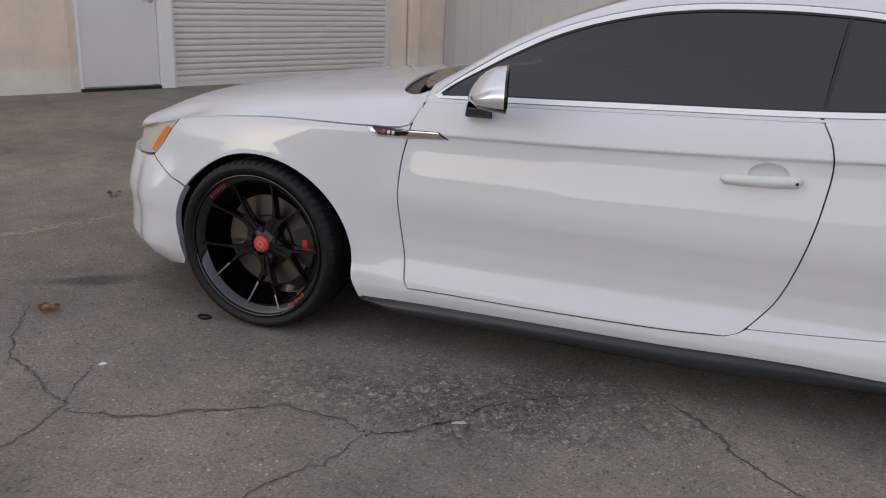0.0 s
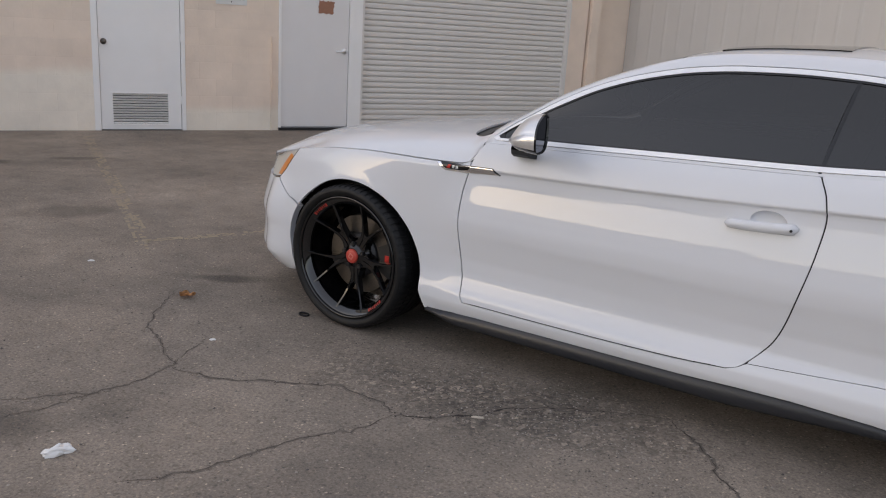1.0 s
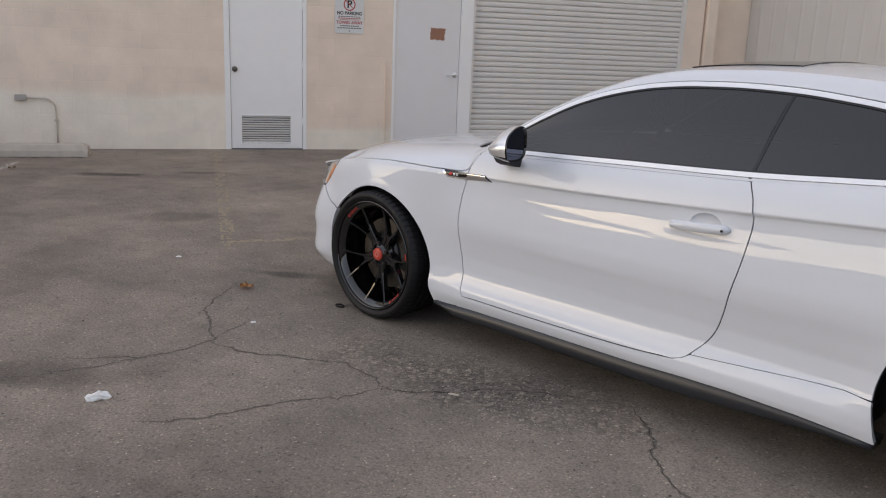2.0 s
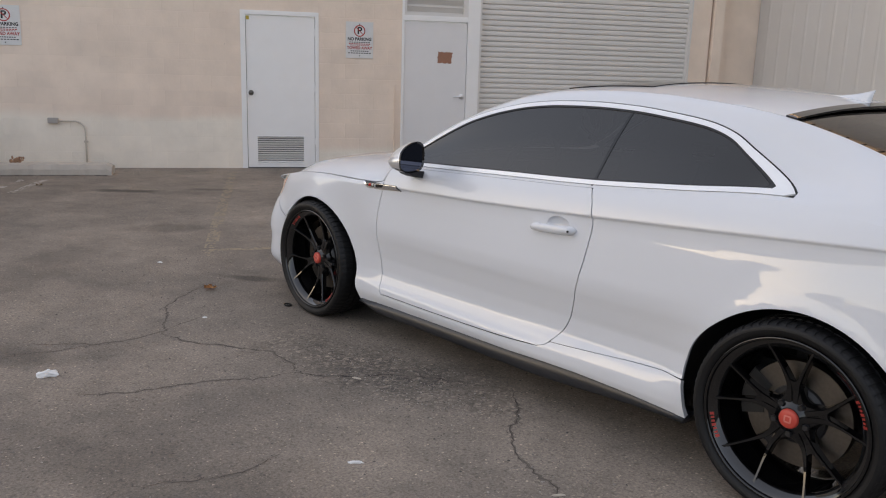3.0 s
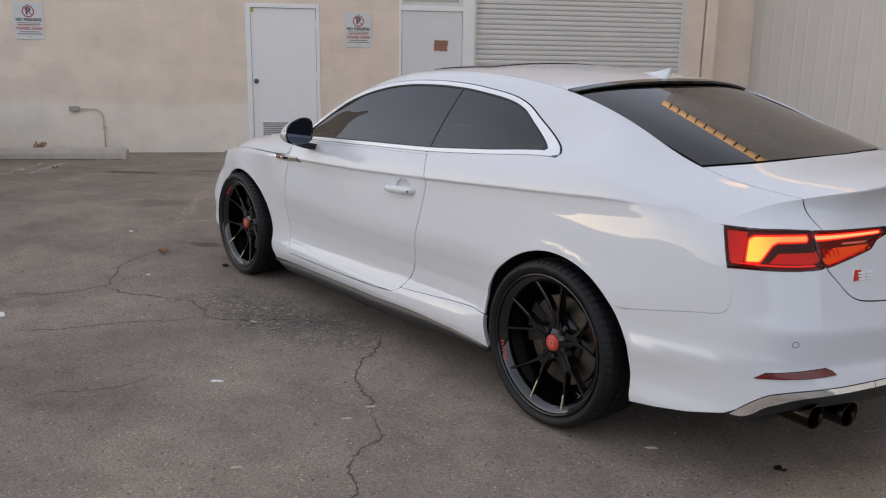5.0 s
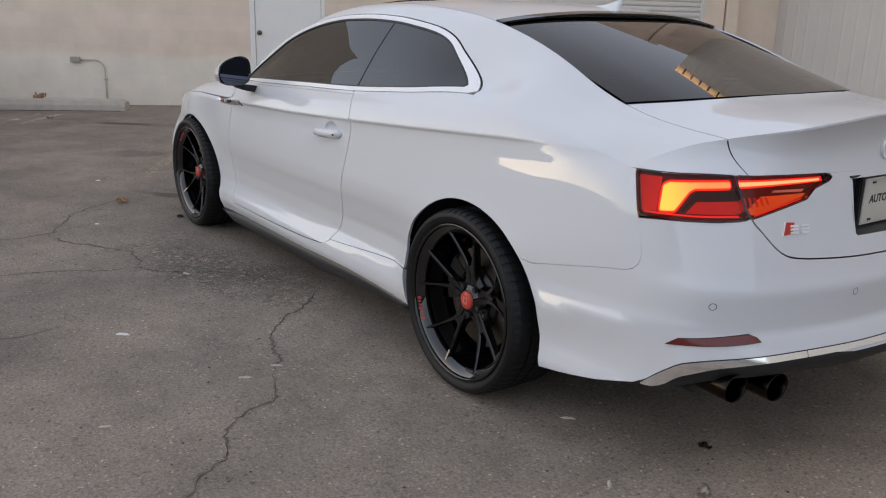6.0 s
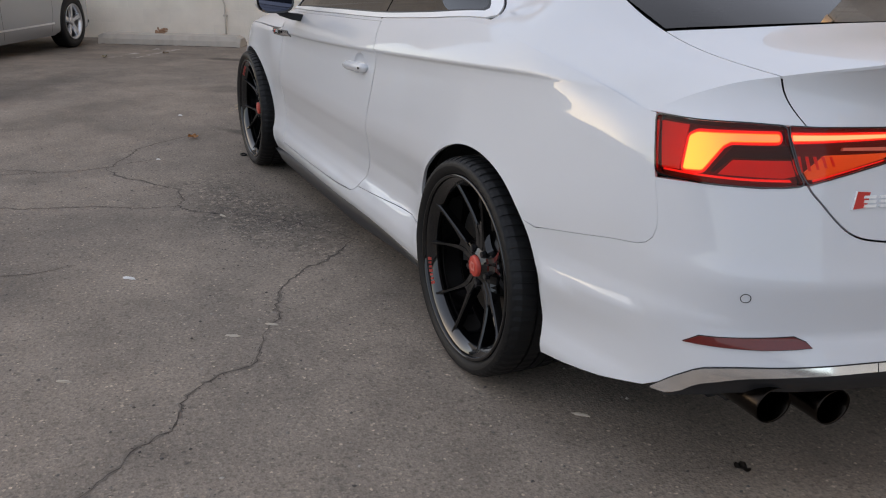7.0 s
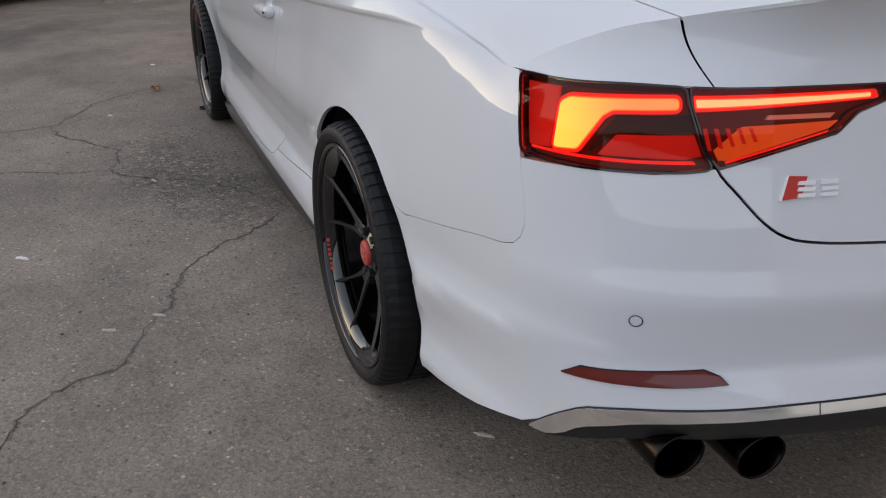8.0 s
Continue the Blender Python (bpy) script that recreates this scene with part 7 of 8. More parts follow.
        for t, (x, y, z, w, h) in enumerate(((-0.560, -0.855, 0.898, 0.045, 0.016), (-0.555, -0.905, 0.904, 0.040, 0.015), (-0.545, -0.950, 0.918, 0.036, 0.014), (-0.530, -0.985, 0.938, 0.034, 0.012))):
            vs = [bm.verts.new((x + w * cx, sgn * y, z + h * cz)) for cx, cz in ((-1, -1), (1, -1), (0.9, 1), (-0.9, 1))]
            if t:
                for i in range(4):
                    bm.faces.new((prev[i], prev[(i + 1) % 4], vs[(i + 1) % 4], vs[i]))
            prev = vs
        fixed(bm)
        part("mirror_foot", bm, M_INTERIOR, mir, "black mirror foot")
    # dark blade under the sills
    for sgn in (1, -1):
        bm = bmesh.new()
        prev = None
        for x in np.linspace(-0.97, 1.005, 40):
            lift = 0.034 * smooth01(0.20, 0.95, x) + 0.03 * smooth01(-0.80, -0.97, x)
            top = float(np.interp(x, [-0.94, -0.71, -0.4, 0.14, 0.34, 0.52, 0.76, 0.95], [0.192, 0.205, 0.212, 0.220, 0.2295, 0.2335, 0.228, 0.215]))
            sec = [(-0.885, top), (-0.898, top - 0.008), (-0.906, 0.158 + lift), (-0.901, 0.146 + lift), (-0.80, 0.138 + lift), (-0.78, 0.20)]
            vs = [bm.verts.new((x, sgn * y, z)) for y, z in sec]
            if prev:
                for i in range(6):
                    bm.faces.new((prev[i], prev[(i + 1) % 6], vs[(i + 1) % 6], vs[i]))
            else:
                bm.faces.new(vs[::-1])
            prev = vs
        bm.faces.new(prev)
        fixed(bm)
        part("sill_blade", bm, M_BLADE, CAR, "dark grey sill blade", True)
    # shark-fin aerial
    bm = bmesh.new()
    rows = []
    for t in np.linspace(0, 1, 9):
        x = 0.985 + 0.155 * t
        top = 0.004 + 0.047 * t ** 1.7
        half = 0.030 * (0.25 + 0.75 * math.sin(math.pi * (0.12 + 0.80 * t))) * (1 - 0.45 * t)
        z0 = float(upper(np.array([x]), np.array([5.0]))[0, 2]) - 0.004
        lean = 0.012 * t
        rows.append([bm.verts.new(p) for p in ((x, -half, z0), (x + lean * 0.4, -half * 0.55, z0 + top * 0.5), (x + lean, -0.004, z0 + top), (x + lean, 0.004, z0 + top), (x + lean * 0.4, half * 0.55, z0 + top * 0.5), (x, half, z0))])
    for a, b in zip(rows, rows[1:]):
        for i in range(5):
            bm.faces.new((a[i], a[i + 1], b[i + 1], b[i]))
    bm.faces.new(rows[0])
    bm.faces.new(rows[-1][::-1])
    fixed(bm)
    part("roof_aerial", bm, M_PAINT, CAR, "white shark-fin roof aerial", True)
    # rear: chrome strip, diffuser, exhausts, reflectors, sensors, badges, plate
    strip_t = [(5.020, 0.291), (5.079, 0.341), (5.127, 0.374), (5.20, 0.389), (5.336, 0.398), (5.443, 0.402), (5.60, 0.404), (5.85, 0.404)]
    strip_t = [(s, z) for s, z in curve_pts(strip_t, 40)]
    widths = np.interp([s for s, z in strip_t], [5.02, 5.05, 5.08, 5.13, 5.20, 5.30, 5.85], [0.004, 0.031, 0.044, 0.036, 0.022, 0.018, 0.016])
    strip = strip_t + [(s, z - w) for (s, z), w in zip(strip_t, widths)][::-1]
    dif = [(s, z - w - 0.0005) for (s, z), w in zip(strip_t, widths)]
    diffuser = dif + [(5.85, 0.335), (5.56, 0.334), (5.52, 0.336), (5.48, 0.338), (5.40, 0.337), (5.26, 0.330), (5.18, 0.318), (5.11, 0.296), (5.05, 0.278)]
    for mir_ in (False, True):
        skin("bumper_trim", ring, [(min(s, S_END), z) for s, z in strip], (0.03, 0.008), M_STRIP, CAR, "bright aluminium strip along the bumper's lower edge", fine=(0.012, 0.006), shift=0.006, flange=0.012, mirror=mir_)
        skin("diffuser", ring, [(min(s, S_END), z) for s, z in diffuser], (0.03, 0.02), M_SATIN, CAR, "black rear diffuser", fine=(0.015, 0.01), shift=-0.004, flange=0.03, mirror=mir_)
        refl = [(5.077, 0.4225), (5.107, 0.443), (5.20, 0.4515), (5.288, 0.459), (5.311, 0.449), (5.325, 0.4365), (5.286, 0.4335), (5.229, 0.4300), (5.143, 0.4275)]
        skin("reflector", ring, refl, (0.02, 0.01), M_REFLECT, CAR, "red reflector", fine=(0.005, 0.003), shift=0.0045, flange=0.005, mirror=mir_)
        skin("reflector_rim", ring, [(5.075, 0.4224), (5.106, 0.4445), (5.20, 0.4531), (5.289, 0.4607), (5.313, 0.4502), (5.327, 0.4361), (5.286, 0.4325), (5.229, 0.4290), (5.143, 0.4266)], (0.02, 0.01), M_SEAM, CAR, fine=(0.005, 0.003), shift=0.0028, flange=0.003, mirror=mir_)
        skin("trim_gap", ring, [(s, z) for s, z in strip_t if s < S_END] + [(s, z + 0.0022) for s, z in strip_t if s < S_END][::-1], (0.03, 0.008), M_SEAM, CAR, fine=(0.012, 0.004), shift=0.001, flange=0.0, mirror=mir_)
        skin("trim_joint", ring, [(5.466, 0.3845), (5.466, 0.4030), (5.4675, 0.4030), (5.4675, 0.3845)], (0.01, 0.008), M_SEAM, CAR, fine=(0.006, 0.006), shift=0.0065, flange=0.0, mirror=mir_)
        for s0, z0 in ((5.183, 0.5415), (5.648, 0.551)):
            r0 = 0.0105
            o = [(s0 + r0 * math.cos(a), z0 + r0 * math.sin(a)) for a in np.linspace(0, 2 * math.pi, 28, endpoint=False)]
            h = [(s0 + (r0 - 0.0016) * math.cos(a), z0 + (r0 - 0.0016) * math.sin(a)) for a in np.linspace(0, 2 * math.pi, 28, endpoint=False)]
            skin("parking_sensor", ring, o, (0.006, 0.006), M_SEAM, CAR, fine=(0.003, 0.003), holes=[h], shift=0.0008, flange=0.0, mirror=mir_)
        # dark housing round the pipes, under the strip
        bm = bmesh.new()
        sg = 1 if mir_ else -1
        bm_box(2.09, sg * 0.575, 0.325, 0.24, 0.33, 0.10, 0.02, bm=bm)
        part("exhaust_housing", fixed(bm), M_SEAM, CAR)
        for px_, y, z in ((2.305, 0.655, 0.306), (2.345, 0.520, 0.292)):
            yy = y if mir_ else -y
            m = Matrix.Translation((px_, yy, z)) @ Matrix.Rotation(radians(90), 4, "Y") @ Matrix.Rotation(radians(90), 4, "Z")
            m = m @ Matrix.Diagonal((1.05, 0.87, 1, 1))
            bm = bm_lathe([(0.042, -0.16), (0.046, -0.03), (0.0475, 0.006), (0.0465, 0.010), (0.044, 0.006), (0.041, -0.03), (0.037, -0.16)], 36, m)
            part("exhaust_tip", bm, M_TIP, CAR, "dark chrome exhaust tip", True)
            part("exhaust_inside", bm_cyl(0.041, 0.041, 0.01, Matrix.Translation((px_ - 0.11, yy, z)) @ Matrix.Rotation(radians(90), 4, "Y"), 24), M_SEAM, CAR)
    # boot badge: red slanted block and two bright marks, drawn as plain shapes
    skin("boot_badge", ring, [(5.384, 0.727), (5.394, 0.7625), (5.424, 0.7605), (5.415, 0.730)], (0.01, 0.01), M_RED, LID, "red slanted badge block", fine=(0.006, 0.006), shift=0.003, flange=0.004)
    skin("badge_edge", ring, [(5.381, 0.7265), (5.391, 0.7635), (5.3945, 0.7633), (5.3845, 0.7265)], (0.01, 0.01), M_ALU, LID, fine=(0.006, 0.006), shift=0.0035, flange=0.004)
    for s0 in (5.408, 5.445):
        for z0 in (0.7335, 0.7425, 0.7515):
            skin("badge_bar", ring, [(s0, z0 - 0.0028), (s0 + 0.002, z0 + 0.0028), (s0 + 0.029, z0 + 0.0024), (s0 + 0.027, z0 - 0.0032)], (0.01, 0.01), M_ALU, LID, fine=(0.006, 0.006), shift=0.005, flange=0.005)
    # the plate's recess: black walls running back from the lid's opening
    px = 2.305
    edge = [(-0.265, 0.869), (-0.262, 0.861), (-0.252, 0.713), (-0.243, 0.704)] + [(y, 0.702) for y in np.linspace(-0.22, 0.22, 12)] + [(0.243, 0.704), (0.252, 0.713), (0.262, 0.861), (0.265, 0.869)]
    bm = bmesh.new()
    prev = None
    for y, z in edge:
        q = ring(np.array([float(s_of_rear_y(abs(y)))]), np.array([z]))[0]
        vs = [bm.verts.new((q[0] - 0.001, y, z)), bm.verts.new((px - 0.012, y * 0.97, z + 0.004))]
        if prev:
            bm.faces.new((prev[0], prev[1], vs[1], vs[0]))
        prev = vs
    bm_box(px - 0.014, 0, 0.795, 0.004, 0.56, 0.23, bm=bm)
    bm_box(px + 0.008, 0, 0.8715, 0.04, 0.53, 0.006, bm=bm)
    part("plate_recess", fixed(bm), M_SATIN, LID, "black plate recess")
    # dealer's plate in a thin bright frame on a black holder
    pf = 2.310
    part("plate_holder", fixed(bm_box(pf - 0.014, 0, 0.781, 0.028, 0.318, 0.166, 0.004)), M_SEAM, LID, "black plate holder")
    part("plate_frame", fixed(bm_box(pf - 0.002, 0, 0.781, 0.008, 0.280, 0.140, 0.001)), M_ALU_DULL, LID, "thin bright plate frame")
    part("number_plate", fixed(bm_box(pf + 0.001, 0, 0.781, 0.004, 0.272, 0.132, 0.0)), M_PLATE, LID, "cream dealer plate with dark lettering")
    m = Matrix.Translation((pf + 0.0036, -0.058, 0.786)) @ Matrix.Rotation(radians(90), 4, "Z") @ Matrix.Rotation(radians(90), 4, "X")
    text_mesh("AUTO", 0.035, m, "lettering", M_INK, LID, 1.0, 0.0006)
    for i in range(4):
        part("plate_bar", fixed(bm_box(pf + 0.004, 0.012 + i * 0.028, 0.786, 0.002, 0.020, 0.024)), M_INK, LID)
    for y in (-0.095, 0.095):
        for z in (0.838, 0.725):
            part("plate_screw", fixed(bm_box(pf + 0.0045, y, z, 0.003, 0.016, 0.006)), M_SATIN, LID)
    # maker's emblem as a row of plain bright rings on the lid's face
    T = np.linspace(0.02, 0.98, 40)
    face = tail(np.full(40, 5.0), T)
    k = int(np.argmin(abs(face[:, 2] - 0.945)))
    k = min(max(k, 1), 38)
    d = Vector(face[k + 1]) - Vector(face[k - 1])
    lean = math.degrees(math.atan2(abs(d.z), d.x if d.z > 0 else -d.x)) - 90
    for y in (-0.090, -0.030, 0.030, 0.090):
        m = Matrix.Translation((face[k][0] + 0.002, y, face[k][2])) @ Matrix.Rotation(radians(90 - lean), 4, "Y")
        part("emblem_ring", bm_lathe([(0.029, -0.006), (0.036, -0.006), (0.036, 0.004), (0.029, 0.004)], 28, m, close=True), M_ALU, LID, "", True)


build_fittings()


# ---- the white coupe: cabin ----
def build_cabin():
    def seat(x, y, name):
        s = empty(name)
        s.parent = CAR
        s["label"] = "dark leather seat"
        part("cushion", fixed(bm_box(x, y, 0.52, 0.50, 0.50, 0.16, 0.05, 3)), M_INTERIOR, s, "", True)
        m = Matrix.Translation((x + 0.27, y, 0.80)) @ Matrix.Rotation(radians(17), 4, "Y")
        part("backrest", fixed(bm_box(0, 0, 0, 0.14, 0.48, 0.62, 0.05, 3, m=m)), M_INTERIOR, s, "", True)
        m = Matrix.Translation((x + 0.385, y, 1.14)) @ Matrix.Rotation(radians(14), 4, "Y")
        part("headrest", fixed(bm_box(0, 0, 0, 0.09, 0.25, 0.16, 0.03, 3, m=m)), M_INTERIOR, s, "", True)
    seat(0.12, -0.37, "front_seat")
    seat(0.12, 0.37, "front_seat")
    seat(0.88, -0.34, "rear_seat")
    seat(0.88, 0.34, "rear_seat")
    part("dashboard", fixed(bm_box(-0.66, 0, 0.80, 0.50, 1.38, 0.22, 0.06, 3)), M_INTERIOR, CAR, "", True)
    sw = empty("steering_wheel")
    sw.parent = CAR
    m = Matrix.Translation((-0.28, -0.37, 0.935)) @ Matrix.Rotation(radians(-68), 4, "Y")
    bm = bmesh.new()
    rings = []
    for k in range(36):
        a = 2 * math.pi * k / 36
        c = Vector((math.cos(a), math.sin(a), 0))
        rings.append([bm.verts.new(m @ (c * (0.178 + 0.016 * math.cos(b)) + Vector((0, 0, 0.016 * math.sin(b))))) for b in (2 * math.pi * i / 8 for i in range(8))])
    for k in range(36):
        for i in range(8):
            bm.faces.new((rings[k][i], rings[k][(i + 1) % 8], rings[(k + 1) % 36][(i + 1) % 8], rings[(k + 1) % 36][i]))
    fixed(bm)
    part("rim", bm, M_INTERIOR, sw, "", True)
    part("spokes", fixed(bm_box(0, 0, 0, 0.10, 0.34, 0.03, 0.01, 2, m=m)), M_INTERIOR, sw)
    part("column", bm_cyl(0.035, 0.045, 0.36, m @ Matrix.Translation((0, 0, -0.19)), 16), M_INTERIOR, CAR)
    part("cabin_floor", fixed(bm_box(0.25, 0, 0.42, 2.2, 1.40, 0.04)), M_INTERIOR, CAR)
    part("parcel_shelf", fixed(bm_box(1.52, 0, 0.965, 0.62, 1.30, 0.02)), M_INTERIOR, CAR)
    part("rear_bulkhead", fixed(bm_box(1.30, 0, 0.68, 0.04, 1.36, 0.54)), M_INTERIOR, CAR)
    for y in (-0.735, 0.735):
        part("door_card", fixed(bm_box(-0.05, y, 0.68, 1.30, 0.04, 0.50, 0.015)), M_INTERIOR, CAR)
    # headlining and the pillars' inner linings follow the skin
    for mir in (False, True):
        skin("pillar_lining", upper, [(-0.70, 2.25), (0.0, 2.25), (0.9, 2.25), (1.10, 2.25), (1.10, 2.95), (-0.08, 2.95), (-0.70, 2.95)], (0.05, 0.2), M_INTERIOR, CAR, fine=(0.04, 0.1), flip=False, flange=0.0, shift=-0.03, mirror=mir)
        skin("rear_lining", upper, [(1.29, 0.3), (1.9, 0.3), (1.9, 2.8), (1.2, 2.8), (1.1, 2.4)], (0.05, 0.2), M_INTERIOR, CAR, fine=(0.04, 0.1), flip=False, flange=0.0, shift=-0.04, mirror=mir)
    skin("headlining", upper, [(-0.06, 3.05), (1.10, 3.05), (1.16, 5.0), (1.10, 6.95), (-0.06, 6.95)], (0.06, 0.25), M_INTERIOR, CAR, fine=(0.05, 0.2), flip=False, flange=0.0, shift=-0.03)


build_cabin()


# ---- the silver car parked nose to the wall ----
def build_silver_car():
    car = empty("parked_car")
    tagged(car, "silver-grey sedan with five-spoke wheels, parked facing the wall", "car")
    # own frame: x from the nose (0) to the tail (4.6), left side at -y, z up
    half = pchip([0, 0.12, 0.45, 0.95, 2.3, 3.7, 4.3, 4.55, 4.62], [0.45, 0.66, 0.82, 0.875, 0.885, 0.87, 0.80, 0.68, 0.5])
    top = pchip([0, 0.15, 0.6, 1.3, 2.3, 3.6, 4.2, 4.62], [0.62, 0.72, 0.80, 0.90, 0.95, 0.97, 0.95, 0.85])
    bulge = pchip([0.16, 0.30, 0.50, 0.70, 0.86, 1.0], [-0.05, -0.012, -0.002, 0.0, -0.03, -0.12])

    def flank(x, z):
        x, z = np.broadcast_arrays(np.asarray(x, float), np.asarray(z, float))
        zz = z / top(x) * 0.95
        return np.stack([x, -(half(x) + bulge(np.clip(zz, 0.16, 1.0))), z], -1)

    def lid_(x, v):
        x, v = np.broadcast_arrays(np.asarray(x, float), np.asarray(v, float))
        e = flank(x, top(x))
        y = e[..., 1] * (1 - 2 * v)
        crown = 0.10 * (1 - (1 - 2 * v) ** 4)
        return np.stack([x, y, e[..., 2] + crown], -1)

    arches = ((0.92, 0.32, 0.355), (3.62, 0.32, 0.355))
    line = [(x, float(top(x))) for x in np.linspace(0.03, 4.6, 60)]
    low = [(4.55, 0.28), (4.0, 0.22)] + arc(arches[1], -15, 195, 40) + [(3.2, 0.19), (1.4, 0.19)] + arc(arches[0], -15, 195, 40) + [(0.5, 0.20), (0.1, 0.24)]
    for mir in (False, True):
        skin("side_panel", flank, line + low, (0.06, 0.05), M_SILVER, car, fine=(0.03, 0.03), flange=0.02, mirror=mir)
        for pts in (((1.48, 0.24), (1.44, 0.55), (1.50, 0.90)), ((2.55, 0.24), (2.58, 0.55), (2.52, 0.93)), ((3.30, 0.62), (3.42, 0.80), (3.45, 0.94))):
            c = np.array(curve_pts(pts, 14))
            o = [tuple(p) for p in c] + [(x + 0.006, z) for x, z in c[::-1]]
            skin("panel_gap", flank, o, (0.05, 0.05), M_SEAM, car, fine=(0.05, 0.05), flange=0.0, shift=0.001, mirror=mir)
        skin("sill_strip", flank, [(1.42, 0.33), (3.1, 0.33), (3.1, 0.35), (1.42, 0.35)], (0.06, 0.05), M_ALU_DULL, car, fine=(0.06, 0.05), flange=0.01, shift=0.004, mirror=mir)
    skin("upper_body", lid_, [(0.02, 0), (4.6, 0), (4.6, 1), (0.02, 1)], (0.08, 0.06), M_SILVER, car, fine=(0.06, 0.05), flange=0.0)
    # cabin: lofted glasshouse with a roof
    bm = bmesh.new()
    rows = []
    for x, w, z in ((1.25, 0.70, 0.98), (1.9, 0.62, 1.36), (2.3, 0.60, 1.43), (3.0, 0.60, 1.42), (3.5, 0.62, 1.30), (4.0, 0.68, 1.03)):
        rows.append([bm.verts.new(p) for p in ((x, -0.78, 0.93), (x, -w, z - 0.05), (x, -w + 0.12, z), (x, w - 0.12, z), (x, w, z - 0.05), (x, 0.78, 0.93))])
    for a, b in zip(rows, rows[1:]):
        for i in range(5):
            bm.faces.new((a[i], a[i + 1], b[i + 1], b[i]))
    bm.faces.new(rows[0])
    bm.faces.new(rows[-1][::-1])
    fixed(bm)
    part("glasshouse", bm, M_BLACK, car, "dark windows")
    part("roof", fixed(bm_box(2.65, 0, 1.425, 1.15, 1.02, 0.03, 0.012)), M_SILVER, car)
    part("floor_pan", fixed(bm_box(2.3, 0, 0.32, 4.2, 1.30, 0.24, 0.03)), M_SATIN, car)
    part("bumper_lip", fixed(bm_box(0.30, 0, 0.26, 0.5, 1.36, 0.10, 0.03)), M_SATIN, car)
    to_y = Matrix.Rotation(radians(90), 4, "X")
    alloy = plain("silver_alloy", (0.62, 0.62, 0.63), 0.3, 0.9)
    wh = empty("wheel")
    part("tyre", bm_lathe([(0.21, 0.09), (0.25, 0.105), (0.30, 0.105), (0.318, 0.09), (0.322, 0.05), (0.322, -0.05), (0.318, -0.09), (0.25, -0.105), (0.21, -0.09)], 48, to_y), M_RUBBER, wh, "", True)
    part("rim", bm_lathe([(0.205, 0.09), (0.222, 0.104), (0.216, 0.107), (0.200, 0.092), (0.190, 0.04), (0.190, -0.09)], 48, to_y), alloy, wh, "silver alloy rim", True)
    part("hub", bm_lathe([(0, 0.088), (0.03, 0.086), (0.06, 0.075), (0.065, 0.05), (0, 0.05)], 24, to_y), alloy, wh, "", True)
    part("drum", bm_lathe([(0, 0.02), (0.15, 0.02), (0.15, -0.03)], 32, to_y), M_SATIN, wh)
    for k in range(5):
        a = radians(90 + 72 * k)
        bm = bmesh.new()
        prev = None
        for t in np.linspace(0, 1, 5):
            r = 0.04 + 0.165 * t
            wdt = 0.030 - 0.006 * t + 0.012 * t * t
            c, s = Vector((math.cos(a), math.sin(a), 0)), Vector((-math.sin(a), math.cos(a), 0))
            vs = [bm.verts.new(to_y @ (c * r + s * q * wdt + Vector((0, 0, h + 0.015 * t)))) for q, h in ((-1, 0.05), (-0.75, 0.076), (0.75, 0.076), (1, 0.05))]
            if prev:
                for i in range(4):
                    bm.faces.new((prev[i], prev[(i + 1) % 4], vs[(i + 1) % 4], vs[i]))
            prev = vs
        fixed(bm)
        part("spoke", bm, alloy, wh)
    for i, (x, y) in enumerate(((0.92, -0.775), (3.62, -0.775), (0.92, 0.775), (3.62, 0.775))):
        m = Matrix.Translation((x, y, 0.322)) @ (Matrix.Rotation(math.pi, 4, "Z") if y > 0 else Matrix.Identity(4))
        w = wh if i == 0 else copy_thing(wh, m)
        w.matrix_basis = m
        w.parent = car
    for ax, az, ar in arches:
        for sgn in (-1, 1):
            bm = bmesh.new()
            rows = []
            for a in np.linspace(-20, 200, 30):
                c, q = math.cos(radians(a)), math.sin(radians(a))
                rows.append([bm.verts.new((ax + r * c, sgn * y, az + r * q)) for r, y in ((ar + 0.004, 0.85), (ar + 0.01, 0.58), (0.02, 0.57))])
            for p, q in zip(rows, rows[1:]):
                for i in range(2):
                    bm.faces.new((p[i], q[i], q[i + 1], p[i + 1]))
            fixed(bm)
            link_mesh("wheel_house", bm, M_SATIN, car, smooth=True)
    return car


SILVER = build_silver_car()
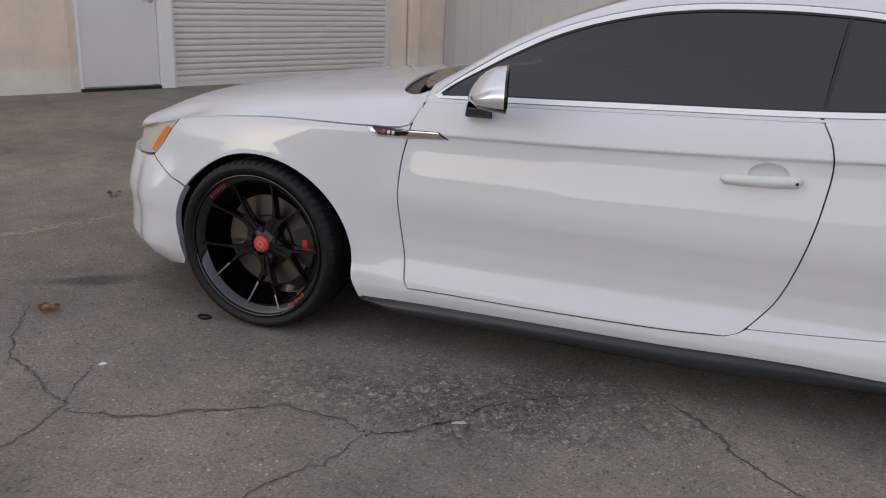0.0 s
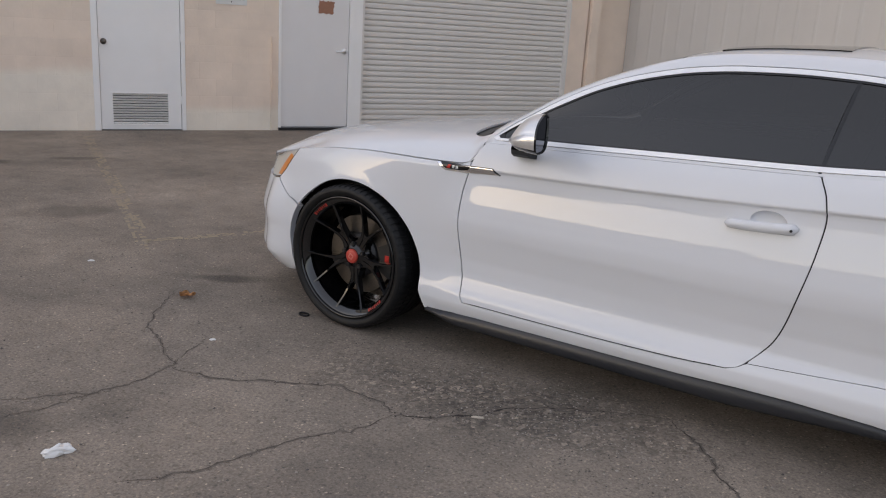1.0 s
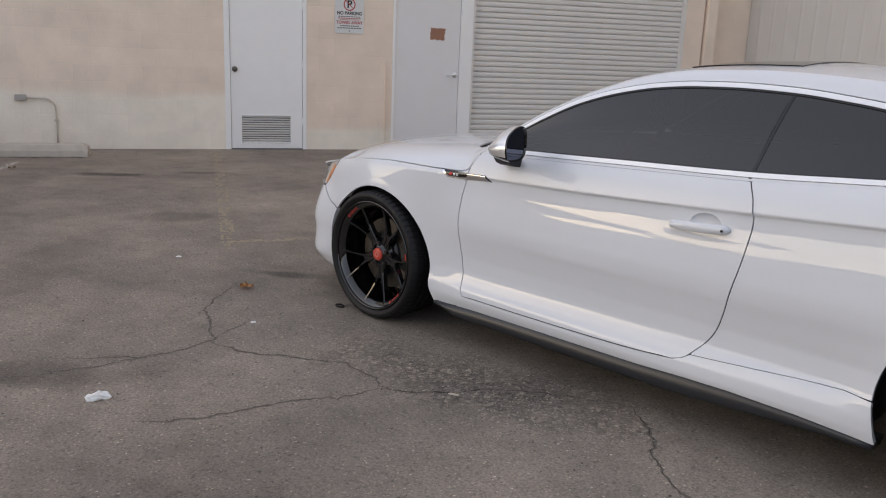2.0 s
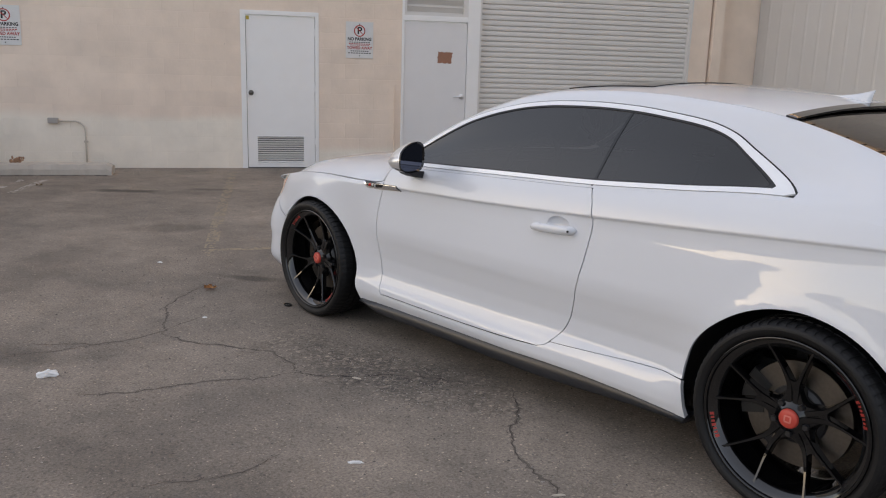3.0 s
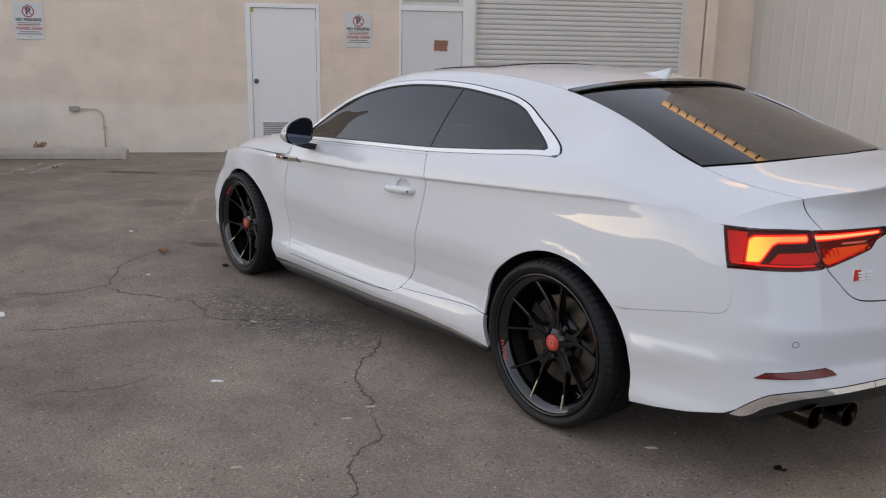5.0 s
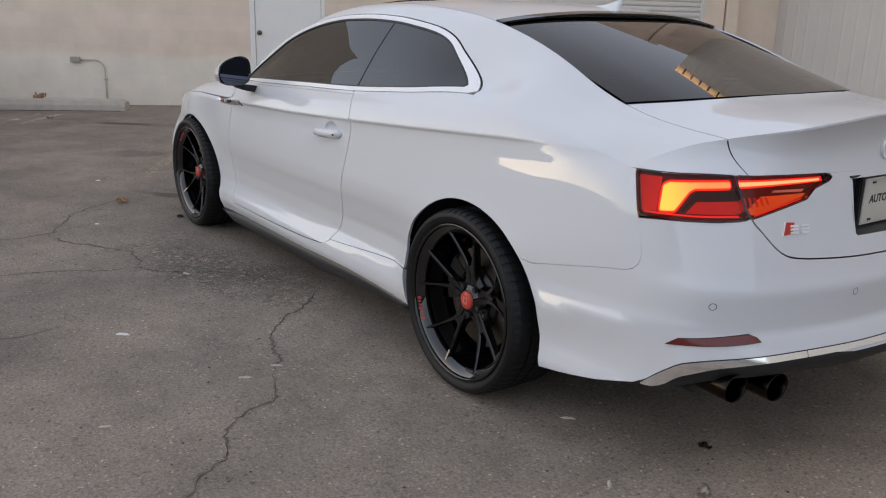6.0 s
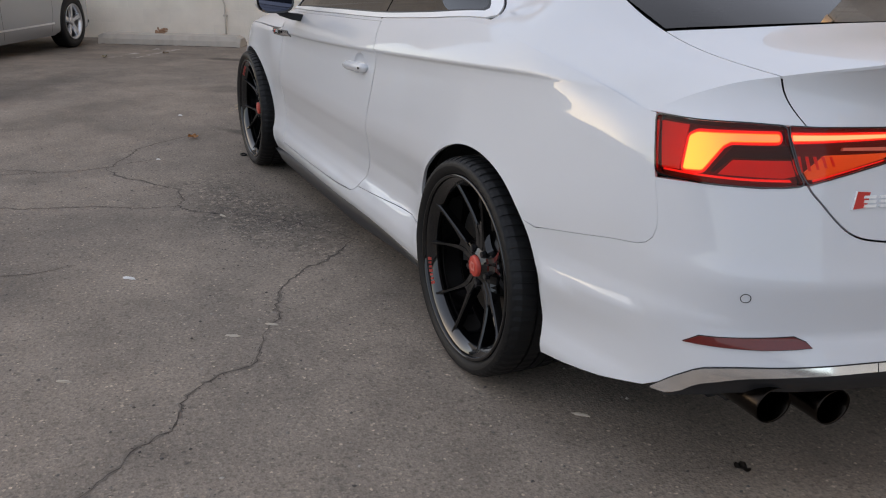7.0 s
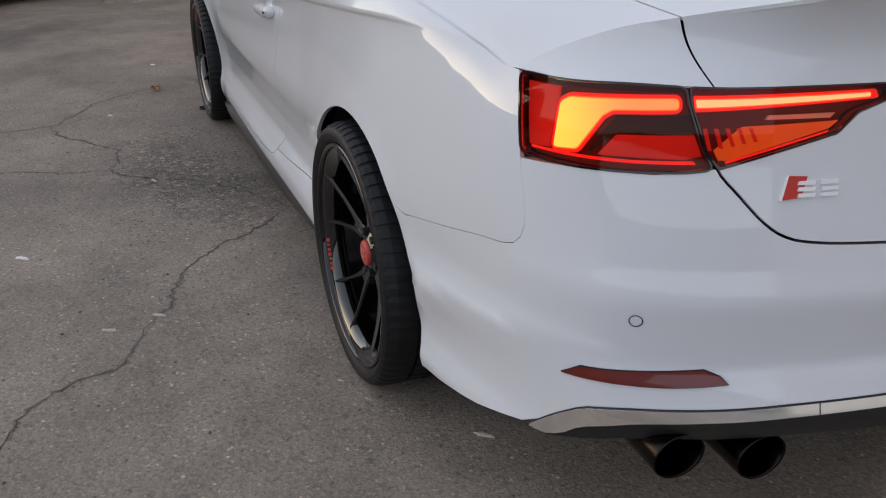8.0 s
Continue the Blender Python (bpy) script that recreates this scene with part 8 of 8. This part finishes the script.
# nose towards the wall: own x runs along -n, and the right-hand flank faces the coupe
NOSE_U, NOSE_N = -6.33, 7.80
SILVER.matrix_basis = Matrix(((-N.x, U.x, 0, 0), (-N.y, U.y, 0, 0), (0, 0, 1, 0), (0, 0, 0, 1)))
SILVER.matrix_basis = Matrix.Translation(yard(NOSE_U, NOSE_N, LOW * 0.85)) @ SILVER.matrix_basis


# ---- the long wall's blocks: one shared shape, painted over, with shallow joints ----
def build_blocks():
    bm = bmesh.new()
    # a unit block face: 1 wide, 1 high, with chamfered rim, front at 0 and rim back at depth
    c = 0.5
    outer = [(-c, 0.0014, -c), (c, 0.0014, -c), (c, 0.0014, c), (-c, 0.0014, c)]
    k, kz = 0.494, 0.486
    inner = [(-k, 0.0, -kz), (k, 0.0, -kz), (k, 0.0, kz), (-k, 0.0, kz)]
    vo = [bm.verts.new(p) for p in outer]
    vi = [bm.verts.new(p) for p in inner]
    bm.faces.new(vi)
    for i in range(4):
        bm.faces.new((vo[i], vo[(i + 1) % 4], vi[(i + 1) % 4], vi[i]))
    bmesh.ops.recalc_face_normals(bm, faces=bm.faces)
    if bm.faces[0].normal.y > 0:
        bmesh.ops.reverse_faces(bm, faces=bm.faces)
    me = bpy.data.meshes.new("block")
    bm.to_mesh(me)
    bm.free()
    me.materials.append(M_WALL)
    turn = YARD.to_3x3().to_4x4()
    for row in range(12):
        z = JOINT0 + BLOCK_H * (row + 0.5)
        shift = (row % 2) * BLOCK_L / 2
        for u0, u1 in ((-7.3, -1.837), (-0.773, 0.398)):
            a = math.floor((u0 - shift) / BLOCK_L) * BLOCK_L + shift
            while a < u1:
                p, q = max(a, u0), min(a + BLOCK_L, u1)
                a += BLOCK_L
                if q - p < 0.03 or (0.5 * (p + q) > -1.837 and 0.5 * (p + q) < -0.773):
                    continue
                o = new("block", me)
                o.parent = LONG_WALL
                o.matrix_basis = Matrix.Translation(yard((p + q) / 2, WALL_N + 0.0010, z)) @ turn @ Matrix.Diagonal((q - p - 0.004, 1, BLOCK_H - 0.004, 1))


build_blocks()
